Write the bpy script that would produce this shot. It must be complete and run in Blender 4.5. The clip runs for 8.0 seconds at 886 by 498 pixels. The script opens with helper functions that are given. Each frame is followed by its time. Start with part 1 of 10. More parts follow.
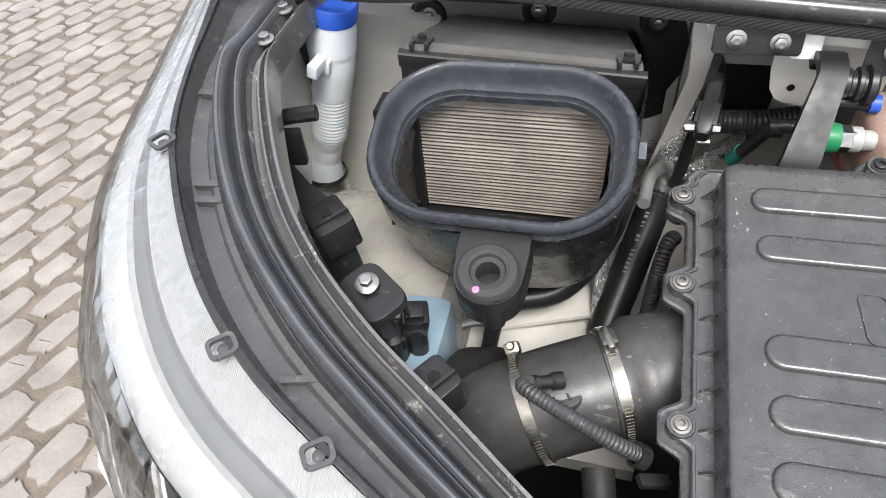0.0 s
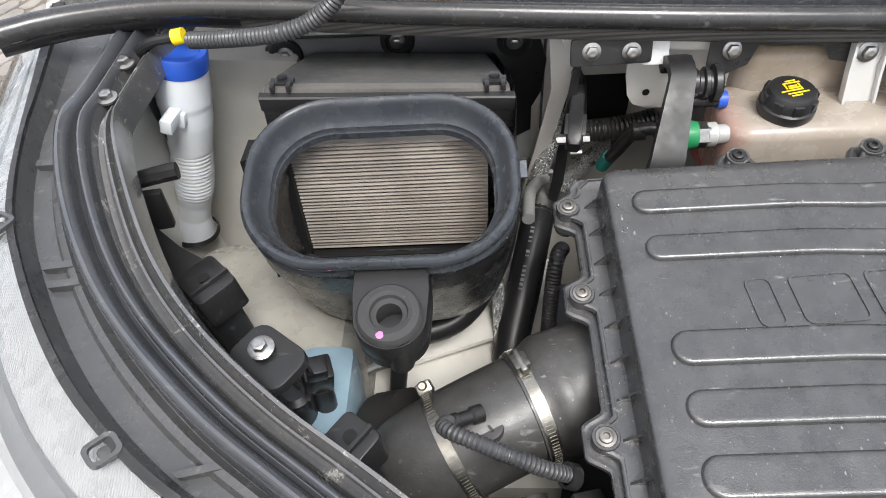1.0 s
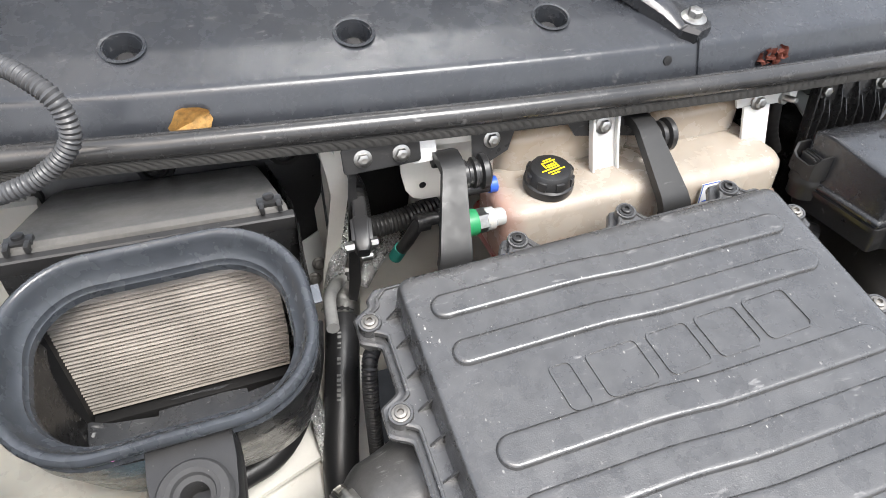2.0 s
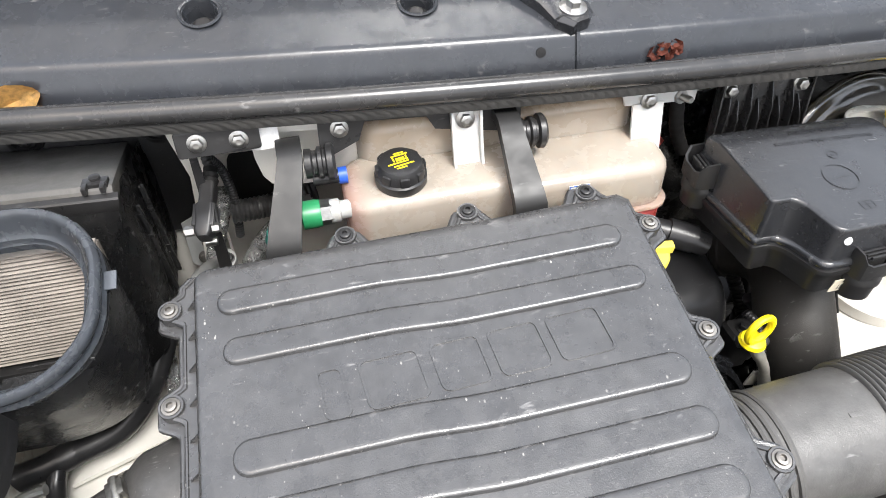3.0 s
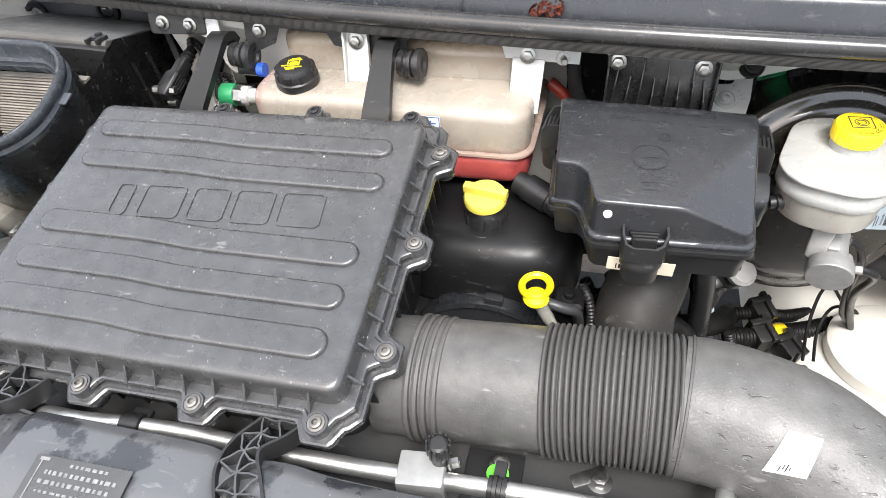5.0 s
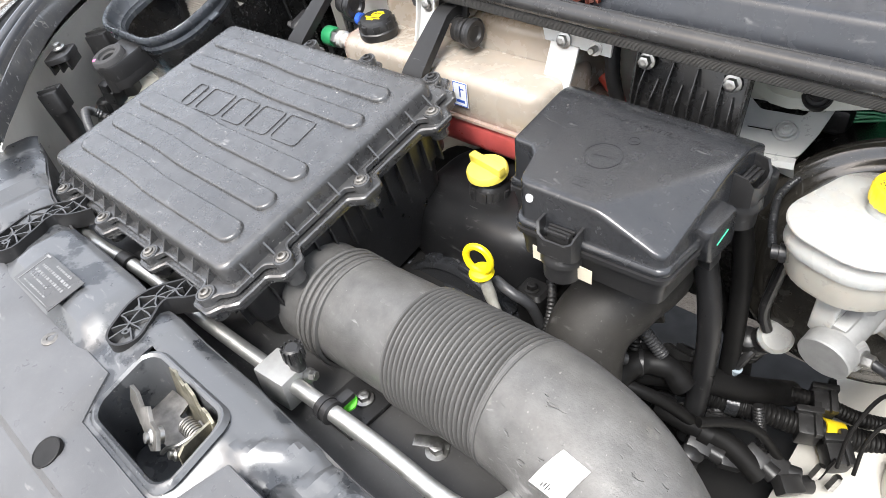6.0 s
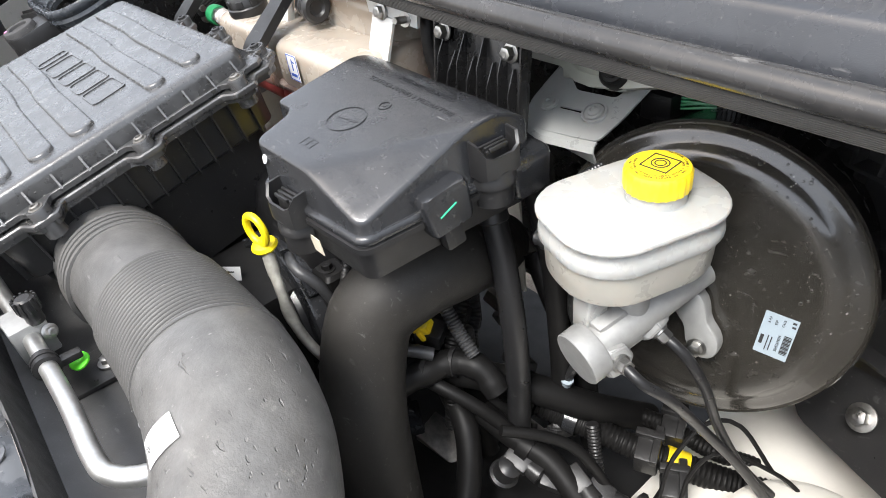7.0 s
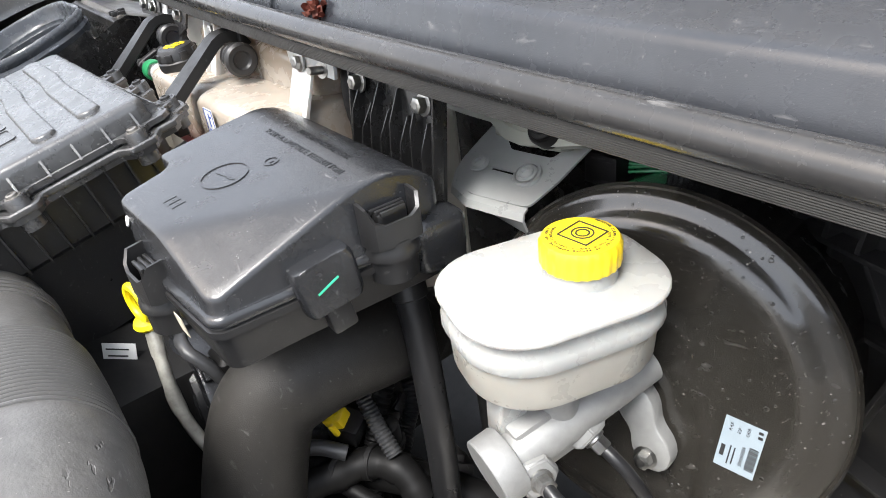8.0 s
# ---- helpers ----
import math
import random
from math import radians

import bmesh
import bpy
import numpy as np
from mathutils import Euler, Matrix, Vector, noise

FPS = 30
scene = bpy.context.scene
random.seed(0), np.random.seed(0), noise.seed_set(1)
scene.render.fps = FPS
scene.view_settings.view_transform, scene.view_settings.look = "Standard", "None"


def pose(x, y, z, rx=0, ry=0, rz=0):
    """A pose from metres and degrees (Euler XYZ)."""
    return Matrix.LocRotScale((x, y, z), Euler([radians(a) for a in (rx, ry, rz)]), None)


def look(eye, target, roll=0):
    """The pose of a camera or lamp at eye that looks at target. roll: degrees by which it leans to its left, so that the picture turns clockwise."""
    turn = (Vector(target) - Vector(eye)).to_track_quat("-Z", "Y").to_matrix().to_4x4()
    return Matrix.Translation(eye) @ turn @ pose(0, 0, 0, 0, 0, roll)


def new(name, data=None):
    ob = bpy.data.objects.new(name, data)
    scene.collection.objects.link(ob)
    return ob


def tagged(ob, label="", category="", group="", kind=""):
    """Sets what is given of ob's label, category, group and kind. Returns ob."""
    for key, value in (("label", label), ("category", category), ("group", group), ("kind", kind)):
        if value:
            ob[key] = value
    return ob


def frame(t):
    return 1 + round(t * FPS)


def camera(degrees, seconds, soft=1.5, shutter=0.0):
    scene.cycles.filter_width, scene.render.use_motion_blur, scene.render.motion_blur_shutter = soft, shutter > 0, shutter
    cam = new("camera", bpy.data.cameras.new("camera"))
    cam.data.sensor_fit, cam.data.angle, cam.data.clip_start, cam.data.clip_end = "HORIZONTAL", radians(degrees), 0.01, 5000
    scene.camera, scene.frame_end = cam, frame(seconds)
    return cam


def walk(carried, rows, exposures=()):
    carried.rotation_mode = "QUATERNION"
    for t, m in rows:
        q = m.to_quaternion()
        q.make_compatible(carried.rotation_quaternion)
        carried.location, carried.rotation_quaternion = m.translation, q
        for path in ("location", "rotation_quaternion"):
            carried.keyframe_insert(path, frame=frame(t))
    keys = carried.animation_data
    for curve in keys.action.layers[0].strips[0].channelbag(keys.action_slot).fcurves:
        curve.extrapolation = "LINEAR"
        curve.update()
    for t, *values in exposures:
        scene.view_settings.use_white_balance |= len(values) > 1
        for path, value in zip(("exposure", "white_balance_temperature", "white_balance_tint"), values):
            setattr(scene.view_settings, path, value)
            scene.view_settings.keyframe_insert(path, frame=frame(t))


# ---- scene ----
cam = camera(68.04, 8.0, soft=0.7)
PATH = [
    (0, (-0.3640, -0.3653, 1.4789), (-0.7897, 0.9736, 0.0555), -6.06),
    (0.5, (-0.3702, -0.3655, 1.4768), (-0.7851, 0.9518, 0.0302), -6.29),
    (0.7, (-0.3719, -0.3558, 1.4746), (-0.7271, 0.9812, 0.0302), -6.46),
    (1, (-0.3780, -0.3408, 1.4677), (-0.4582, 1.1008, 0.0837), -4.38),
    (1.2, (-0.3778, -0.3265, 1.4686), (-0.2716, 1.1385, 0.1113), -3.25),
    (1.5, (-0.3825, -0.3080, 1.4617), (0.0044, 1.1512, 0.1499), -1.70),
    (1.8, (-0.3735, -0.2894, 1.4804), (0.1158, 1.1520, 0.1831), -0.54),
    (2, (-0.3561, -0.2821, 1.4983), (0.1494, 1.1723, 0.2220), -0.53),
    (2.2, (-0.3418, -0.2807, 1.5094), (0.1745, 1.1745, 0.2382), -0.22),
    (3.3, (-0.0206, -0.3336, 1.4985), (0.0775, 1.1205, 0.1289), -2.69),
    (3.5, (0.0192, -0.3450, 1.4960), (-0.0803, 1.1065, 0.1236), -3.92),
    (3.7, (0.0476, -0.3774, 1.4966), (-0.1787, 1.0622, 0.1268), -4.55),
    (4, (0.0955, -0.4447, 1.4920), (-0.1856, 0.9923, 0.1296), -4.96),
    (4.2, (0.1413, -0.4961, 1.5003), (-0.1473, 0.9443, 0.1432), -4.93),
    (4.5, (0.2340, -0.5287, 1.5210), (-0.0850, 0.9000, 0.1584), -5.30),
    (4.7, (0.3055, -0.5126, 1.5095), (-0.0413, 0.9185, 0.1560), -5.29),
    (5.8, (0.6854, -0.3553, 1.4398), (-0.2967, 0.8095, 0.1442), -7.53),
    (6, (0.7553, -0.3526, 1.4341), (-0.3758, 0.6978, 0.1623), -7.97),
    (6.2, (0.8285, -0.3270, 1.4354), (-0.4203, 0.6003, 0.1782), -8.83),
    (6.3, (0.8582, -0.3034, 1.4282), (-0.4164, 0.5985, 0.1784), -8.85),
    (6.5, (0.9140, -0.2493, 1.4072), (-0.3716, 0.6466, 0.1644), -8.68),
    (6.6, (0.9347, -0.2168, 1.3939), (-0.3492, 0.6650, 0.1392), -9.00),
    (6.8, (0.9720, -0.1676, 1.3507), (-0.3197, 0.7371, 0.1207), -8.63),
    (7, (0.9825, -0.1185, 1.3231), (-0.3294, 0.8169, 0.1382), -8.25),
    (7.2, (0.9811, -0.0839, 1.2996), (-0.3705, 0.9076, 0.2087), -7.75),
    (7.5, (0.9720, -0.0376, 1.2801), (-0.4073, 0.9818, 0.2513), -7.74),
    (8, (0.9698, 0.0083, 1.2605), (-0.4350, 1.0115, 0.2505), -7.23),
]
walk(cam, [(t, look(eye, target, roll)) for t, eye, target, roll in PATH], [(0.0, 1.08), (0.5, 0.97), (1.0, 0.98), (1.2, 1.26), (1.5, 1.48), (2.0, 1.49), (3.5, 1.46), (4.0, 1.60), (4.5, 1.45), (6.0, 1.56), (6.3, 1.57), (6.5, 1.43), (7.0, 1.56), (8.0, 1.67)])

# world: overcast daylight over an open yard
SUN_EL, SUN_AZ = 52.0, 200.0
world = bpy.data.worlds.new("world")
scene.world = world
world.use_nodes = True
wn = world.node_tree.nodes
wl = world.node_tree.links
sky = wn.new("ShaderNodeTexSky")
sky.sky_type = "NISHITA"
sky.sun_disc = False
sky.sun_elevation, sky.sun_rotation = radians(SUN_EL), radians(SUN_AZ)
sky.air_density, sky.dust_density, sky.ozone_density = 1.0, 4.0, 1.0
haze = wn.new("ShaderNodeMixRGB")
haze.inputs[0].default_value = 0.65
haze.inputs[2].default_value = (5.6, 5.8, 6.2, 1)
wl.new(sky.outputs[0], haze.inputs[1])
back = wn["Background"]
back.inputs[1].default_value = 0.15
wl.new(haze.outputs[0], back.inputs[0])
sun_data = bpy.data.lights.new("sun", "SUN")
sun_data.energy, sun_data.angle, sun_data.color = 2.2, radians(22), (1.0, 0.98, 0.95)
sun = new("sun", sun_data)
sun.matrix_world = look((0.9, -2.0, 4.6), (0, 0.1, 1.0))
# ---- small builders ----
I4 = Matrix.Identity(4)


def mesh_from(name, bm, material, smooth=35):
    bmesh.ops.recalc_face_normals(bm, faces=bm.faces)
    me = bpy.data.meshes.new(name)
    bm.to_mesh(me)
    bm.free()
    for p in me.polygons:
        p.use_smooth = smooth > 0
    if smooth > 0:
        me.set_sharp_from_angle(angle=radians(smooth))
    me.materials.append(material)
    return me


def thing(name, loc, label, category, group="", kind=""):
    """An Empty at the base of a thing, that parents its parts."""
    ob = new(name)
    ob.empty_display_size = 0.02
    ob.location = loc
    return tagged(ob, label, category, group, kind)


def world_loc(ob):
    v = Vector(ob.location)
    while ob.parent:
        ob = ob.parent
        v += Vector(ob.location)
    return v


def part(name, bm, material, parent, label="", smooth=35):
    """One mesh under a thing or part; the bmesh is in world metres."""
    me = mesh_from(name, bm, material, smooth)
    lo = np.array([v.co[:] for v in me.vertices])
    mid = Vector((lo.min(0) + lo.max(0)) / 2)
    me.transform(Matrix.Translation(-mid))
    ob = new(name, me)
    ob.parent = parent
    ob.location = mid - world_loc(parent)
    return tagged(ob, label)


def solo(name, bm, material, label, category, group="", kind="", smooth=35):
    me = mesh_from(name, bm, material, smooth)
    lo = np.array([v.co[:] for v in me.vertices])
    a, b = lo.min(0), lo.max(0)
    base = Vector(((a[0] + b[0]) / 2, (a[1] + b[1]) / 2, a[2]))
    me.transform(Matrix.Translation(-base))
    ob = new(name, me)
    ob.location = base
    return tagged(ob, label, category, group, kind)


def merge(bm, other, m=I4):
    other.transform(m)
    me = bpy.data.meshes.new("t")
    other.to_mesh(me)
    other.free()
    bm.from_mesh(me)
    bpy.data.meshes.remove(me)
    return bm


def loft(bm, loops, caps=(True, True), closed=True):
    rows = [[bm.verts.new(p) for p in loop] for loop in loops]
    n = len(rows[0])
    for a, b in zip(rows, rows[1:]):
        for i in range(n if closed else n - 1):
            j = (i + 1) % n
            bm.faces.new((a[i], a[j], b[j], b[i]))
    if closed and caps[0]:
        bm.faces.new(rows[0][::-1])
    if closed and caps[1]:
        bm.faces.new(rows[-1])
    return bm


def rrect(w, h, r, n=4, cx=0.0, cy=0.0):
    """A rounded rectangle as 2D points, w by h, centred."""
    r = min(r, w / 2 - 1e-5, h / 2 - 1e-5)
    out = []
    for sx, sy, a0 in ((1, 1, 0), (-1, 1, 90), (-1, -1, 180), (1, -1, 270)):
        for k in range(n + 1):
            a = radians(a0 + 90 * k / n)
            out.append((cx + sx * (w / 2 - r) + r * math.cos(a), cy + sy * (h / 2 - r) + r * math.sin(a)))
    return out


def oval(a, b, e, n=48):
    out = []
    for k in range(n):
        t = 2 * math.pi * k / n
        c, s = math.cos(t), math.sin(t)
        out.append((a * math.copysign(abs(c) ** (2 / e), c), b * math.copysign(abs(s) ** (2 / e), s)))
    return out


def prism(bm, poly, z0, z1, m=I4, bev=0.0):
    """A 2D outline raised from z0 to z1; bev insets a chamfer at the top."""
    if bev > 0:
        c = Vector((sum(p[0] for p in poly) / len(poly), sum(p[1] for p in poly) / len(poly)))
        def inset(p, d):
            v = Vector(p) - c
            return c + v * max(0.0, 1 - d / max(v.length, 1e-6))
        loops = [[(*p, z0) for p in poly], [(*p, z1 - bev) for p in poly],
                 [(*inset(p, bev * 0.35), z1 - bev * 0.3) for p in poly], [(*inset(p, bev), z1) for p in poly]]
    else:
        loops = [[(*p, z0) for p in poly], [(*p, z1) for p in poly]]
    t = bmesh.new()
    loft(t, loops)
    return merge(bm, t, m)


def box(bm, size, centre, m=I4, bev=0.0015, rot=(0, 0, 0)):
    t = bmesh.new()
    bmesh.ops.create_cube(t, size=1)
    t.transform(Matrix.Diagonal((*size, 1)))
    if bev > 0:
        bmesh.ops.bevel(t, geom=t.edges[:], offset=min(bev, 0.3 * min(size)), segments=2, affect="EDGES", profile=0.6)
    return merge(bm, t, m @ pose(*centre, *rot))


def lathe(bm, profile, m=I4, seg=32, caps=True):
    loops = [[(r * math.cos(2 * math.pi * k / seg), r * math.sin(2 * math.pi * k / seg), z) for k in range(seg)] for r, z in profile]
    t = bmesh.new()
    loft(t, loops, (caps, caps))
    return merge(bm, t, m)


def spline(points, step=0.01):
    """A smooth path through points (Catmull-Rom), sampled about every step metres."""
    p = [Vector(q) for q in points]
    p = [p[0] * 2 - p[1]] + p + [p[-1] * 2 - p[-2]]
    out = []
    for i in range(1, len(p) - 2):
        n = max(1, round((p[i + 1] - p[i]).length / step))
        for k in range(n):
            t = k / n
            out.append(0.5 * (2 * p[i] + (p[i + 1] - p[i - 1]) * t + (2 * p[i - 1] - 5 * p[i] + 4 * p[i + 1] - p[i + 2]) * t * t
                              + (3 * p[i] - p[i - 1] - 3 * p[i + 1] + p[i + 2]) * t ** 3))
    return out + [p[-2]]


def frames(path):
    """Parallel frames along a path: place, side, up."""
    out, prev = [], None
    for i, q in enumerate(path):
        d = (path[min(i + 1, len(path) - 1)] - path[max(i - 1, 0)]).normalized()
        if prev is None:
            prev = d.orthogonal().normalized()
        side = (prev - d * prev.dot(d)).normalized()
        prev = side
        out.append((q, side, d.cross(side)))
    return out


def tube(bm, points, r, seg=14, step=0.012, radius=None, caps=True, smooth_path=True):
    """A hose or pipe along points. radius: a function of the length along it, in place of r."""
    path = spline(points, step) if smooth_path else [Vector(q) for q in points]
    loops, s, last = [], 0.0, path[0]
    for q, a, b in frames(path):
        s += (q - last).length
        last = q
        rr = radius(s) if radius else r
        loops.append([q + rr * (math.cos(2 * math.pi * k / seg) * a + math.sin(2 * math.pi * k / seg) * b) for k in range(seg)])
    return loft(bm, loops, (caps, caps))


def conduit(bm, points, r, pitch=0.0045, seg=12, depth=0.16):
    """A corrugated sleeve: sharp rings along the path."""
    return tube(bm, points, r, seg, pitch / 4, lambda s: r * (1 - depth * (0.5 + 0.5 * math.cos(2 * math.pi * s / pitch))))


def aim(at, way, up=(0, 0, 1)):
    """A pose at a place whose z points along way."""
    z = Vector(way).normalized()
    x = Vector(up).cross(z)
    if x.length < 1e-3:
        x = Vector((1, 0, 0)).cross(z)
    x.normalize()
    m = Matrix((x, z.cross(x), z)).transposed().to_4x4()
    m.translation = Vector(at)
    return m


def hex_bolt(bm, m, across=0.013, flange=0.0095, high=0.008):
    """A flanged hexagon head, z outward."""
    r = across / 1.732
    lathe(bm, [(0.0004, -0.001), (flange, -0.001), (flange, 0.0012), (across * 0.55, 0.0022)], m, 20)
    poly = [(r * math.cos(radians(60 * k)), r * math.sin(radians(60 * k))) for k in range(6)]
    prism(bm, poly, 0.001, high, m, 0.0012)
    lathe(bm, [(0.0032, high - 0.0002), (0.0032, high + 0.0004), (0.0018, high + 0.0003)], m, 10)
    return bm


def torx_screw(bm, m, r=0.0085, high=0.004):
    lathe(bm, [(0.001, 0), (r, 0), (r, 0.0012), (r * 0.72, 0.0016), (r * 0.68, high), (r * 0.5, high + 0.0008),
               (r * 0.36, high + 0.0008), (r * 0.3, high - 0.002), (0.0005, high - 0.002)], m, 18)
    return bm


def lettering(bm, text, size, high, m=I4):
    """Raised or printed letters in the built-in font, centred, facing z."""
    cu = bpy.data.curves.new("text", "FONT")
    cu.body, cu.size, cu.extrude = text, size, high
    cu.align_x, cu.align_y = "CENTER", "CENTER"
    cu.resolution_u = 2
    ob = new("text", cu)
    me = bpy.data.meshes.new_from_object(ob.evaluated_get(bpy.context.evaluated_depsgraph_get()))
    bpy.data.objects.remove(ob)
    bpy.data.curves.remove(cu)
    t = bmesh.new()
    t.from_mesh(me)
    bpy.data.meshes.remove(me)
    return merge(bm, t, m)


def plate(bm, corners, thick, bev=0.0):
    """A sheet through corner points in order, thickened along its normal."""
    p = [Vector(c) for c in corners]
    n = (p[1] - p[0]).cross(p[2] - p[0]).normalized() * thick
    return loft(bm, [p, [q + n for q in p]])


def sheet(bm, rows):
    """An open grid of points."""
    return loft(bm, rows, (False, False), False)


def solid_sheet(bm, rows, thick):
    """A grid of points given thickness downward."""
    t = bmesh.new()
    sheet(t, rows)
    bmesh.ops.recalc_face_normals(t, faces=t.faces)
    bmesh.ops.solidify(t, geom=t.faces[:], thickness=thick)
    return merge(bm, t)


# ---- materials ----
def material(name, base, rough=0.5, metal=0.0, spec=0.5, dust=0.0, dust_colour=(0.32, 0.29, 0.25), grain=0.0, grain_size=900.0,
             blotch=0.15, blotch_size=14.0, specks=0.0, bump=0.0, bump_size=60.0, trans=0.0, sub=0.0, coat=0.0, wear=0.0, scuff=0.0, film=0.0, dent=0.0, drops=0.0):
    m = bpy.data.materials.new(name)
    m.use_nodes = True
    n, l = m.node_tree.nodes, m.node_tree.links
    b = n["Principled BSDF"]
    b.inputs["Metallic"].default_value = metal
    b.inputs["Specular IOR Level"].default_value = spec
    b.inputs["Transmission Weight"].default_value = trans
    b.inputs["Coat Weight"].default_value = coat
    b.inputs["Coat Roughness"].default_value = 0.12
    if sub:
        b.inputs["Subsurface Weight"].default_value = sub
        b.inputs["Subsurface Radius"].default_value = (1.0, 0.75, 0.6)
        b.inputs["Subsurface Scale"].default_value = 0.012
    geo = n.new("ShaderNodeNewGeometry")
    def noise_at(size, detail=4.0, rough_=0.6):
        t = n.new("ShaderNodeTexNoise")
        t.inputs["Scale"].default_value, t.inputs["Detail"].default_value, t.inputs["Roughness"].default_value = size, detail, rough_
        l.new(geo.outputs["Position"], t.inputs["Vector"])
        return t
    def ramp(src, lo, hi, a=0.0, c=1.0):
        r = n.new("ShaderNodeMapRange")
        for k, v in (("From Min", lo), ("From Max", hi), ("To Min", a), ("To Max", c)):
            r.inputs[k].default_value = v
        l.new(src, r.inputs["Value"])
        return r.outputs[0]
    big = noise_at(blotch_size)
    fine = noise_at(220.0, 3.0)
    dark = n.new("ShaderNodeMixRGB")
    dark.inputs[1].default_value = (*[c * (1 - blotch) for c in base], 1)
    dark.inputs[2].default_value = (*[min(1, c * (1 + blotch)) for c in base], 1)
    l.new(ramp(big.outputs[0], 0.3, 0.7), dark.inputs[0])
    colour = dark.outputs[0]
    if dust:
        mul = n.new("ShaderNodeMath")
        mul.operation = "MULTIPLY"
        l.new(ramp(noise_at(9.0, 6.0, 0.7).outputs[0], 0.35, 0.75), mul.inputs[0])
        l.new(ramp(fine.outputs[0], 0.3, 0.7, 0.5, 1.0), mul.inputs[1])
        amt = n.new("ShaderNodeMath")
        amt.operation = "MULTIPLY_ADD"
        l.new(mul.outputs[0], amt.inputs[0])
        amt.inputs[1].default_value, amt.inputs[2].default_value = dust, dust * 0.35
        mix = n.new("ShaderNodeMixRGB")
        l.new(amt.outputs[0], mix.inputs[0])
        l.new(colour, mix.inputs[1])
        mix.inputs[2].default_value = (*dust_colour, 1)
        colour = mix.outputs[0]
    if specks:
        # grit and dried drops: few cells carry one, each of its own size
        turn = n.new("ShaderNodeMapping")
        turn.inputs["Scale"].default_value, turn.inputs["Rotation"].default_value = (1.0, 0.55, 1.0), (0.4, 0.3, 0.9)
        l.new(geo.outputs["Position"], turn.inputs["Vector"])
        marks = None
        for scale, keep in ((210.0, 0.80), (420.0, 0.62)):
            v = n.new("ShaderNodeTexVoronoi")
            v.inputs["Scale"].default_value = scale
            l.new(turn.outputs[0], v.inputs["Vector"])
            cell = n.new("ShaderNodeSeparateColor")
            l.new(v.outputs["Color"], cell.inputs[0])
            reach = ramp(cell.outputs[0], keep, 1.0, 0.0, 0.24)
            near = n.new("ShaderNodeMath")
            near.operation = "SUBTRACT"
            l.new(reach, near.inputs[0])
            l.new(v.outputs["Distance"], near.inputs[1])
            spot = ramp(near.outputs[0], 0.0, 0.07)
            faint = n.new("ShaderNodeMath")
            faint.operation = "MULTIPLY"
            l.new(spot, faint.inputs[0])
            l.new(ramp(cell.outputs[1], 0.0, 1.0, 0.15, 1.0), faint.inputs[1])
            if marks is None:
                marks = faint.outputs[0]
            else:
                both = n.new("ShaderNodeMath")
                both.operation = "MAXIMUM"
                l.new(marks, both.inputs[0])
                l.new(faint.outputs[0], both.inputs[1])
                marks = both.outputs[0]
        mul2 = n.new("ShaderNodeMath")
        mul2.operation = "MULTIPLY"
        l.new(marks, mul2.inputs[0])
        l.new(ramp(noise_at(22.0, 3.0).outputs[0], 0.40, 0.66, 0.12, 1.0), mul2.inputs[1])
        amt2 = n.new("ShaderNodeMath")
        amt2.operation = "MULTIPLY"
        l.new(mul2.outputs[0], amt2.inputs[0])
        amt2.inputs[1].default_value = specks
        mix2 = n.new("ShaderNodeMixRGB")
        l.new(amt2.outputs[0], mix2.inputs[0])
        l.new(colour, mix2.inputs[1])
        mix2.inputs[2].default_value = (0.44, 0.42, 0.39, 1)
        colour = mix2.outputs[0]
    if wear:
        w = n.new("ShaderNodeMixRGB")
        l.new(ramp(noise_at(35.0, 8.0, 0.75).outputs[0], 0.60, 0.66, 0.0, wear), w.inputs[0])
        l.new(colour, w.inputs[1])
        w.inputs[2].default_value = (0.42, 0.40, 0.36, 1)
        colour = w.outputs[0]
    if scuff:
        # pale hairline scratches and rub marks
        stretch = n.new("ShaderNodeMapping")
        stretch.inputs["Scale"].default_value = (38.0, 160.0, 90.0)
        stretch.inputs["Rotation"].default_value = (0.3, 0.2, 0.7)
        l.new(geo.outputs["Position"], stretch.inputs["Vector"])
        lines = n.new("ShaderNodeTexNoise")
        lines.inputs["Scale"].default_value, lines.inputs["Detail"].default_value, lines.inputs["Distortion"].default_value = 1.0, 5.0, 0.6
        l.new(stretch.outputs[0], lines.inputs["Vector"])
        both = n.new("ShaderNodeMath")
        both.operation = "MULTIPLY"
        l.new(ramp(lines.outputs[0], 0.62, 0.70, 0.0, scuff), both.inputs[0])
        l.new(ramp(noise_at(24.0, 3.0).outputs[0], 0.5, 0.62), both.inputs[1])
        sc = n.new("ShaderNodeMixRGB")
        l.new(both.outputs[0], sc.inputs[0])
        l.new(colour, sc.inputs[1])
        sc.inputs[2].default_value = (0.20, 0.195, 0.19, 1)
        colour = sc.outputs[0]
    gloss_map = ramp(noise_at(40.0, 5.0).outputs[0], 0.3, 0.7, max(0.02, rough - 0.09), min(1.0, rough + 0.09))
    if film:
        # dried dusty film, washed off in patches with hard edges
        patch = ramp(noise_at(11.0, 10.0, 0.62).outputs[0], 0.49, 0.525, film, film * 0.12)
        fm = n.new("ShaderNodeMixRGB")
        l.new(patch, fm.inputs[0])
        l.new(colour, fm.inputs[1])
        fm.inputs[2].default_value = (0.235, 0.238, 0.242, 1)
        colour = fm.outputs[0]
        rm = n.new("ShaderNodeMixRGB")
        l.new(patch, rm.inputs[0])
        l.new(gloss_map, rm.inputs[1])
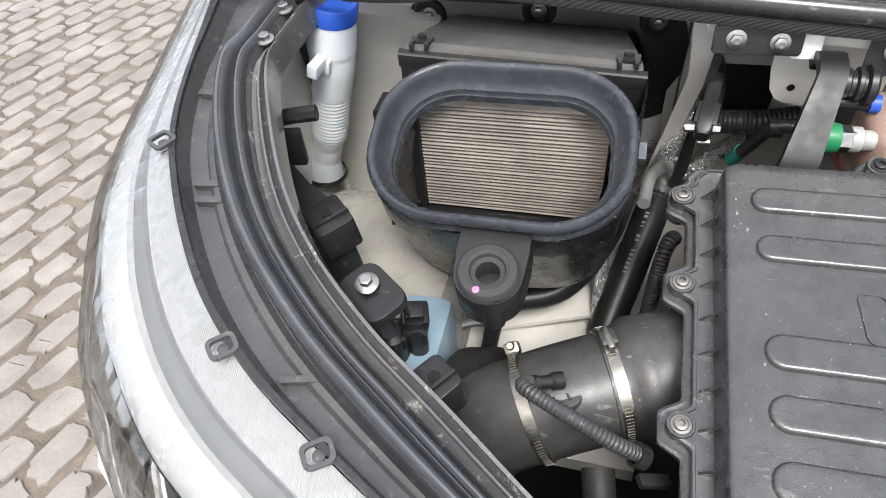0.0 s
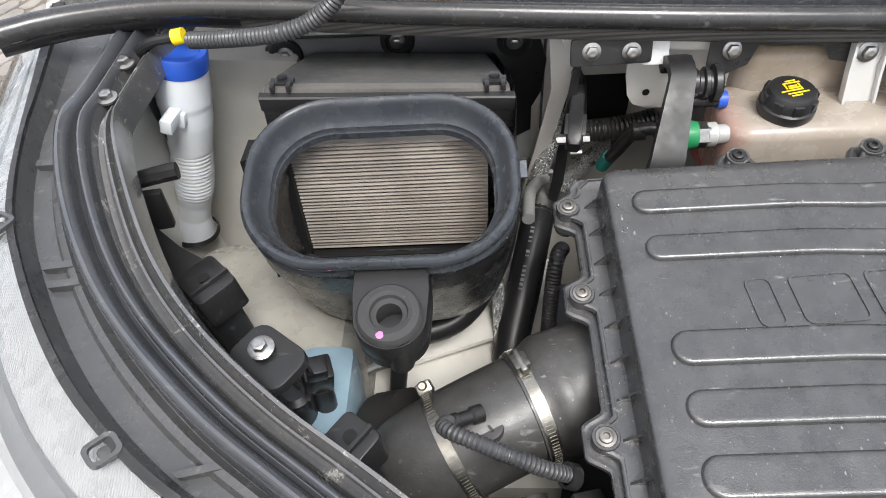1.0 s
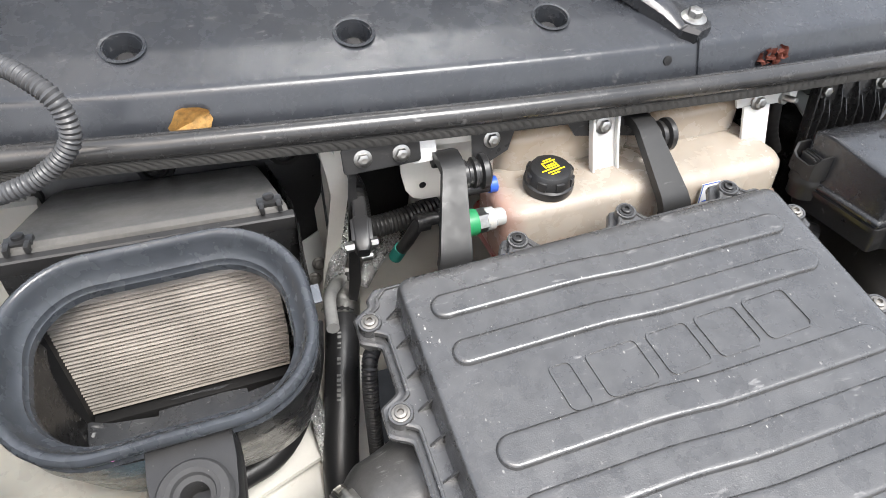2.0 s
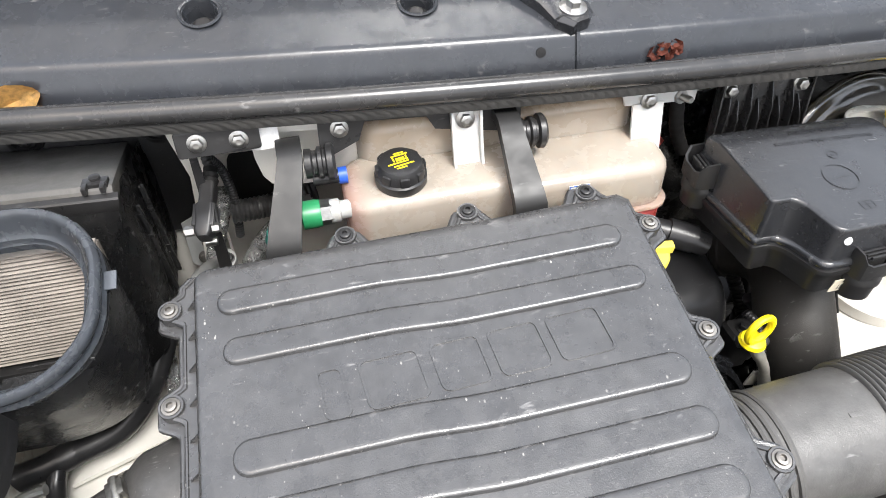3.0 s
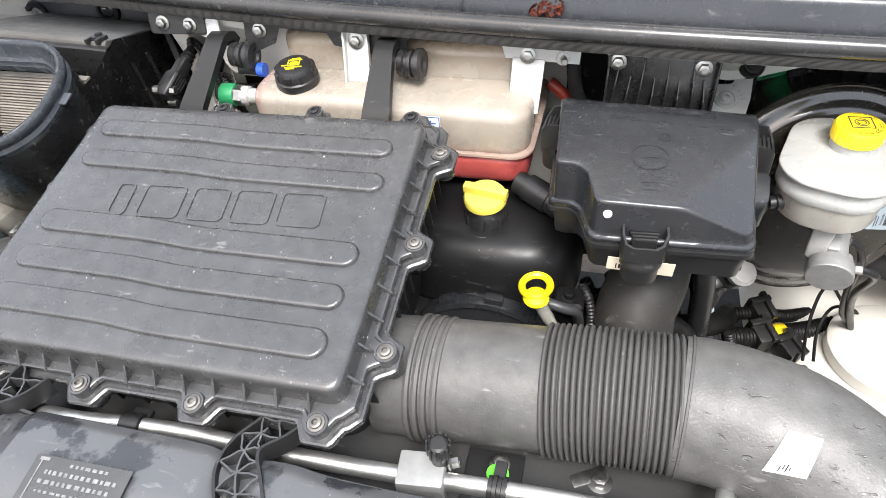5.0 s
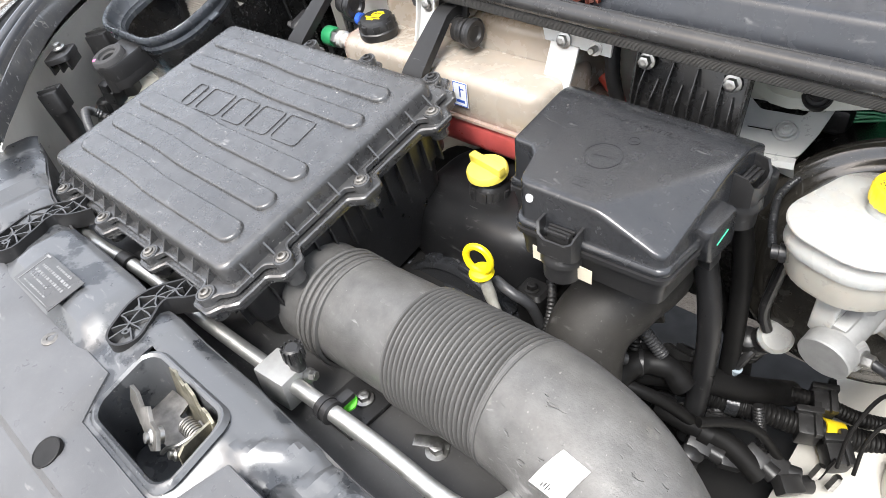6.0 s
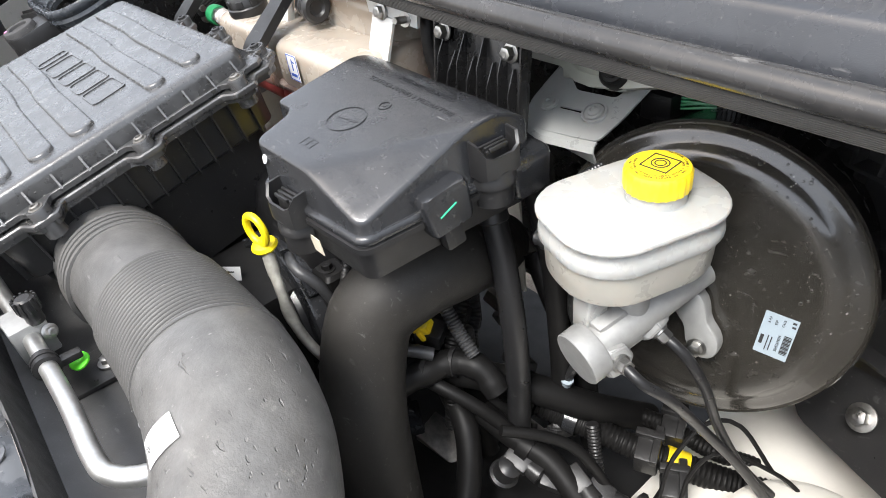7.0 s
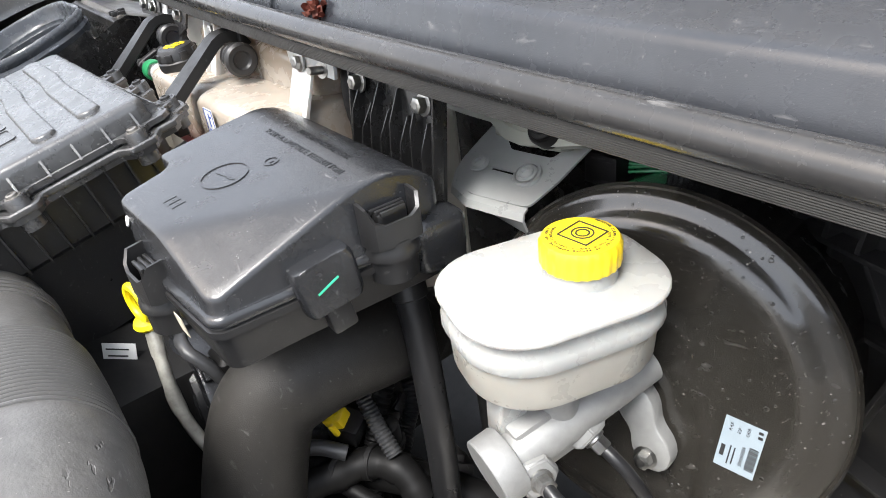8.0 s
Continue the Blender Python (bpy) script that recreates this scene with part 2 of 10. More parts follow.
        rm.inputs[2].default_value = (0.38, 0.38, 0.38, 1)
        gloss_map = rm.outputs[0]
    l.new(colour, b.inputs["Base Color"])
    l.new(gloss_map, b.inputs["Roughness"])
    if grain or bump:
        bp = n.new("ShaderNodeBump")
        bp.inputs["Strength"].default_value = 1.0
        bp.inputs["Distance"].default_value = grain or bump
        l.new(noise_at(grain_size if grain else bump_size, 3.0).outputs[0], bp.inputs["Height"])
        l.new(bp.outputs[0], b.inputs["Normal"])
        last = bp
        if dent:
            # short gouges and knocks
            lie = n.new("ShaderNodeMapping")
            lie.inputs["Scale"].default_value = (60.0, 150.0, 150.0)
            l.new(geo.outputs["Position"], lie.inputs["Vector"])
            knock = n.new("ShaderNodeTexNoise")
            knock.inputs["Scale"].default_value, knock.inputs["Detail"].default_value = 1.0, 2.0
            l.new(lie.outputs[0], knock.inputs["Vector"])
            pit = n.new("ShaderNodeMath")
            pit.operation = "MULTIPLY"
            l.new(ramp(knock.outputs[0], 0.64, 0.70, 0.0, -1.0), pit.inputs[0])
            l.new(ramp(noise_at(14.0, 2.0).outputs[0], 0.46, 0.56), pit.inputs[1])
            dip = n.new("ShaderNodeBump")
            dip.inputs["Distance"].default_value = dent
            l.new(pit.outputs[0], dip.inputs["Height"])
            l.new(last.outputs[0], dip.inputs["Normal"])
            last = dip
        if drops:
            bead = n.new("ShaderNodeTexVoronoi")
            bead.inputs["Scale"].default_value = 190.0
            l.new(geo.outputs["Position"], bead.inputs["Vector"])
            hue = n.new("ShaderNodeSeparateColor")
            l.new(bead.outputs["Color"], hue.inputs[0])
            size = ramp(hue.outputs[0], 0.55, 1.0, 0.0, 0.42)
            rim_ = n.new("ShaderNodeMath")
            rim_.operation = "SUBTRACT"
            l.new(size, rim_.inputs[0])
            l.new(bead.outputs["Distance"], rim_.inputs[1])
            rise = n.new("ShaderNodeMath")
            rise.operation = "MULTIPLY"
            l.new(ramp(rim_.outputs[0], 0.0, 0.12), rise.inputs[0])
            l.new(ramp(noise_at(20.0, 3.0).outputs[0], 0.46, 0.62), rise.inputs[1])
            lift = n.new("ShaderNodeBump")
            lift.inputs["Distance"].default_value = drops
            l.new(rise.outputs[0], lift.inputs["Height"])
            l.new(last.outputs[0], lift.inputs["Normal"])
            last = lift
        l.new(last.outputs[0], b.inputs["Normal"])
    return m


BLACK = material("black_plastic", (0.013, 0.0132, 0.0142), 0.36, spec=0.44, dust=0.03, grain=0.00012, specks=0.22, scuff=0.26)
COVER = material("dusty_black_plastic", (0.025, 0.0252, 0.0262), 0.29, spec=1.0, dust=0.17, dust_colour=(0.165, 0.160, 0.153), grain=0.00020, grain_size=700, specks=1.2, scuff=0.6, blotch=0.4, blotch_size=60)
GLOSS = material("smooth_black_plastic", (0.0140, 0.0153, 0.0180), 0.22, spec=0.68, dust=0.03, specks=0.22, scuff=0.30, grain=0.00014, grain_size=1100)
# Near-black; also puts the shade of recesses, holes and low parts in their colour
DARK = material("black_and_deep_shade", (0.005, 0.005, 0.0055), 0.6, spec=0.3, dust=0.02)
RUBBER = material("black_rubber", (0.012, 0.0123, 0.0135), 0.34, spec=0.4, dust=0.02, scuff=0.2)
SEAL = material("rim_rubber", (0.074, 0.083, 0.097), 0.26, spec=0.7, dust=0.05, scuff=0.25, specks=0.15)
HOSE = material("dull_rubber_hose", (0.0165, 0.0157, 0.0145), 0.55, spec=0.34, dust=0.05, grain=0.00025, specks=0.22, scuff=0.35)
DUCT = material("grey_black_duct", (0.069, 0.0677, 0.0655), 0.42, spec=0.55, dust=0.28, dust_colour=(0.20, 0.19, 0.176), grain=0.0004, grain_size=380, specks=0.7, scuff=1.0, wear=0.12, dent=0.0010, blotch=0.35, blotch_size=45)
PAINT = material("off_white_body_paint", (0.70, 0.68, 0.63), 0.36, coat=0.4, blotch=0.06, dust=0.14, dust_colour=(0.38, 0.32, 0.25))
WHITE = material("white_body_paint", (0.74, 0.74, 0.73), 0.25, coat=0.6, blotch=0.03, dust=0.05)
BLACKPAINT = material("black_painted_steel", (0.016, 0.017, 0.019), 0.25, coat=0.5, dust=0.06, wear=0.15, scuff=0.2)
DECK = material("dusty_dark_blue_paint", (0.024, 0.0265, 0.0305), 0.30, 0.25, spec=0.7, coat=0.12, film=0.34, scuff=0.8, specks=0.6, wear=0.16)
STEEL = material("zinc_plated_steel", (0.38, 0.375, 0.36), 0.36, 1.0, blotch=0.28, blotch_size=90)
ALU = material("cast_aluminium", (0.33, 0.33, 0.322), 0.52, 0.45, blotch=0.10, blotch_size=70, bump=0.00012, bump_size=900)
PIPE = material("brushed_aluminium_pipe", (0.55, 0.55, 0.535), 0.40, 0.9, blotch=0.18, blotch_size=50, dust=0.10)
FOIL = material("silver_heat_sleeve", (0.62, 0.61, 0.57), 0.26, 0.9, bump=0.004, bump_size=420, blotch=0.75, blotch_size=420)
TANK = material("milky_tank_plastic", (0.325, 0.285, 0.240), 0.26, sub=0.4, blotch=0.14, blotch_size=12)
tank_nodes, tank_links = TANK.node_tree.nodes, TANK.node_tree.links
tank_place, tank_axis = tank_nodes.new("ShaderNodeNewGeometry"), tank_nodes.new("ShaderNodeSeparateXYZ")
tank_links.new(tank_place.outputs["Position"], tank_axis.inputs[0])
tank_base = tank_nodes["Principled BSDF"].inputs["Base Color"]
for axis, lo, hi, tint in ((2, 0.998, 0.962, (0.38, 0.19, 0.155)), (0, -0.060, -0.100, (0.38, 0.16, 0.125)), (2, 1.052, 1.095, (0.30, 0.235, 0.165))):
    tank_range, tank_mix = tank_nodes.new("ShaderNodeMapRange"), tank_nodes.new("ShaderNodeMixRGB")
    for key, value in (("From Min", lo), ("From Max", hi), ("To Max", 0.75)):
        tank_range.inputs[key].default_value = value
    tank_links.new(tank_axis.outputs[axis], tank_range.inputs["Value"])
    tank_links.new(tank_range.outputs[0], tank_mix.inputs[0])
    tank_links.new(tank_base.links[0].from_socket, tank_mix.inputs[1])
    tank_mix.inputs[2].default_value = (*tint, 1)
    tank_links.new(tank_mix.outputs[0], tank_base)
TANKRED = material("coolant_red_plastic", (0.33, 0.060, 0.055), 0.32, sub=0.25, blotch=0.3, blotch_size=22)
MILK = material("milky_white_plastic", (0.36, 0.36, 0.345), 0.28, sub=0.5, blotch=0.05)
NECKMILK = material("bright_milky_plastic", (0.68, 0.705, 0.72), 0.45, spec=0.3, sub=0.4, blotch=0.04)
MILKLOW = material("milky_grey_plastic", (0.37, 0.358, 0.32), 0.30, sub=0.5, blotch=0.22, blotch_size=9, dust=0.10, dust_colour=(0.30, 0.22, 0.13))
YELLOW = material("yellow_plastic", (0.86, 0.62, 0.02), 0.35, blotch=0.06)
OILYELLOW = material("pale_yellow_plastic", (0.70, 0.57, 0.09), 0.42, blotch=0.08)
BLUE = material("blue_plastic", (0.02, 0.08, 0.42), 0.4, blotch=0.08)
GREEN = material("green_plastic", (0.02, 0.20, 0.075), 0.4)
WIREGREEN = material("green_wire_sheath", (0.012, 0.24, 0.085), 0.35)
CONDUIT = material("grey_conduit", (0.034, 0.036, 0.040), 0.40, dust=0.07)
LIME = material("lime_green_tag", (0.10, 0.62, 0.02), 0.5)
TEAL = material("teal_plastic", (0.02, 0.22, 0.18), 0.5)
RED = material("red_plastic", (0.30, 0.030, 0.014), 0.4)
PINK = material("pink_paint_mark", (0.62, 0.16, 0.36), 0.6)
# Darker copy of the black rubber; shade low in the bay is in its colour
DEEP = material("deep_shade_rubber", (0.0045, 0.0045, 0.0048), 0.52, spec=0.22, dust=0.015)
LABEL = material("white_paper_label", (0.70, 0.70, 0.69), 0.5, blotch=0.03)
CREAM = material("cream_paper_label", (0.60, 0.54, 0.42), 0.6, blotch=0.05)
LABELBLUE = material("pale_blue_label", (0.29, 0.345, 0.385), 0.45, blotch=0.04)
INK = material("black_ink", (0.02, 0.02, 0.02), 0.6)
GREYTRIM = material("grey_plastic_trim", (0.074, 0.075, 0.079), 0.34, spec=0.50, dust=0.18, dust_colour=(0.22, 0.215, 0.205), grain=0.00012, specks=0.5, scuff=0.7)
SILVER = material("silver_painted_metal", (0.43, 0.44, 0.43), 0.34, 0.15, blotch=0.10, dust=0.08)
LEAFMAT = material("dry_leaf", (0.50, 0.30, 0.10), 0.7, blotch=0.35, blotch_size=160, bump=0.001, bump_size=200)
LEAFRED = material("red_brown_leaf", (0.14, 0.035, 0.02), 0.7, blotch=0.4, blotch_size=120)
# ---- air cleaner: tilted towards the front ----
AIR = pose(-0.025, 0.02, 1.0035, 12.2, -0.85)
SEAM = AIR @ pose(0, 0, -0.001, 0, -1.5)    # the lid meets the box on a slightly rolled plane
SCREWS = [(-0.188, -0.199), (-0.054, -0.199), (0.078, -0.199), (0.208, -0.199), (-0.251, 0.152), (-0.250, 0.051), (-0.248, -0.084),
          (0.249, 0.141), (0.250, 0.009), (0.253, -0.120), (-0.07, 0.203), (0.064, 0.203), (0.198, 0.198)]


def flange_outline(grow=0.0):
    """The cover's edge, with a shouldered ear round every screw."""
    hw, hf, hb = 0.2435 + grow, -0.1935 - grow, 0.1925 + grow
    reach, cut = 0.0190, 0.010
    out = []
    n = 120
    def bump(s, marks):
        k = max([min(1.0, max(0.0, (0.0235 + grow - abs(s - m)) / 0.0130)) for m in marks] + [0])
        return reach * (0.35 * k + 0.65 * k * k * (3 - 2 * k))
    front = sorted(s[0] for s in SCREWS if s[1] < -0.19)
    rear = sorted(s[0] for s in SCREWS if s[1] > 0.19)
    right = sorted(s[1] for s in SCREWS if s[0] > 0.24)
    left = sorted(s[1] for s in SCREWS if s[0] < -0.24)
    for k in range(n + 1):
        u = k / n
        x = -hw + cut + 2 * (hw - cut) * u
        out.append((x, hf - bump(x, front)))
    for k in range(n + 1):
        y = hf + cut + (hb - hf - 2 * cut) * k / n
        out.append((hw + bump(y, right), y))
    for k in range(n + 1):
        x = hw - cut - 2 * (hw - cut) * k / n
        out.append((x, hb + bump(x, rear)))
    for k in range(n + 1):
        y = hb - cut - (hb - hf - 2 * cut) * k / n
        out.append((-hw - bump(y, left), y))
    return out


SCREW = material("dull_screw_steel", (0.21, 0.20, 0.185), 0.48, 0.85, blotch=0.3, blotch_size=90)


def air_cleaner():
    top = thing("air_cleaner", (-0.025, 0.02, 0.80), "dusty black plastic air cleaner box with ribbed lid over the engine", "air filter box")
    # lid
    bm = bmesh.new()
    n = 8
    def ring(w, d, r, z):
        return [(x, y, z) for x, y in rrect(w, d, r, n, 0.004, -0.003)]
    loft(bm, [ring(0.455, 0.355, 0.016, -0.014), ring(0.452, 0.352, 0.016, 0.002), ring(0.449, 0.349, 0.014, 0.024), ring(0.447, 0.347, 0.014, 0.0295), ring(0.443, 0.343, 0.013, 0.0328),
              ring(0.437, 0.337, 0.012, 0.0343), ring(0.42, 0.32, 0.01, 0.0346)], (False, True))
    bm.transform(AIR)
    lid = part("lid", bm, COVER, top, "dusty lid with long raised bars")
    # raised bars: two behind, three in front of the emblem
    for y, dy, x0, x1 in ((0.122, 0.028, -0.198, 0.200), (0.070, 0.028, -0.195, 0.204), (-0.028, 0.032, -0.192, 0.204), (-0.079, 0.031, -0.191, 0.204), (-0.131, 0.034, -0.191, 0.204)):
        bm = bmesh.new()
        loops = []
        for ins, z in ((0, 0.0336), (0.0010, 0.0374), (0.0022, 0.0388), (0.0040, 0.0393), (0.0065, 0.0393)):
            loop = []
            for px, py in rrect(x1 - x0 - 2 * ins, dy - 2 * ins, (dy - 2 * ins) / 2 * 0.97, 8, (x0 + x1) / 2, 0):
                s = min(1, max(0, (px + 0.06) / 0.09))
                sway = 0.006 - 0.010 * (3 * s * s - 2 * s ** 3)
                loop.append((px, y + py + sway * 0.5, z))
            loops.append(loop)
        # long edges need points along them to follow the sway
        dense = []
        for loop in loops:
            row = []
            for i, p in enumerate(loop):
                q = loop[(i + 1) % len(loop)]
                k = max(1, round(math.hypot(q[0] - p[0], q[1] - p[1]) / 0.02))
                for j in range(k):
                    x = p[0] + (q[0] - p[0]) * j / k
                    yb = p[1] + (q[1] - p[1]) * j / k
                    if k > 3:
                        s = min(1, max(0, (x + 0.06) / 0.09))
                        yb = (p[1] if abs(p[1] - q[1]) < 0.02 else yb)
                        base = p[1] - (0.006 - 0.010 * (lambda u: 3 * u * u - 2 * u ** 3)(min(1, max(0, (p[0] + 0.06) / 0.09)))) * 0.5
                        yb = base + (0.006 - 0.010 * (3 * s * s - 2 * s ** 3)) * 0.5
                    row.append((x, yb, p[2]))
            dense.append(row)
        loft(bm, dense, (False, True))
        bm.transform(AIR)
        part("raised_bar", bm, COVER, lid)
    # emblem: plain raised blocks
    for x0, x1 in ((-0.117, -0.094), (-0.080, -0.026), (-0.016, 0.030), (0.038, 0.086), (0.094, 0.146)):
        bm = bmesh.new()
        h = 0.0475
        poly = [(x - 0.10 * y, y + 0.018 + 0.035 * x) for x, y in rrect(x1 - x0, h, 0.007, 3, (x0 + x1) / 2, 0)]
        inner = [(x - 0.10 * y, y + 0.018 + 0.035 * x) for x, y in rrect(x1 - x0 - 0.0042, h - 0.0042, 0.005, 3, (x0 + x1) / 2, 0)]
        loft(bm, [[(*p, 0.0342) for p in poly], [(*p, 0.0359) for p in poly], [(*p, 0.0359) for p in inner], [(*p, 0.0342) for p in inner]], (False, False))
        bm.transform(AIR)
        part("emblem_block", bm, COVER, lid)
    # rim of the lid and of the lower box
    bm = bmesh.new()
    prism(bm, flange_outline(-0.0065), -0.001, 0.004, SEAM)
    o, i = flange_outline(-0.0045), flange_outline(-0.0080)
    t = bmesh.new()
    loft(t, [[(*p, -0.001) for p in o], [(*p, 0.0048) for p in o], [(*p, 0.0056) for p in flange_outline(-0.0055)], [(*p, 0.0056) for p in flange_outline(-0.0070)], [(*p, 0.003) for p in i]], (False, False))
    merge(bm, t, SEAM)
    part("lid_rim", bm, COVER, lid)
    # the box's own edge stands out below it
    bm = bmesh.new()
    prism(bm, flange_outline(0.0), -0.018, -0.0045, SEAM)
    t = bmesh.new()
    loft(t, [[(*p, z) for p in flange_outline(g)] for g, z in ((0.0, -0.012), (0.0028, -0.011), (0.0034, -0.0085), (0.0028, -0.0050), (0.0010, -0.0036), (-0.001, -0.0040))], (False, False))
    merge(bm, t, SEAM)
    part("box_rim", bm, COVER, top)
    # gussets round the lid
    spots = [(x, -0.178, 0) for x in np.arange(-0.205, 0.226, 0.0335)] + [(x, 0.175, 180) for x in np.arange(-0.205, 0.226, 0.0335)]
    spots += [(-0.222, y, -90) for y in np.arange(-0.155, 0.16, 0.034)] + [(0.229, y, 90) for y in np.arange(-0.155, 0.16, 0.034)]
    tri = None
    for x, y, turn in spots:
        m = SEAM @ pose(float(x), float(y), 0.004, 0, 0, turn)
        if tri is None:
            bm = bmesh.new()
            loft(bm, [[(-0.0012, 0.004, 0), (-0.0012, -0.0125, 0), (-0.0012, 0.004, 0.021)], [(0.0012, 0.004, 0), (0.0012, -0.0125, 0), (0.0012, 0.004, 0.021)]])
            tri = mesh_from("gusset", bm, COVER, 0)
        ob = new("gusset", tri)
        ob.parent = lid
        ob.matrix_basis = Matrix.Translation(-world_loc(lid)) @ m
    # screws with their bosses
    for x, y in SCREWS:
        bm = bmesh.new()
        lathe(bm, [(0.0118, -0.03), (0.0118, 0.006), (0.0112, 0.0072), (0.0092, 0.0072), (0.0090, 0.0062)], SEAM @ pose(x, y, 0), 24)
        boss = part("boss", bm, COVER, lid)
        bm = bmesh.new()
        torx_screw(bm, SEAM @ pose(x, y, 0.0062), 0.0085)
        part("screw", bm, SCREW if y < 0.18 else BLACK, boss)
    # lower box with ribs
    bm = bmesh.new()
    def low(w, d, r, z, cy=-0.003):
        return [(x, y, z) for x, y in rrect(w, d, r, 6, 0.004, cy)]
    loft(bm, [low(0.40, 0.31, 0.03, -0.20), low(0.42, 0.325, 0.03, -0.10), low(0.425, 0.33, 0.03, -0.078), low(0.448, 0.345, 0.02, -0.070), low(0.455, 0.352, 0.02, -0.008)])
    bm.transform(AIR)
    body = part("box_body", bm, BLACK, top)
    rib = None
    for y in np.arange(-0.145, 0.16, 0.024):
        bm = bmesh.new()
        box(bm, (0.011, 0.0025, 0.062), (0.2325, float(y), -0.042), AIR, 0.0008)
        part("rib", bm, BLACK, body)
    for x in np.arange(-0.19, 0.21, 0.033):
        bm = bmesh.new()
        box(bm, (0.0025, 0.010, 0.062), (float(x), -0.1785, -0.042), AIR, 0.0008)
        part("rib", bm, BLACK, body)
    # lattice feet that hold the box at the front
    foot_lattice(top, [(-0.140, -0.165, 0.958), (-0.151, -0.188, 0.957), (-0.167, -0.205, 0.957), (-0.173, -0.228, 0.956), (-0.166, -0.252, 0.955), (-0.157, -0.276, 0.954)], 0.0215)
    foot_lattice(top, [(0.148, -0.160, 0.958), (0.138, -0.178, 0.957), (0.122, -0.200, 0.957), (0.121, -0.222, 0.956), (0.132, -0.243, 0.955), (0.139, -0.255, 0.954)], 0.0205)


def foot_lattice(top, points, half):
    """An open plastic bracket in a slight S: two side rails, crossed webs and a round end."""
    path = spline([Vector(p) for p in points], 0.003)
    n = len(path)
    up = Vector((0, 0, 1))
    def across(i):
        return (path[min(n - 1, i + 2)] - path[max(0, i - 2)]).cross(up).normalized()
    def wide(i):
        u = i / (n - 1)
        return half * (1.0 - 0.32 * math.exp(-((u - 0.38) / 0.22) ** 2))
    def at(u, v):
        """A place on the foot: u along it, v from one rail (-1) to the other (1)."""
        if u > 1:
            d = -across(n - 1).cross(up)
            return path[-1] + across(n - 1) * half * v + d * (u - 1) * half * 2
        i = min(n - 1, max(0, round(u * (n - 1))))
        return path[i] + across(i) * wide(i) * v
    edge = [at(k / 40, -1) for k in range(41)]
    tip = path[-1]
    out = (path[-1] - path[-4]).normalized()
    edge += [tip + across(n - 1) * half * -math.cos(a) + out * half * math.sin(a) for a in np.linspace(0.2, math.pi - 0.2, 15)]
    edge += [at(1 - k / 40, 1) for k in range(41)]
    def wall(name, pts, thick, low, high, parent):
        bm = bmesh.new()
        rows = []
        for i, p in enumerate(pts):
            d = (pts[min(len(pts) - 1, i + 1)] - pts[max(0, i - 1)]).cross(up).normalized() * thick
            rows.append([p + d + up * low, p + d + up * high, p - d + up * high, p - d + up * low])
        loft(bm, rows)
        return part(name, bm, COVER if parent is not top else BLACK, parent, "open lattice plastic foot" if parent is top else "")
    foot = wall("lattice_foot", edge, 0.0014, -0.020, 0.004, top)
    # crossed webs
    for k in range(5):
        u = 0.04 + 0.19 * k
        wall("web", [at(u + 0.19 * t, -0.95 + 1.9 * t) for t in np.linspace(0, 1, 6)], 0.0009, -0.012, 0.003, foot)
        wall("web", [at(u + 0.19 * t, 0.95 - 1.9 * t) for t in np.linspace(0, 1, 6)], 0.0009, -0.012, 0.003, foot)
    wall("web", [at(u, 0.12 * math.sin(9 * u)) for u in np.linspace(0.25, 1.0, 14)], 0.0009, -0.012, 0.003, foot)
    for v in (-0.5, 0.5):
        wall("web", [tip + across(n - 1) * half * v * 0.2 - out * 0.004, tip + across(n - 1) * half * v * 1.4 + out * half * 0.68], 0.0009, -0.012, 0.003, foot)
    # Floor coloured near-black, so that the open cells look shaded
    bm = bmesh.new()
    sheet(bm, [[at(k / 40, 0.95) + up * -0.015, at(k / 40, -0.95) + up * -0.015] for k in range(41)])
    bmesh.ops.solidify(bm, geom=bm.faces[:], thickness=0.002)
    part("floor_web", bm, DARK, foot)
    bm = bmesh.new()
    lathe(bm, [(0.0005, -0.050), (half * 0.95, -0.050), (half * 0.98, -0.014), (0.0005, -0.013)], pose(*tip), 24)
    part("foot_end", bm, BLACK, foot)
    bm = bmesh.new()
    lathe(bm, [(half * 0.22, -0.013), (half * 0.22, 0.003), (half * 0.10, 0.003), (half * 0.10, -0.013)], pose(*(tip + out * 0.002)), 12, False)
    part("foot_pin", bm, COVER, foot)


air_cleaner()


# ---- intake duct on the clean side ----
SLEEVE = material("scuffed_duct_sleeve", (0.066, 0.065, 0.063), 0.42, spec=0.5, dust=0.24, dust_colour=(0.19, 0.18, 0.168), grain=0.0003, grain_size=420, specks=0.6, scuff=0.9, wear=0.06, blotch=0.3, blotch_size=45)
BELLOWS = material("ribbed_rubber", (0.060, 0.059, 0.057), 0.5, spec=0.4, dust=0.18, dust_colour=(0.18, 0.17, 0.158), grain=0.0001, specks=0.3)


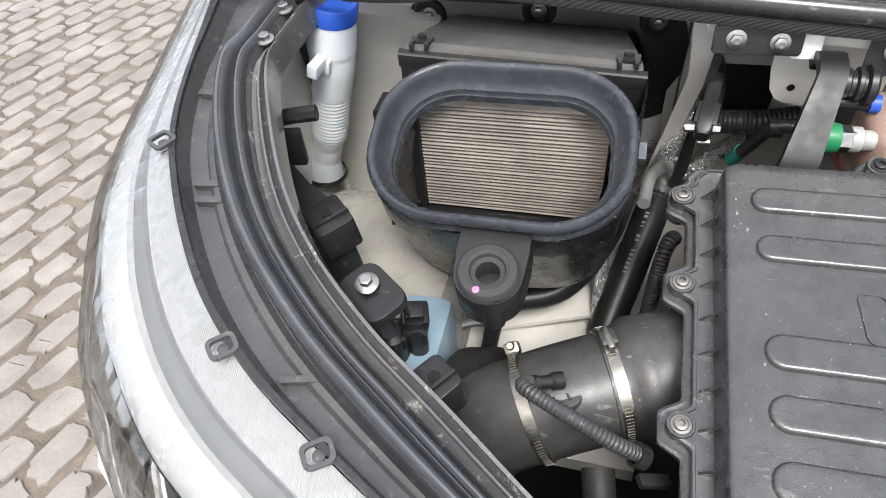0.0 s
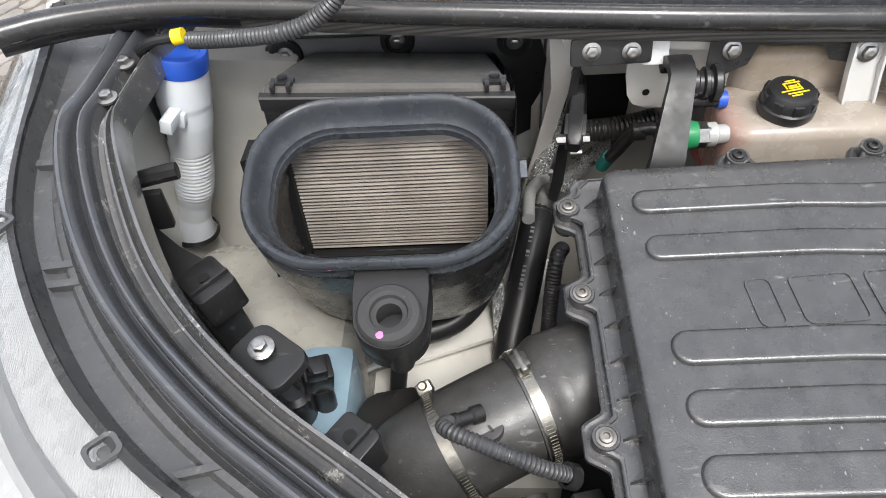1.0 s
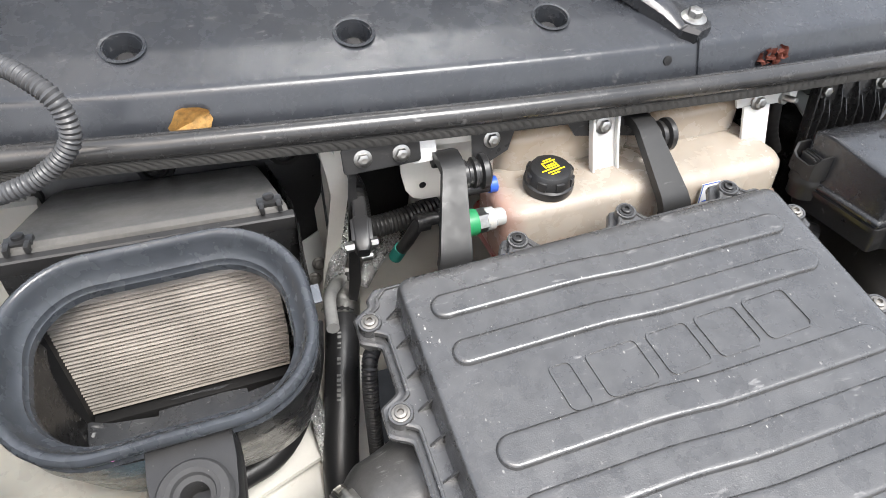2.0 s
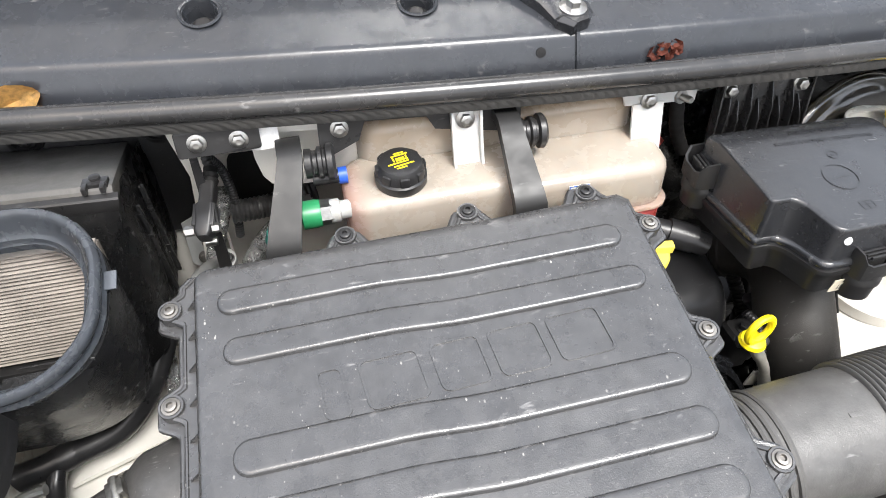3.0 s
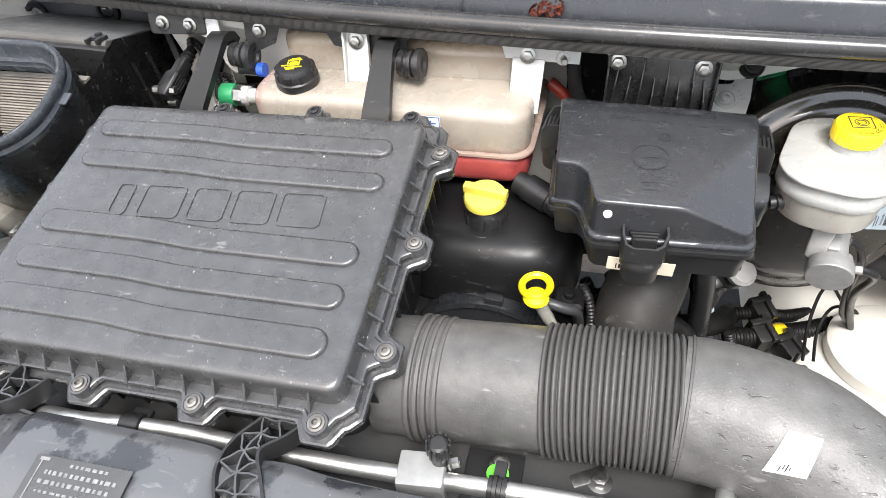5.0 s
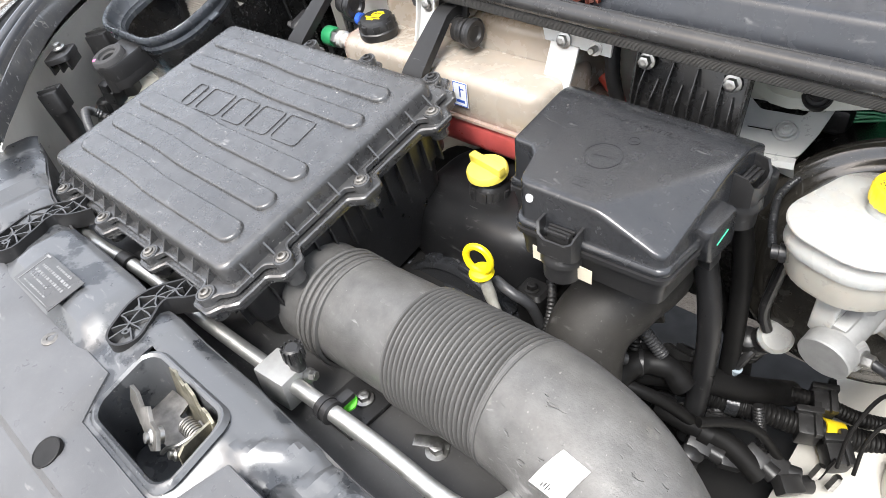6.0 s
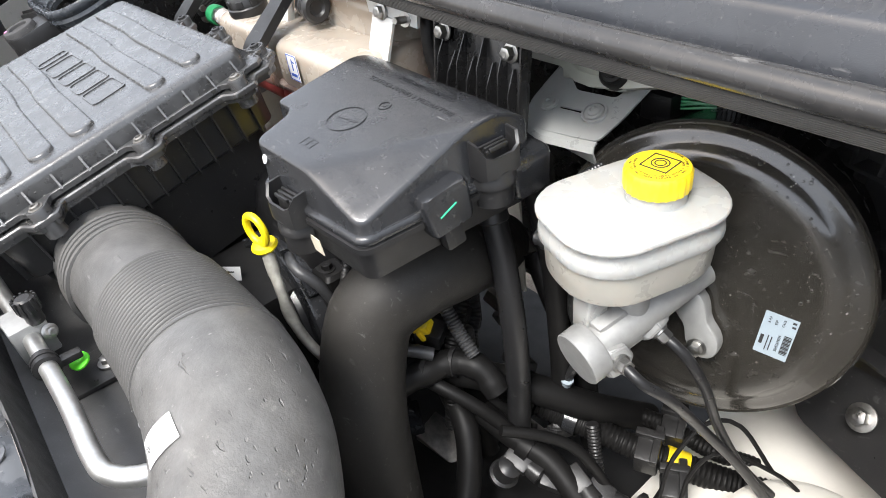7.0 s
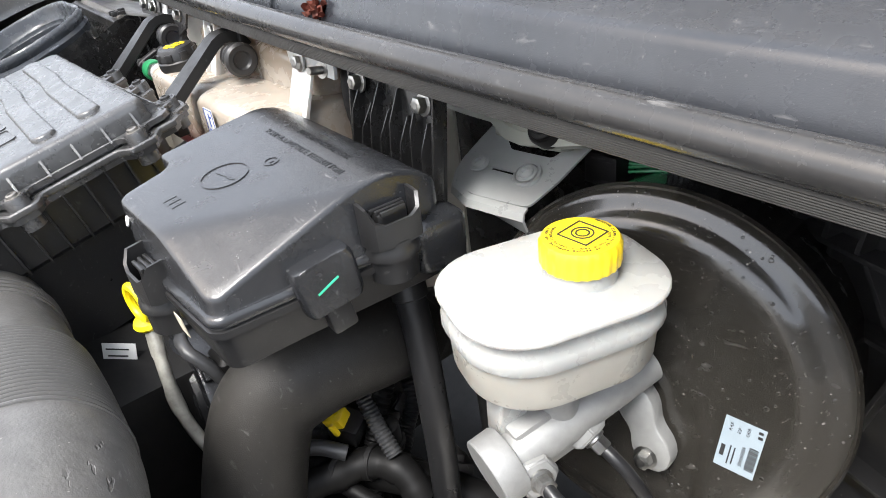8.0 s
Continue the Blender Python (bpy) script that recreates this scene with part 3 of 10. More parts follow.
def intake_duct():
    top = thing("intake_duct", (0.5, -0.06, 0.82), "grey-black ribbed rubber intake duct with a wide elbow", "air duct")
    bm = bmesh.new()
    tube(bm, [(0.200, -0.051, 0.891), (0.30, -0.048, 0.896), (0.38, -0.047, 0.901)], 0.066, 48, 0.01)
    part("inlet_sleeve", bm, SLEEVE, top)
    for x in (0.243, 0.252, 0.261, 0.272):
        bm = bmesh.new()
        lathe(bm, [(0.0655, -0.0040), (0.0695, -0.0030), (0.0705, 0.0), (0.0695, 0.0030), (0.0655, 0.0040)], aim((x, -0.050, 0.8925), (1, 0, 0.04)), 48, False)
        part("sleeve_ring", bm, BELLOWS, top)
    bm = bmesh.new()
    pitch = 0.0061
    tube(bm, [(0.378, -0.047, 0.901), (0.44, -0.047, 0.907), (0.512, -0.049, 0.912)], 0.066, 56, pitch / 10,
         lambda s: 0.0640 + 0.0067 * (0.5 - 0.5 * math.cos(2 * math.pi * s / pitch)) ** 0.30)
    part("bellows", bm, BELLOWS, top, "black ribbed bellows")
    bm = bmesh.new()
    axis = [(0.508, -0.049, 0.912), (0.56, -0.055, 0.913), (0.622, -0.074, 0.905), (0.690, -0.122, 0.877), (0.731, -0.190, 0.828), (0.745, -0.275, 0.762), (0.75, -0.34, 0.70)]
    tube(bm, axis, 0.0705, 48, 0.008, lambda s: 0.0695 + 0.0012 * min(1, s / 0.01))
    elbow = part("elbow", bm, DUCT, top)
    bm = bmesh.new()
    lathe(bm, [(0.0695, -0.002), (0.0718, -0.001), (0.0718, 0.001), (0.0695, 0.002)], aim((0.514, -0.0495, 0.912), (1, -0.1, 0.03)), 48, False)
    part("elbow_lip", bm, BELLOWS, top)
    # white sticker wrapped on the elbow
    line = spline(axis, 0.003)
    corners = [Vector(p) for p in ((0.590, -0.101, 0.973), (0.617, -0.103, 0.970), (0.607, -0.127, 0.945), (0.574, -0.121, 0.939))]
    def on_tube(p, lift):
        q = min(line, key=lambda c: (c - p).length)
        return q + (p - q).normalized() * (0.0707 + lift)
    bm = bmesh.new()
    grid = []
    for i in range(8):
        a, b = corners[0].lerp(corners[3], i / 7), corners[1].lerp(corners[2], i / 7)
        grid.append([on_tube(a.lerp(b, j / 7), 0.0009) for j in range(8)])
    sheet(bm, grid)
    st = part("sticker", bm, LABEL, top, "white paper sticker with a printed mark")
    for k in range(4):
        bm = bmesh.new()
        a, b = corners[3].lerp(corners[2], 0.30 + 0.08 * k), corners[0].lerp(corners[1], 0.30 + 0.08 * k)
        sheet(bm, [[on_tube(a.lerp(b, 0.06 + 0.05 * (k % 2)), 0.0013), on_tube(a.lerp(b, 0.20 + 0.03 * (k % 3)), 0.0013)], [on_tube(a.lerp(b, 0.06 + 0.05 * (k % 2)) + Vector((0.0012, 0.0006, 0)), 0.0013), on_tube(a.lerp(b, 0.20 + 0.03 * (k % 3)) + Vector((0.0012, 0.0006, 0)), 0.0013)]])
        part("print_bar", bm, INK, st)
    # moulded marks
    for c, w in (((0.345, -0.062, 0.962), 0.014), ((0.642, -0.155, 0.932), 0.034), ((0.640, -0.170, 0.917), 0.020), ((0.655, -0.150, 0.930), 0.008), ((0.668, -0.158, 0.922), 0.008), ((0.680, -0.166, 0.913), 0.008)):
        bm = bmesh.new()
        p = Vector(c)
        q = on_tube(p, 0) if c[0] > 0.5 else p
        ax = min(line, key=lambda e: (e - p).length) if c[0] > 0.5 else Vector((0.345, -0.0475, 0.8985))
        box(bm, (w, 0.005, 0.0012), (0, 0, 0.0), aim(ax + (p - ax).normalized() * (0.0706 if c[0] > 0.5 else 0.0661), p - ax), 0.0004)
        part("moulded_mark", bm, DUCT, elbow)


intake_duct()


# ---- hose from the air cleaner to the turbo, with two clamps ----
AIRHOSE = material("dusty_hose_rubber", (0.030, 0.0295, 0.0295), 0.38, spec=0.55, dust=0.22, dust_colour=(0.16, 0.152, 0.14), grain=0.0002, grain_size=450, specks=0.7, scuff=0.9, blotch=0.4, blotch_size=50)
CLAMP = material("dull_clamp_steel", (0.27, 0.26, 0.235), 0.42, 1.0, blotch=0.35, blotch_size=80)


def clamp(parent, at, way, r, wide=0.009, turn=0.0):
    m = aim(at, way) @ pose(0, 0, 0, 0, 0, turn)
    bm = bmesh.new()
    lathe(bm, [(r, -wide / 2), (r + 0.0015, -wide / 2), (r + 0.0015, wide / 2), (r, wide / 2)], m, 48, False)
    for k in range(0, 96):
        a = 2 * math.pi * k / 96
        box(bm, (0.0012, 0.0014, wide * 0.62), ((r + 0.0016) * math.cos(a), (r + 0.0016) * math.sin(a), 0), m, 0, (0, 0, math.degrees(a)))
    band = part("clamp_band", bm, CLAMP, parent, "perforated steel hose clamp")
    bm = bmesh.new()
    box(bm, (0.012, 0.020, wide + 0.004), (r + 0.006, 0, 0), m, 0.002)
    lathe(bm, [(0.001, -0.014), (0.0048, -0.014), (0.0048, 0.012), (0.0035, 0.014), (0.0005, 0.014)], m @ pose(r + 0.008, 0, 0, 90, 0, 0), 12)
    part("clamp_screw", bm, CLAMP, band)


def turbo_hose():
    top = thing("air_hose", (-0.36, -0.03, 0.82), "black rubber air hose with two steel clamps from the filter box", "air hose")
    p = [Vector(q) for q in ((-0.215, 0.055, 0.908), (-0.275, 0.040, 0.902), (-0.330, 0.020, 0.894), (-0.396, -0.006, 0.879), (-0.442, -0.022, 0.855), (-0.478, -0.045, 0.805), (-0.490, -0.060, 0.74), (-0.490, -0.066, 0.66))]
    bm = bmesh.new()
    tube(bm, p[:3], 0.062, 40, 0.006, lambda s: 0.066 + 0.002 * math.sin(s * 70) - 0.009 * min(1, max(0, (s - 0.088) / 0.016)))
    part("outlet_sleeve", bm, AIRHOSE, top)
    bm = bmesh.new()
    tube(bm, p[1:], 0.0558, 40, 0.008)
    part("hose_wall", bm, AIRHOSE, top)
    clamp(top, p[2] + Vector((0.008, 0.003, 0.001)), p[2] - p[1], 0.0582, 0.0115, 100)
    clamp(top, p[3] + Vector((-0.004, -0.001, -0.001)), p[4] - p[3] + (p[3] - p[2]), 0.0570, 0.0115, 150)
    # breather stub and pressure tap
    bm = bmesh.new()
    m = aim((-0.372, -0.006, 0.929), (-0.2, -0.05, 1))
    prism(bm, oval(0.022, 0.015, 2.4, 28), -0.012, 0.004, m @ pose(0.008, 0, 0, 0, 0, 20), 0.002)
    box(bm, (0.030, 0.0025, 0.003), (0.008, 0, 0.005), m, 0.0006, (0, 0, 20))
    box(bm, (0.0025, 0.022, 0.003), (0.010, 0, 0.005), m, 0.0006, (0, 0, 20))
    part("tap_pad", bm, AIRHOSE, top)
    bm = bmesh.new()
    lathe(bm, [(0.0005, -0.004), (0.0085, -0.004), (0.0085, 0.006), (0.0065, 0.008), (0.0065, 0.020), (0.0080, 0.021), (0.0080, 0.025), (0.0005, 0.026)], aim((-0.376, -0.014, 0.944), (-1, -0.5, 0.25)), 18)
    box(bm, (0.012, 0.012, 0.010), (-0.400, -0.027, 0.952), I4, 0.003, (0, 10, 10))
    part("tap", bm, BLACK, top, "black plug on the hose")


turbo_hose()
# ---- cabin air intake: open oval mouth over a pleated filter ----
RIM = pose(-0.463, 0.174, 1.0755, 19.3)


def filter_housing():
    top = thing("cabin_filter_housing", (-0.46, 0.25, 0.82), "black plastic cabin air housing with an open oval mouth", "air intake")
    # rolled rubber mouth
    bm = bmesh.new()
    loops = []
    def mouth(d):
        return rrect(0.273 + 2 * d, 0.197 + 2 * d, 0.084 + d, 18)
    for da, z in ((-0.004, -0.030), (0.000, -0.018), (-0.003, -0.012), (0.000, -0.006), (0.001, 0.000), (-0.0005, 0.0040), (-0.0030, 0.0062), (-0.0060, 0.0060), (-0.0088, 0.0035), (-0.0105, -0.001),
                  (-0.0130, -0.008), (-0.0168, -0.016), (-0.0200, -0.0190), (-0.0212, -0.0200), (-0.0220, -0.026), (-0.0236, -0.0275), (-0.0245, -0.036)):
        loops.append([(x, y, z) for x, y in mouth(da)])
    loft(bm, loops, (False, False))
    bmesh.ops.solidify(bm, geom=bm.faces[:], thickness=-0.0015)
    bm.transform(RIM)
    rim = part("mouth_seal", bm, SEAL, top, "soft dark rubber mouth seal", 40)
    bm = bmesh.new()
    box(bm, (0.016, 0.020, 0.003), (0.138, 0.012, -0.016), RIM, 0.001)
    part("pull_tab", bm, SEAL, rim)
    # bowl below the mouth, going back to the filter
    bm = bmesh.new()
    loops = []
    for k, (w, d, cy, z) in enumerate(((0.266, 0.190, 0.0, -0.026), (0.266, 0.190, 0.0, -0.060), (0.262, 0.186, 0.0, -0.070), (0.258, 0.180, 0.002, -0.11), (0.25, 0.172, 0.004, -0.160), (0.24, 0.16, 0.004, -0.196), (0.20, 0.12, 0.004, -0.208), (0.10, 0.06, 0.004, -0.210))):
        loops.append([(x, y + cy, z) for x, y in oval(w / 2, d / 2, 2.9, 72)])
    loft(bm, loops, (False, True))
    bm.transform(RIM)
    behind = set()
    for v in bm.verts:
        if v.co.y > 0.250:
            v.co.y = max(v.co.y if v.co.y < 0.266 else 0.266, 0.250)
            behind.add(v)
    bmesh.ops.delete(bm, geom=[f for f in bm.faces if all(v in behind for v in f.verts)], context="FACES_ONLY")
    bmesh.ops.solidify(bm, geom=bm.faces[:], thickness=0.003)
    part("bowl", bm, HOUSE, top)
    # right flank of the housing, reaching back and down
    bm = bmesh.new()
    loft(bm, [[(-0.352, 0.190, 1.040), (-0.336, 0.215, 1.052), (-0.324, 0.262, 1.066), (-0.3195, 0.300, 1.086), (-0.3205, 0.318, 1.0915), (-0.334, 0.49, 1.038)],
              [(-0.358, 0.190, 0.99), (-0.340, 0.215, 0.985), (-0.322, 0.262, 0.98), (-0.3170, 0.300, 0.98), (-0.3175, 0.318, 0.98), (-0.330, 0.49, 0.98)],
              [(-0.366, 0.192, 0.90), (-0.344, 0.220, 0.89), (-0.326, 0.262, 0.88), (-0.3200, 0.300, 0.87), (-0.3200, 0.318, 0.87), (-0.332, 0.49, 0.87)]], (False, False), False)
    bmesh.ops.solidify(bm, geom=bm.faces[:], thickness=0.003)
    flank = part("flank", bm, HOUSE, top, "", 25)
    for y in (0.345, 0.385):
        bm = bmesh.new()
        box(bm, (0.006, 0.004, 0.16), (-0.3185, y, 0.965), I4, 0.001, (8, 0, 0))
        part("flank_rib", bm, HOUSE, flank)
    # front face under the lip
    bm = bmesh.new()
    solid_sheet(bm, [[Vector((x, 0.2985, 1.082 - 0.046 * (x + 0.46))), Vector((x, 0.2975, 1.060 - 0.046 * (x + 0.46))), Vector((x, 0.2945, 0.98)), Vector((x, 0.2925, 0.90))] for x in np.linspace(-0.602, -0.3225, 8)], 0.003)
    part("front_face", bm, HOUSE, top)
    # box behind with a sloping top
    bm = bmesh.new()
    x0, x1 = -0.603, -0.322
    prof = [(0.301, 1.094), (0.304, 1.100), (0.310, 1.103), (0.40, 1.078), (0.47, 1.056), (0.49, 1.046), (0.494, 0.90), (0.301, 0.90)]
    loft(bm, [[(x0 + e + 0.11 * (y - 0.30), y, z + 0.004 - d) for y, z in prof] for e, d in ((0.003, 0.006), (0.004, 0.002), (0.008, 0.0))]
         + [[(x1 - e - 0.11 * (y - 0.30), y, z - 0.009 - d) for y, z in prof] for e, d in ((0.008, 0.0), (0.004, 0.002), (0.003, 0.006))])
    part("back_box", bm, BOXTOP, top, "dusty sloping box top")
    bm = bmesh.new()
    lip = [(0.303, 1.076), (0.2955, 1.077), (0.2945, 1.079), (0.2945, 1.0925), (0.2960, 1.0945), (0.303, 1.0965)]
    loft(bm, [[(-0.604, y, z + 0.004) for y, z in lip], [(-0.321, y, z - 0.009) for y, z in lip]])
    part("front_lip", bm, BLACK, top)
    for x, z in ((-0.579, 1.109), (-0.343, 1.099)):
        bm = bmesh.new()
        box(bm, (0.026, 0.014, 0.006), (x, 0.314, z - 0.004), I4, 0.001)
        for dx in (-0.009, 0.009):
            box(bm, (0.005, 0.012, 0.008), (x + dx, 0.304, z - 0.004), I4, 0.001)
        lathe(bm, [(0.0005, 0), (0.006, 0), (0.006, 0.004), (0.0035, 0.005), (0.0005, 0.005)], pose(x, 0.318, z - 0.002), 12)
        part("clip", bm, BLACK, top)
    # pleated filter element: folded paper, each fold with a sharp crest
    # Backing painted dark, as the shade between the folds
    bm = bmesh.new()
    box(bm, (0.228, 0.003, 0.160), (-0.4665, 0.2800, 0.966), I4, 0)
    media = part("filter_media", bm, PLEATDARK, top, "filter backing painted dark like shaded fold gaps")
    bm = bmesh.new()
    loft(bm, [[(x, 0.010, -0.0021), (x, 0.003, -0.0015), (x, 0.0, -0.0004), (x, 0.0, 0.0004), (x, 0.003, 0.0015), (x, 0.010, 0.0021)] for x in np.linspace(-0.1130, 0.1130, 4)])
    fold = mesh_from("pleat", bm, PLEAT, 0)
    rng = random.Random(5)
    for k in range(31):
        ob = new("pleat", fold)
        ob.parent = media
        ob.location = Vector((-0.4665, 0.2680 + rng.uniform(-0.0006, 0.0006), 0.893 + 0.0052 * k)) - world_loc(media)
        ob.rotation_euler = (radians(rng.uniform(-3, 3)), radians(rng.uniform(-0.12, 0.12)), 0)
    bm = bmesh.new()
    loft(bm, [[(-0.62, 0.23, z), (-0.5785, 0.258, z), (-0.5785, 0.272, z), (-0.62, 0.272, z)] for z in (0.87, 1.06)])
    part("filter_frame", bm, DARK, top)
    bm = bmesh.new()
    box(bm, (0.26, 0.02, 0.014), (-0.46, 0.268, 0.880), I4, 0.002)
    part("filter_frame", bm, DARK, top)
    # rubber mount ear with its hole
    m = pose(-0.4515, 0.040, 1.022, 16) @ Matrix.Scale(0.88, 4)
    bm = bmesh.new()
    ear = [(0.0385 * math.cos(radians(a)), 0.036 * math.sin(radians(a))) for a in range(180, 361, 12)] + [(0.041, 0.030), (0.040, 0.062), (-0.040, 0.062), (-0.041, 0.030)]
    prism(bm, ear, -0.055, -0.034, m, 0.002)
    t = bmesh.new()
    hollow = [(0.030 * x / math.hypot(x, y), 0.030 * y / math.hypot(x, y)) for x, y in ear]
    loft(t, [[(*p, -0.036) for p in ear], [(*p, -0.006) for p in ear], [(p[0] * 0.97, p[1] * 0.97, -0.003) for p in ear], [(*p, -0.003) for p in hollow], [(*p, -0.036) for p in hollow]], (False, False))
    merge(bm, t, m)
    part("mount_ear", bm, BLACK, top)
    bm = bmesh.new()
    lathe(bm, [(0.036, -0.045), (0.034, 0.004), (0.031, 0.008), (0.024, 0.010), (0.020, 0.008), (0.0185, 0.003), (0.0135, 0.001), (0.0130, -0.03), (0.0005, -0.032)], m, 36)
    part("rubber_grommet", bm, GROMMET, top, "round rubber grommet")
    bm = bmesh.new()
    lathe(bm, [(0.0005, 0), (0.0042, 0.0003), (0.003, 0.0010), (0.0005, 0.0012)], m @ pose(-0.008, -0.0245, 0.0092), 10)
    part("paint_mark", bm, PINK, top)
    bm = bmesh.new()
    lathe(bm, [(0.0005, 0), (0.004, 0.0002), (0.003, 0.001), (0.0005, 0.001)], aim((-0.5075, 0.083, 1.0435), (0, -0.8, 0.5)), 8)
    part("paint_mark", bm, PINK, top)
    # peg under the mount
    bm = bmesh.new()
    lathe(bm, [(0.012, 0), (0.016, 0.04), (0.018, 0.05)], pose(-0.445, 0.03, 0.965), 14)
    part("peg", bm, BLACK, top)


GROMMET = material("dull_stippled_rubber", (0.030, 0.030, 0.031), 0.75, spec=0.25, dust=0.18, dust_colour=(0.16, 0.155, 0.15), grain=0.0004, grain_size=700, specks=0.3)
HOUSE = material("dull_black_housing", (0.0105, 0.0107, 0.0112), 0.26, spec=0.58, dust=0.03, dust_colour=(0.14, 0.132, 0.12), grain=0.00012, specks=0.7, scuff=1.0)
BOXTOP = material("brown_dusted_plastic", (0.032, 0.0318, 0.0312), 0.38, spec=0.55, dust=0.58, dust_colour=(0.140, 0.130, 0.115), grain=0.0001, grain_size=900, scuff=0.5, specks=0.25)
PLEATDARK = material("shaded_fold_paper", (0.10, 0.088, 0.074), 0.9)
PLEAT = material("pleated_paper", (0.30, 0.270, 0.236), 0.85, dust=0.55, dust_colour=(0.13, 0.112, 0.096), blotch=0.28, blotch_size=14)
filter_housing()


# ---- washer fluid neck ----
def washer_neck():
    top = thing("washer_filler", (-0.745, 0.40, 0.80), "milky washer fluid filler neck with a blue cap", "filler neck")
    a, b = Vector((-0.712, 0.365, 1.106)), Vector((-0.782, 0.372, 0.842))
    way = (a - b).normalized()
    bm = bmesh.new()
    L = (a - b).length
    def r(s):
        body = float(np.interp(s, (0.0, 0.012, 0.035, 0.060, 0.085, 0.150, 0.185, 0.200, 0.222, 0.230, 0.30), (0.0325, 0.0290, 0.0225, 0.0220, 0.0262, 0.0270, 0.0305, 0.0320, 0.0320, 0.0335, 0.0335)))
        return body + (0.0005 * math.sin(2 * math.pi * s / 0.0060) if 0.075 < s < 0.155 else 0.0)
    tube(bm, [b, b.lerp(a, 0.3) + Vector((0.008, 0, 0)), b.lerp(a, 0.7) + Vector((0.006, 0, 0)), a], 0.03, 28, 0.0018, r)
    part("neck", bm, NECKMILK, top)
    bm = bmesh.new()
    m = aim(a + way * 0.0, way)
    lathe(bm, [(0.0345, 0.0), (0.0345, 0.020), (0.0325, 0.0235), (0.026, 0.0245), (0.024, 0.0225), (0.0005, 0.0225)], m, 36)
    box(bm, (0.030, 0.004, 0.002), (0, 0.012, 0.0235), m, 0.0006)
    part("cap", bm, BLUE, top, "blue screw cap")
    bm = bmesh.new()
    m2 = aim(a - way * 0.052, way)
    box(bm, (0.074, 0.016, 0.020), (0, -0.010, 0), m2, 0.002)
    box(bm, (0.034, 0.014, 0.018), (-0.046, -0.006, 0.006), m2, 0.002)
    part("bracket_clip", bm, NECKMILK, top, "white plastic clip")
    bm = bmesh.new()
    lathe(bm, [(0.036, 0), (0.038, 0.004), (0.034, 0.009)], aim(b + Vector((0, 0, -0.002)), way), 28, False)
    part("neck_seal", bm, RUBBER, top)


washer_neck()


def washer_tank():
    top = thing("washer_tank", (-0.62, 0.12, 0.62), "milky white washer fluid tank low in the bay", "washer tank")
    bm = bmesh.new()
    loops = []
    for z, w, d, cx, cy in ((0.62, 0.22, 0.30, -0.62, 0.20), (0.80, 0.24, 0.31, -0.63, 0.195), (0.850, 0.215, 0.27, -0.642, 0.190), (0.874, 0.16, 0.21, -0.662, 0.195), (0.883, 0.09, 0.13, -0.675, 0.20)):
        loops.append([(x, y, z) for x, y in rrect(w, d, 0.05, 6, cx, cy)])
    loft(bm, loops)
    part("tank_body", bm, MILKLOW, top)
    bm = bmesh.new()
    box(bm, (0.07, 0.12, 0.15), (-0.545, 0.07, 0.80), I4, 0.02)
    part("tank_pocket", bm, BLUEMILK, top, "bluish fluid filled pocket")
    bm = bmesh.new()
    lathe(bm, [(0.016, 0), (0.018, 0.02), (0.018, 0.05), (0.012, 0.055), (0.0005, 0.056)], pose(-0.56, 0.035, 0.862), 16)
    box(bm, (0.03, 0.03, 0.018), (-0.556, 0.04, 0.905), I4, 0.003)
    part("pump", bm, BLACK, top, "black washer pump")


BLUEMILK = material("bluish_fluid_plastic", (0.27, 0.38, 0.45), 0.35, sub=0.3, blotch=0.1)
washer_tank()


# ---- left wing edge: lamp, gutter and bonnet seal ----
OUTER = [(-0.745, 0.42, 1.162), (-0.767, 0.265, 1.131), (-0.779, 0.218, 1.121), (-0.757, 0.144, 1.105), (-0.712, 0.06, 1.088), (-0.659, -0.01, 1.073), (-0.584, -0.082, 1.058), (-0.516, -0.132, 1.047), (-0.458, -0.171, 1.039), (-0.41, -0.20, 1.030)]
INNER = [(-0.70, 0.42, 1.160), (-0.726, 0.268, 1.131), (-0.728, 0.222, 1.122), (-0.698, 0.149, 1.106), (-0.649, 0.06, 1.088), (-0.594, -0.008, 1.073), (-0.524, -0.07, 1.06), (-0.452, -0.121, 1.05), (-0.382, -0.172, 1.039), (-0.345, -0.198, 1.032)]
LAMP = [(-0.86, 0.42, 1.16), (-0.837, 0.30, 1.138), (-0.806, 0.139, 1.104), (-0.764, 0.047, 1.085), (-0.695, -0.05, 1.064), (-0.621, -0.117, 1.050), (-0.541, -0.166, 1.040), (-0.470, -0.205, 1.031)]


def resample(points, n):
    path = spline(points, 0.004)
    acc = [0.0]
    for p, q in zip(path, path[1:]):
        acc.append(acc[-1] + (q - p).length)
    out, j = [], 0
    for k in range(n):
        s = acc[-1] * k / (n - 1)
        while j < len(acc) - 2 and acc[j + 1] < s:
            j += 1
        t = (s - acc[j]) / max(1e-9, acc[j + 1] - acc[j])
        out.append(path[j].lerp(path[j + 1], t))
    return out


NS = 72
OUT_, IN_, LAMP_ = resample(OUTER, NS), resample(INNER, NS), resample(LAMP, NS)


def strip(bm, a, b, profile, thick=0.0):
    """A band between two edge lines: profile rows are (share across, height)."""
    up = Vector((0, -0.2, 1)).normalized()
    rows = [[p.lerp(q, k) + up * h for k, h in profile] for p, q in zip(a, b)]
    sheet(bm, rows)
    if thick:
        bmesh.ops.recalc_face_normals(bm, faces=bm.faces)
        bmesh.ops.solidify(bm, geom=bm.faces[:], thickness=thick)
    return bm


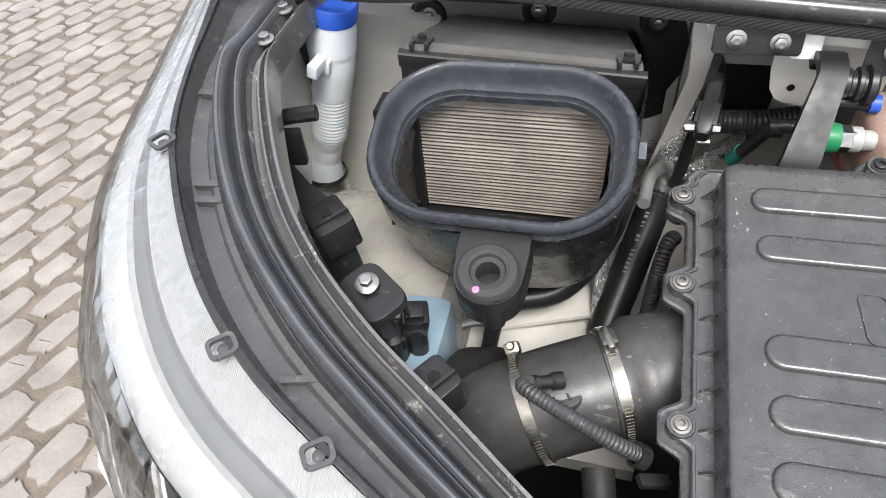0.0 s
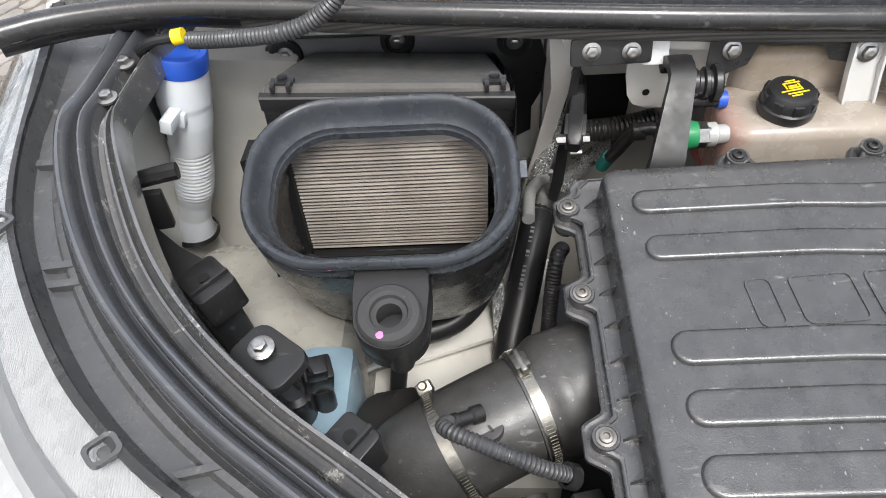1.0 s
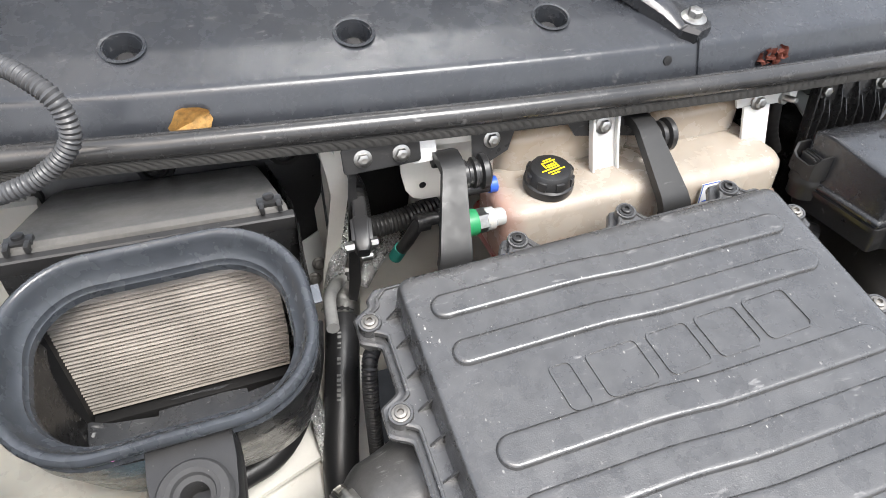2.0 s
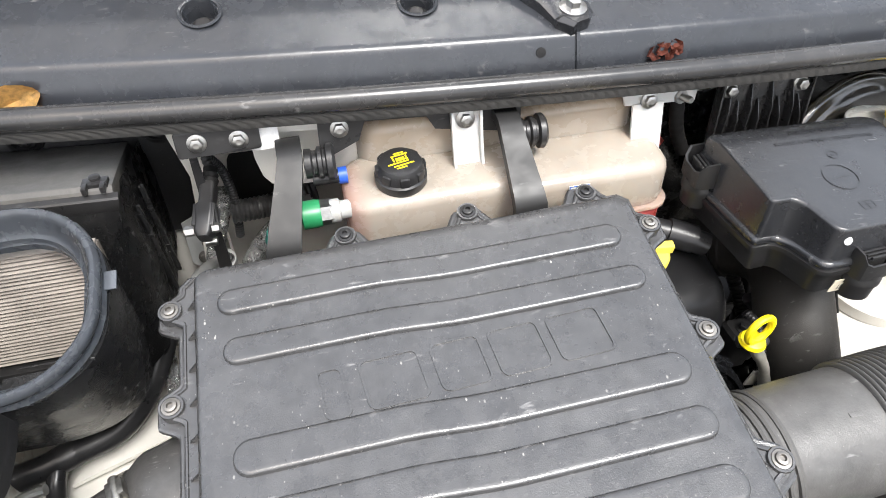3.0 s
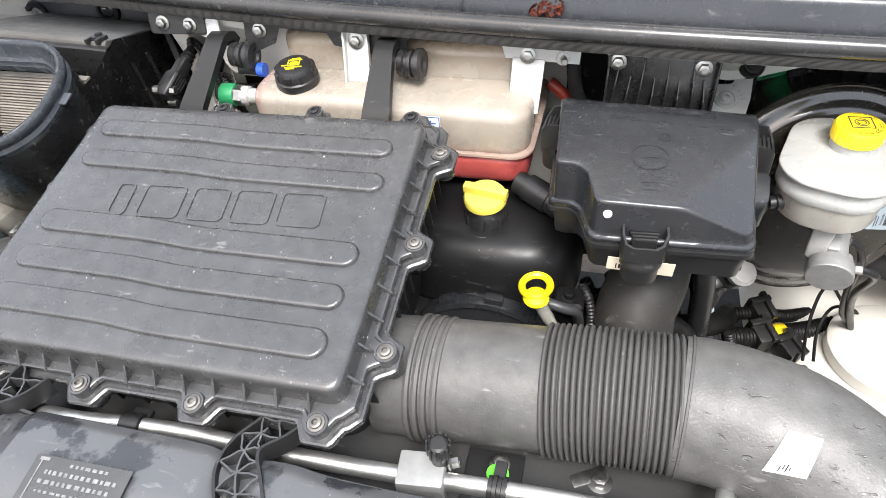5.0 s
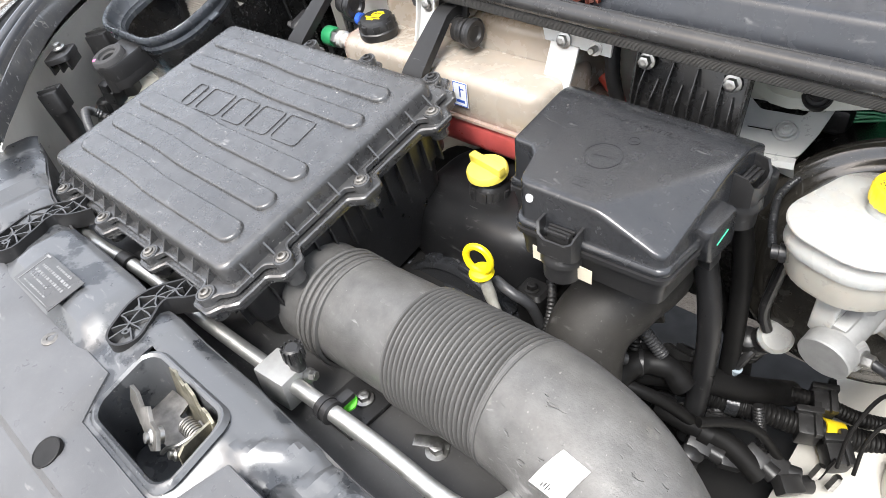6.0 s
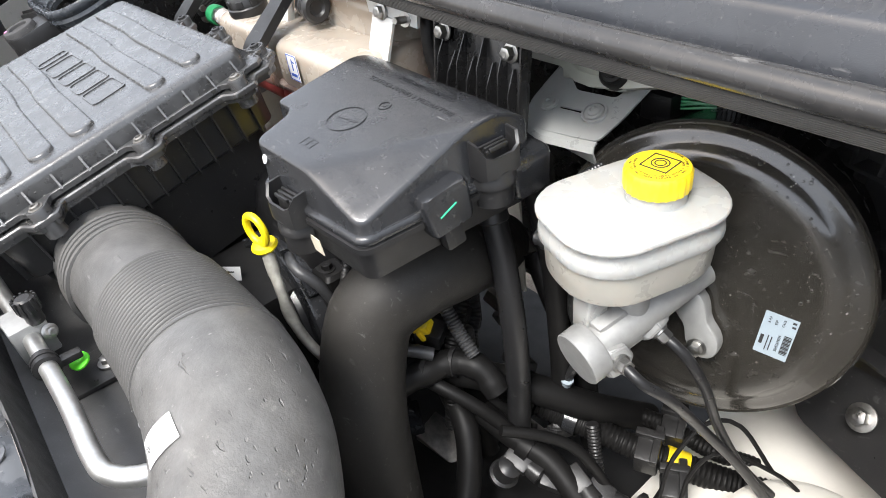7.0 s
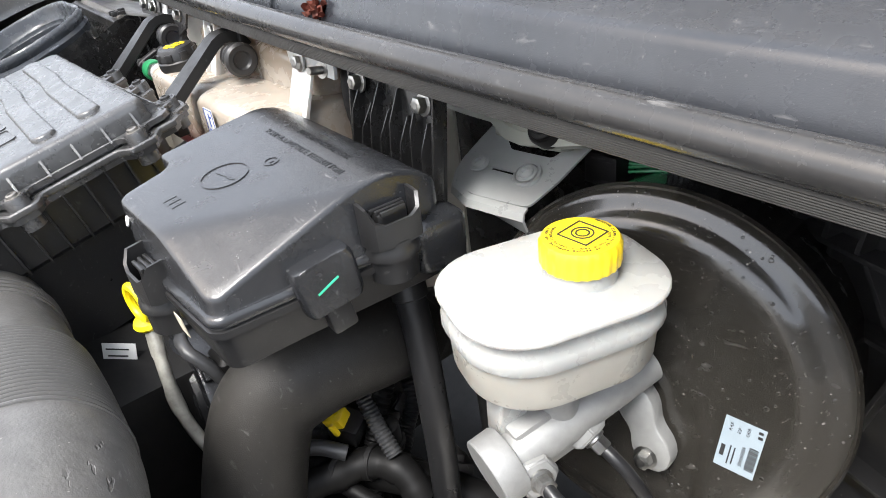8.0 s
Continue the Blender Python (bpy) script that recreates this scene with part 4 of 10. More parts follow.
def wing_edge():
    top = thing("bonnet_seal_rail", (-0.62, 0.05, 1.0), "black painted wing rail with a ribbed rubber bonnet seal", "seal rail", kind="structure")
    bm = bmesh.new()
    def hump(c, w, h):
        return [(c + w * math.cos(radians(a)), h * math.sin(radians(a))) for a in range(180, -1, -20)]
    strip(bm, OUT_, IN_, [(-0.12, -0.02)] + hump(0.07, 0.14, 0.017) + [(0.24, -0.004), (0.30, 0.000)] + hump(0.40, 0.09, 0.012) + [(0.52, -0.004)])
    part("rubber_seal", bm, SEALBLACK, top, "ribbed black rubber seal")
    bm = bmesh.new()
    strip(bm, OUT_, IN_, [(0.50, -0.006), (0.56, 0.003), (0.60, -0.008), (0.68, -0.010), (0.74, -0.008), (0.76, -0.001), (0.80, -0.001), (0.82, -0.008), (0.88, -0.005), (0.94, 0.004), (1.0, 0.005), (1.04, -0.004), (1.08, -0.03)])
    part("channel", bm, RAILPAINT, top, "scuffed black metal channel")
    bm = bmesh.new()
    strip(bm, LAMP_, OUT_, [(0.0, 0.000), (0.03, 0.003), (0.13, 0.002), (0.16, -0.006), (0.24, -0.019), (0.58, -0.021), (0.66, -0.015), (0.78, -0.013), (0.88, -0.020), (1.0, -0.018)])
    part("gutter", bm, GUTTER, top, "black plastic gutter beside the lamp")
    up = Vector((0, -0.2, 1)).normalized()
    for k in (22, 34, 36, 56):
        bm = bmesh.new()
        p, q = LAMP_[k].lerp(OUT_[k], 0.30), LAMP_[k].lerp(OUT_[k], 0.78)
        d = (LAMP_[k + 1] - LAMP_[k]).normalized()
        loft(bm, [[e - d * 0.004 - up * 0.03, e - d * 0.004 - up * 0.012, e + d * 0.004 - up * 0.012, e + d * 0.004 - up * 0.03] for e in (p, q)])
        part("gutter_rib", bm, GUTTER, top)
    for k in (4, 69):
        bm = bmesh.new()
        p = OUT_[k].lerp(IN_[k], 0.72) + up * (-0.006)
        hex_bolt(bm, aim(p, up), 0.013, 0.012)
        part("bolt", bm, STEEL, top)
    for at in ((-0.744, 0.253, 1.131), (-0.740, 0.305, 1.142)):
        bm = bmesh.new()
        hex_bolt(bm, aim(at, up), 0.012, 0.0105)
        part("bolt", bm, STEEL, top)
    # inner skirt of the rail, coloured near-black for the shade beneath it
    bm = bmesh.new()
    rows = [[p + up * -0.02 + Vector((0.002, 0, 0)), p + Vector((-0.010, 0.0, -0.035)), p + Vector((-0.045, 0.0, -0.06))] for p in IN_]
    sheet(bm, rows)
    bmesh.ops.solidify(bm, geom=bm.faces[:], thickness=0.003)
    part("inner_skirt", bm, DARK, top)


SEALBLACK = material("shiny_seal_rubber", (0.046, 0.051, 0.060), 0.16, spec=0.9, dust=0.10, scuff=0.5, specks=0.4)
GUTTER = material("grey_black_gutter", (0.046, 0.048, 0.052), 0.30, dust=0.22, dust_colour=(0.19, 0.182, 0.17), specks=0.6, scuff=0.7, wear=0.2)
RAILPAINT = material("scuffed_black_paint", (0.046, 0.049, 0.055), 0.20, spec=0.8, coat=0.5, dust=0.26, dust_colour=(0.26, 0.24, 0.21), wear=0.7, specks=0.8, scuff=0.8)
wing_edge()


def tab(bm, m):
    """A looped screw tab."""
    outer, inner = rrect(0.025, 0.021, 0.006, 4), rrect(0.018, 0.014, 0.004, 4)
    loft(bm, [[(*p, 0) for p in outer], [(*p, 0.004) for p in outer], [(*p, 0.004) for p in inner], [(*p, 0) for p in inner], [(*p, 0) for p in outer]], (False, False))
    bm2 = bmesh.new()
    lathe(bm2, [(0.0005, -0.004), (0.005, -0.004), (0.005, -0.001), (0.0005, 0.0)], I4, 12)
    merge(bm, bm2)
    bm.transform(m)


def band(profile, pinch=0.0):
    """Rows across the lamp: profile is (share of the reach outward, drop); pinch draws the outer part in towards the front."""
    out = []
    for i, p in enumerate(LAMP_):
        d = (LAMP_[min(i + 1, NS - 1)] - LAMP_[max(i - 1, 0)])
        way = Vector((d.y, -d.x, 0)).normalized()
        way = -way if way.x > 0 else way
        reach = float(np.interp(i / (NS - 1), (0.0, 0.39, 0.58, 0.75, 1.0), (0.085, 0.130, 0.155, 0.155, 0.135)))
        s = max(0.0, min(1.0, (i / (NS - 1) - 0.25) / 0.75))
        s = pinch * s * s * (3 - 2 * s)
        out.append([p + way * (reach * (k if k < 0.40 else 0.40 + (k - 0.40) * (1 - s))) + Vector((0, 0, -h)) for k, h in profile])
    return out


def head_lamp():
    top = thing("head_lamp", (-0.86, 0.05, 0.80), "large white headlamp with clear cover at the wing corner", "headlamp")
    # stepped inner housing: upper shelf, light strip, outer bezel
    bm = bmesh.new()
    sheet(bm, band(((0.0, 0.006), (0.06, 0.010), (0.215, 0.018), (0.225, 0.023))))
    bmesh.ops.solidify(bm, geom=bm.faces[:], thickness=0.002)
    part("upper_shelf", bm, LAMPRIB, top, "finely ribbed pale upper shelf")
    bm = bmesh.new()
    sheet(bm, band(((0.220, 0.022), (0.25, 0.020), (0.30, 0.024), (0.345, 0.031), (0.355, 0.036))))
    bmesh.ops.solidify(bm, geom=bm.faces[:], thickness=0.002)
    part("light_guide", bm, LAMPGREY, top, "grey ribbed light strip")
    bm = bmesh.new()
    sheet(bm, band(((0.350, 0.036), (0.39, 0.032), (0.62, 0.050), (0.72, 0.070), (0.76, 0.09)), 0.55))
    bmesh.ops.solidify(bm, geom=bm.faces[:], thickness=0.002)
    part("outer_bezel", bm, LAMPWHITE, top, "white outer bezel")
    # deep dark reflector below the bezel, then the bright outer wall
    bm = bmesh.new()
    rows = band(((0.765, 0.088), (0.78, 0.094), (0.79, 0.12), (0.84, 0.19), (0.90, 0.34)), 0.55)
    cut = round(NS * 0.60)
    sheet(bm, rows[cut:])
    bmesh.ops.solidify(bm, geom=bm.faces[:], thickness=0.002)
    part("lower_reflector", bm, LAMPDARK, top, "dark lower reflector")
    bm = bmesh.new()
    sheet(bm, rows[:cut + 1])
    bmesh.ops.solidify(bm, geom=bm.faces[:], thickness=0.002)
    part("side_wall", bm, LAMPWHITE, top, "white lamp side wall")
    bm = bmesh.new()
    sheet(bm, band(((-0.02, -0.004), (0.0, -0.003), (0.12, 0.002), (0.35, 0.012), (0.55, 0.026), (0.72, 0.050), (0.86, 0.09), (0.95, 0.15), (1.0, 0.24), (1.0, 0.36))))
    bmesh.ops.solidify(bm, geom=bm.faces[:], thickness=0.003)
    lens = part("lens", bm, CLEAR, top, "clear plastic lamp cover", 60)
    lens.visible_shadow = False
    bm = bmesh.new()
    rows = [[p + Vector((0, 0, 0.005)), p.lerp(q, 0.13) + Vector((0, 0, 0.006)), p.lerp(q, 0.15) + Vector((0, 0, -0.02))] for p, q in zip(LAMP_, OUT_)]
    sheet(bm, rows)
    bmesh.ops.solidify(bm, geom=bm.faces[:], thickness=0.002)
    part("black_edge", bm, GUTTER, top, "black lamp edge")
    for at, turn in (((-0.796, 0.094, 1.1005), 66), ((-0.642, -0.106, 1.0565), 42), ((-0.536, -0.173, 1.0425), 34)):
        bm = bmesh.new()
        tab(bm, pose(*at, 8, 0, turn))
        part("screw_tab", bm, GUTTER, top)


LAMPRIB = material("ribbed_lamp_plastic", (0.66, 0.665, 0.67), 0.3, blotch=0.04)
rib_nodes, rib_links = LAMPRIB.node_tree.nodes, LAMPRIB.node_tree.links
rib_wave, rib_bump, rib_place = (rib_nodes.new("ShaderNode" + k) for k in ("TexWave", "Bump", "NewGeometry"))
rib_wave.inputs["Scale"].default_value = 150.0
rib_bump.inputs["Distance"].default_value = 0.0004
rib_links.new(rib_place.outputs["Position"], rib_wave.inputs["Vector"])
rib_links.new(rib_wave.outputs["Fac"], rib_bump.inputs["Height"])
rib_links.new(rib_bump.outputs[0], rib_nodes["Principled BSDF"].inputs["Normal"])
LAMPWHITE = material("lamp_white", (0.72, 0.72, 0.72), 0.25, blotch=0.02)
LAMPGREY = material("lamp_grey", (0.36, 0.365, 0.37), 0.35, bump=0.0003, bump_size=500, blotch=0.04)
LAMPDARK = material("lamp_dark", (0.09, 0.085, 0.08), 0.22, 0.5, blotch=0.25, blotch_size=30)
CLEAR = bpy.data.materials.new("clear_plastic")
CLEAR.use_nodes = True
cn = CLEAR.node_tree.nodes
clear_mix, clear_way, clear_gloss, clear_fresnel = (cn.new("ShaderNode" + k) for k in ("MixShader", "BsdfTransparent", "BsdfGlossy", "Fresnel"))
clear_way.inputs[0].default_value = (0.96, 0.97, 0.97, 1)
clear_gloss.inputs["Roughness"].default_value = 0.03
clear_fresnel.inputs["IOR"].default_value = 1.22
CLEAR.node_tree.links.new(clear_fresnel.outputs[0], clear_mix.inputs[0])
CLEAR.node_tree.links.new(clear_way.outputs[0], clear_mix.inputs[1])
CLEAR.node_tree.links.new(clear_gloss.outputs[0], clear_mix.inputs[2])
CLEAR.node_tree.links.new(clear_mix.outputs[0], cn["Material Output"].inputs[0])
head_lamp()
# ---- scuttle: seal, cowl panel, firewall ----
def seal_z(x):
    return 1.145 - 0.036 * x + 0.018 * x * x - 0.008 * x ** 3


def seal_y(x):
    return 0.322 - 0.043 * x + 0.028 * x * x + 0.007 * x ** 3


def wall_z(x):
    return 1.1225 - 0.0417 * x + 0.030 * x * x


def wall_y(x):
    return 0.366 - 0.0445 * x + 0.0193 * x * x


def scuttle():
    top = thing("cowl_panel", (0.1, 0.45, 1.05), "black plastic cowl panel below the windscreen", "cowl panel", kind="structure")
    xs = np.linspace(-0.78, 1.25, 42)
    bm = bmesh.new()
    rows = []
    for x in xs:
        z = seal_z(x)
        rows.append([Vector((x, y, z + h)) for y, h in ((0.006 + seal_y(x), -0.03), (0.010 + seal_y(x), -0.014), (0.028 + seal_y(x), -0.012), (0.036 + seal_y(x), -0.006), (0.0455 + seal_y(x), 0.027), (0.0475 + seal_y(x), 0.0315), (0.0505 + seal_y(x), 0.0345), (0.056 + seal_y(x), 0.0370), (0.075 + seal_y(x), 0.0452))])
    solid_sheet(bm, rows, 0.003)
    part("cowl_skin", bm, COWL, top)
    # upper deck of the cowl, with holes cut for the fixings
    holes = (-0.70, -0.453, -0.210, 0.033, 0.62, 0.86)
    def upper(x, o):
        return Vector((x, seal_y(x) + o, seal_z(x) + float(np.interp(o, (0.075, 0.10, 0.2, 0.33), (0.0452, 0.056, 0.090, 0.150)))))
    bm = bmesh.new()
    xs2 = np.linspace(-0.78, 1.25, 262)
    os2 = np.r_[np.linspace(0.075, 0.140, 14), np.linspace(0.16, 0.33, 5)]
    grid = [[bm.verts.new(upper(x, o)) for o in os2] for x in xs2]
    for i in range(len(xs2) - 1):
        for j in range(len(os2) - 1):
            cx, co = (xs2[i] + xs2[i + 1]) / 2, (os2[j] + os2[j + 1]) / 2
            if min((cx - h) ** 2 + (co - 0.108) ** 2 for h in holes) < 0.019 ** 2:
                continue
            bm.faces.new((grid[i][j], grid[i + 1][j], grid[i + 1][j + 1], grid[i][j + 1]))
    for v in [v for v in bm.verts if not v.link_faces]:
        bm.verts.remove(v)
    # round the hole edges
    for v in bm.verts:
        if v.is_boundary:
            o = v.co.y - seal_y(v.co.x)
            h = min(holes, key=lambda q: abs(q - v.co.x))
            r = math.hypot(v.co.x - h, o - 0.108)
            if 0.01 < r < 0.03:
                k = 0.0195 / r
                v.co.x, v.co.y = h + (v.co.x - h) * k, seal_y(h) + 0.108 + (o - 0.108) * k
    bmesh.ops.recalc_face_normals(bm, faces=bm.faces)
    part("cowl_deck", bm, COWL, top)
    for x in holes:
        y = seal_y(x) + 0.108
        z = seal_z(x) + 0.0590
        m = aim((x, y, z), (0, -0.34, 1))
        bm = bmesh.new()
        lathe(bm, [(0.0245, 0.0012), (0.0235, 0.0028), (0.0210, 0.0022), (0.0195, -0.003), (0.0180, -0.022), (0.0005, -0.022)], m, 32, False)
        cup = part("fixing_recess", bm, COWL, top)
        bm = bmesh.new()
        lathe(bm, [(0.012, -0.022), (0.012, -0.016), (0.008, -0.013), (0.0005, -0.013)], m, 14)
        part("fixing", bm, BLACK, cup)
    bm = bmesh.new()
    lathe(bm, [(0.006, -0.001), (0.006, 0.0012), (0.0005, 0.0016)], aim((0.164, seal_y(0.164) + 0.0425, seal_z(0.164) + 0.0165), (0, -1, 0.3)), 16)
    part("plug", bm, DARK, top)
    bm = bmesh.new()
    box(bm, (0.004, 0.008, 0.050), (0.209, seal_y(0.209) + 0.042, seal_z(0.209) + 0.012), I4, 0.001, (-16, 0, 0))
    part("panel_joint", bm, COWL, top)
    # glass above
    bm = bmesh.new()
    rows = [[Vector((x, seal_y(x) + 0.325, seal_z(x) + 0.165)), Vector((x, 1.25, seal_z(x) + 0.62))] for x in np.linspace(-0.8, 1.2, 12)]
    solid_sheet(bm, rows, 0.005)
    solo("windscreen", bm, SCREEN, "dark tinted windscreen glass above the cowl", "windscreen", kind="structure")
    # rubber seal along its front edge
    seal = thing("cowl_seal", (0.1, 0.36, 1.10), "black rubber bonnet seal along the cowl edge", "rubber seal", kind="structure")
    pts = [(-0.86, 0.29, 1.185), (-0.80, 0.325, 1.185), (-0.70, 0.352, 1.181)] + [(x, seal_y(x), seal_z(x)) for x in (-0.58, -0.40, -0.1, 0.2, 0.5, 0.8, 1.1, 1.25)]
    bm = bmesh.new()
    tube(bm, pts, 0.013, 16, 0.02)
    part("seal_bulb", bm, SEALRUB, seal)
    bm = bmesh.new()
    tube(bm, [(p[0], p[1] + 0.010, p[2] - 0.016) for p in pts], 0.0105, 12, 0.02)
    part("seal_foot", bm, RUBBER, seal)
    bm = bmesh.new()
    prof = [(-0.002, -0.009), (-0.006, -0.0115)] + [(-0.0066 - (0.0005 if k % 2 else 0.0) + 0.0024 * (k / 16) ** 2, -0.0125 - 0.00078 * k) for k in range(17)] + [(-0.002, -0.0262), (0.006, -0.0265)]
    rows = [[Vector((x, seal_y(x) + a, seal_z(x) + b)) for a, b in prof] for x in np.linspace(-0.62, 1.25, 60)]
    solid_sheet(bm, rows, 0.003)
    part("seal_grip", bm, GRIPRUB, seal, "ribbed grip strip", 0)


SCREEN = material("tinted_glass", (0.10, 0.11, 0.12), 0.08, blotch=0.0)
COWL = material("cowl_plastic", (0.0195, 0.0222, 0.0275), 0.26, spec=0.55, dust=0.09, dust_colour=(0.15, 0.145, 0.135), grain=0.00009, grain_size=1000, specks=0.32, scuff=0.45)
GRIPRUB = material("dull_grip_rubber", (0.016, 0.016, 0.0155), 0.7, spec=0.3, dust=0.06)
SEALRUB = material("cowl_seal_rubber", (0.0155, 0.0165, 0.0185), 0.25, spec=0.5, dust=0.08, scuff=0.5, specks=0.35)
scuttle()


def wiper():
    top = thing("wiper_arm", (0.209, 0.386, 1.18), "black wiper arm foot with a steel nut", "wiper")
    p = Vector((0.209, 0.386, 1.186))
    ends = [(Vector((0.004, -0.024, -0.004)), 0.012), (Vector((0, -0.012, 0.0)), 0.024), (Vector((0, 0.0, 0.002)), 0.027), (Vector((-0.018, 0.024, 0.016)), 0.025), (Vector((-0.060, 0.062, 0.040)), 0.020), (Vector((-0.16, 0.150, 0.098)), 0.014)]
    rows = []
    for i, (q, half) in enumerate(ends):
        d = (ends[min(i + 1, 5)][0] - ends[max(i - 1, 0)][0]).normalized()
        across = d.cross(Vector((0, -0.3, 1))).normalized()
        up = across.cross(d)
        rows.append([p + q + across * half * a + up * h for a, h in ((-1, -0.012), (-1, 0.002), (-0.7, 0.007), (0.7, 0.007), (1, 0.002), (1, -0.012))])
    bm = bmesh.new()
    loft(bm, rows)
    part("arm", bm, GLOSS, top)
    bm = bmesh.new()
    lathe(bm, [(0.0005, 0), (0.0165, 0), (0.0165, 0.002), (0.012, 0.003)], aim(p + Vector((0, -0.003, 0.009)), (0, -0.3, 1)), 24)
    hex_bolt(bm, aim(p + Vector((0, -0.003, 0.011)), (0, -0.3, 1)), 0.016, 0.0125, 0.010)
    part("nut", bm, STEEL, top)


wiper()


def bay_body():
    # white body shell around the bay
    fw = thing("firewall", (0.1, 0.6, 0.5), "off-white painted steel firewall of the engine bay", "firewall", kind="structure")
    bm = bmesh.new()
    rows = [[Vector((x, seal_y(x) + 0.012, seal_z(x) - 0.026)), Vector((x, wall_y(x) - 0.022, wall_z(x) - 0.004)), Vector((x, wall_y(x) - 0.020, wall_z(x) - 0.022)), Vector((x, wall_y(x) + 0.04, wall_z(x) - 0.036)), Vector((x, 0.47, wall_z(x) - 0.045)), Vector((x, 0.500, 1.045)), Vector((x, 0.506, 0.98)), Vector((x, 0.510, 0.55))] for x in np.linspace(-0.262, -0.085, 10)]
    solid_sheet(bm, rows, 0.004)
    part("bulkhead_flange", bm, PAINT, fw)
    bm = bmesh.new()
    rows = [[Vector((x, seal_y(x) + 0.012, seal_z(x) - 0.026)), Vector((x, wall_y(x) + 0.02, wall_z(x) - 0.010)), Vector((x, 0.47, wall_z(x) - 0.030)), Vector((x, 0.500, 1.045)), Vector((x, 0.506, 0.98)), Vector((x, 0.510, 0.55))] for x in np.linspace(-0.0848, 0.338, 13)]
    solid_sheet(bm, rows, 0.004)
    part("bulkhead_panel", bm, PAINT, fw)
    # Black sheet added to close the dark gap by the hinge
    bm = bmesh.new()
    solid_sheet(bm, [[Vector((x, 0.520, 1.195)), Vector((x, 0.545, 1.09)), Vector((x, 0.548, 0.98)), Vector((x, 0.552, 0.55))] for x in np.linspace(0.20, 0.715, 10)], 0.004)
    part("dark_bulkhead", bm, BLACKPAINT, fw, "black panel behind the bonnet hinge")
    bm = bmesh.new()
    rows = [[Vector((x0, y, z)), Vector((x1, y + 0.002, z)), Vector((x1 + 0.004, y + 0.03, z - 0.01))] for x0, x1, y, z in ((-0.276, -0.247, 0.382, 1.110), (-0.271, -0.246, 0.392, 1.066), (-0.267, -0.246, 0.400, 1.031), (-0.277, -0.258, 0.415, 0.958), (-0.287, -0.270, 0.430, 0.888), (-0.300, -0.285, 0.440, 0.80))]
    solid_sheet(bm, rows, 0.003)
    part("bulkhead_post", bm, PAINT, fw, "pale painted edge of the bulkhead")
    bm = bmesh.new()
    rows = [[Vector((x, 0.52, wall_z(x) - 0.02)), Vector((x, 0.500, 1.045)), Vector((x, 0.506, 0.98)), Vector((x, 0.510, 0.55))] for x in np.linspace(-0.82, -0.266, 14)]
    solid_sheet(bm, rows, 0.004)
    part("bulkhead_panel", bm, PAINT, fw)
    # Added panel; the dark gap under the cowl is shade put in its colour
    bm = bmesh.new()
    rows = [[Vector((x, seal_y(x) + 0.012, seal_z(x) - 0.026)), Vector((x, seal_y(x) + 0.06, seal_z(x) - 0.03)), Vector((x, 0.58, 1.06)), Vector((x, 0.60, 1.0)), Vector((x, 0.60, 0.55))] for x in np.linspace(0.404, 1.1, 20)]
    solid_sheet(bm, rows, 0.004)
    part("dark_gap_panel", bm, DARK, fw, "near-black panel painting the shade under the cowl")
    # painted tab with a small hole, hanging below the seal flange
    bm = bmesh.new()
    tab_m = aim((0, 0.372, 0), (0, -1, 0))
    prism(bm, [(-0.150, 1.108), (-0.184, 1.096), (-0.183, 1.060), (-0.178, 1.034), (-0.170, 1.022), (-0.156, 1.016), (-0.110, 1.014), (-0.060, 1.018), (-0.050, 1.04), (-0.050, 1.104)], 0.0, 0.003, tab_m, 0.001)
    tab_part = part("flange_tab", bm, PAINT, fw, "pale painted tab")
    # Near-black disc on the tab, coloured as the shade in a hole
    bm = bmesh.new()
    lathe(bm, [(0.0045, 0.0032), (0.0040, 0.0036), (0.0035, 0.0034), (0.0005, 0.0034)], tab_m @ pose(-0.156, 1.038, 0), 16)
    part("tab_hole", bm, DARK, tab_part)
    bm = bmesh.new()
    prism(bm, oval(0.050, 0.062, 2.6, 32), 0, 0.006, aim((-0.188, 0.503, 0.950), (0, -1, 0.1)), 0.002)
    part("sound_pad", bm, DARK, fw, "black sound pad")
    # black plate behind the cabin air housing, with three bolts
    bm = bmesh.new()
    m = aim((0, 0.498, 0), (0, -1, 0))
    prism(bm, [(x, z) for x, z in ((-0.655, 0.88), (-0.655, 1.030), (-0.645, 1.060), (-0.62, 1.072), (-0.295, 1.066), (-0.272, 1.055), (-0.262, 1.024), (-0.266, 0.976), (-0.280, 0.949), (-0.280, 0.88))], 0.0, 0.008, m, 0.002)
    backing = part("backing_plate", bm, BLACK, fw, "black plastic plate behind the air housing")
    for x, z in ((-0.618, 1.050), (-0.464, 1.062), (-0.307, 1.053)):
        bm = bmesh.new()
        lathe(bm, [(0.024, 0.008), (0.022, 0.013), (0.016, 0.014), (0.0145, 0.010), (0.0005, 0.010)], m @ pose(x, z, 0), 24)
        cup = part("bolt_cup", bm, BLACK, backing)
        bm = bmesh.new()
        hex_bolt(bm, m @ pose(x, z, 0.010), 0.013, 0.011, 0.009)
        part("bolt", bm, STEEL, backing)
    # left inner wing
    lw = thing("inner_wing_left", (-0.82, 0.2, 0.5), "off-white painted inner wing beside the washer tank", "inner wing", kind="structure")
    bm = bmesh.new()
    rows = [[Vector((-0.80, y, 1.08)), Vector((-0.81, y, 1.0)), Vector((-0.83, y, 0.86)), Vector((-0.80, y, 0.70)), Vector((-0.75, y, 0.5))] for y in np.linspace(0.60, 0.44, 5)]
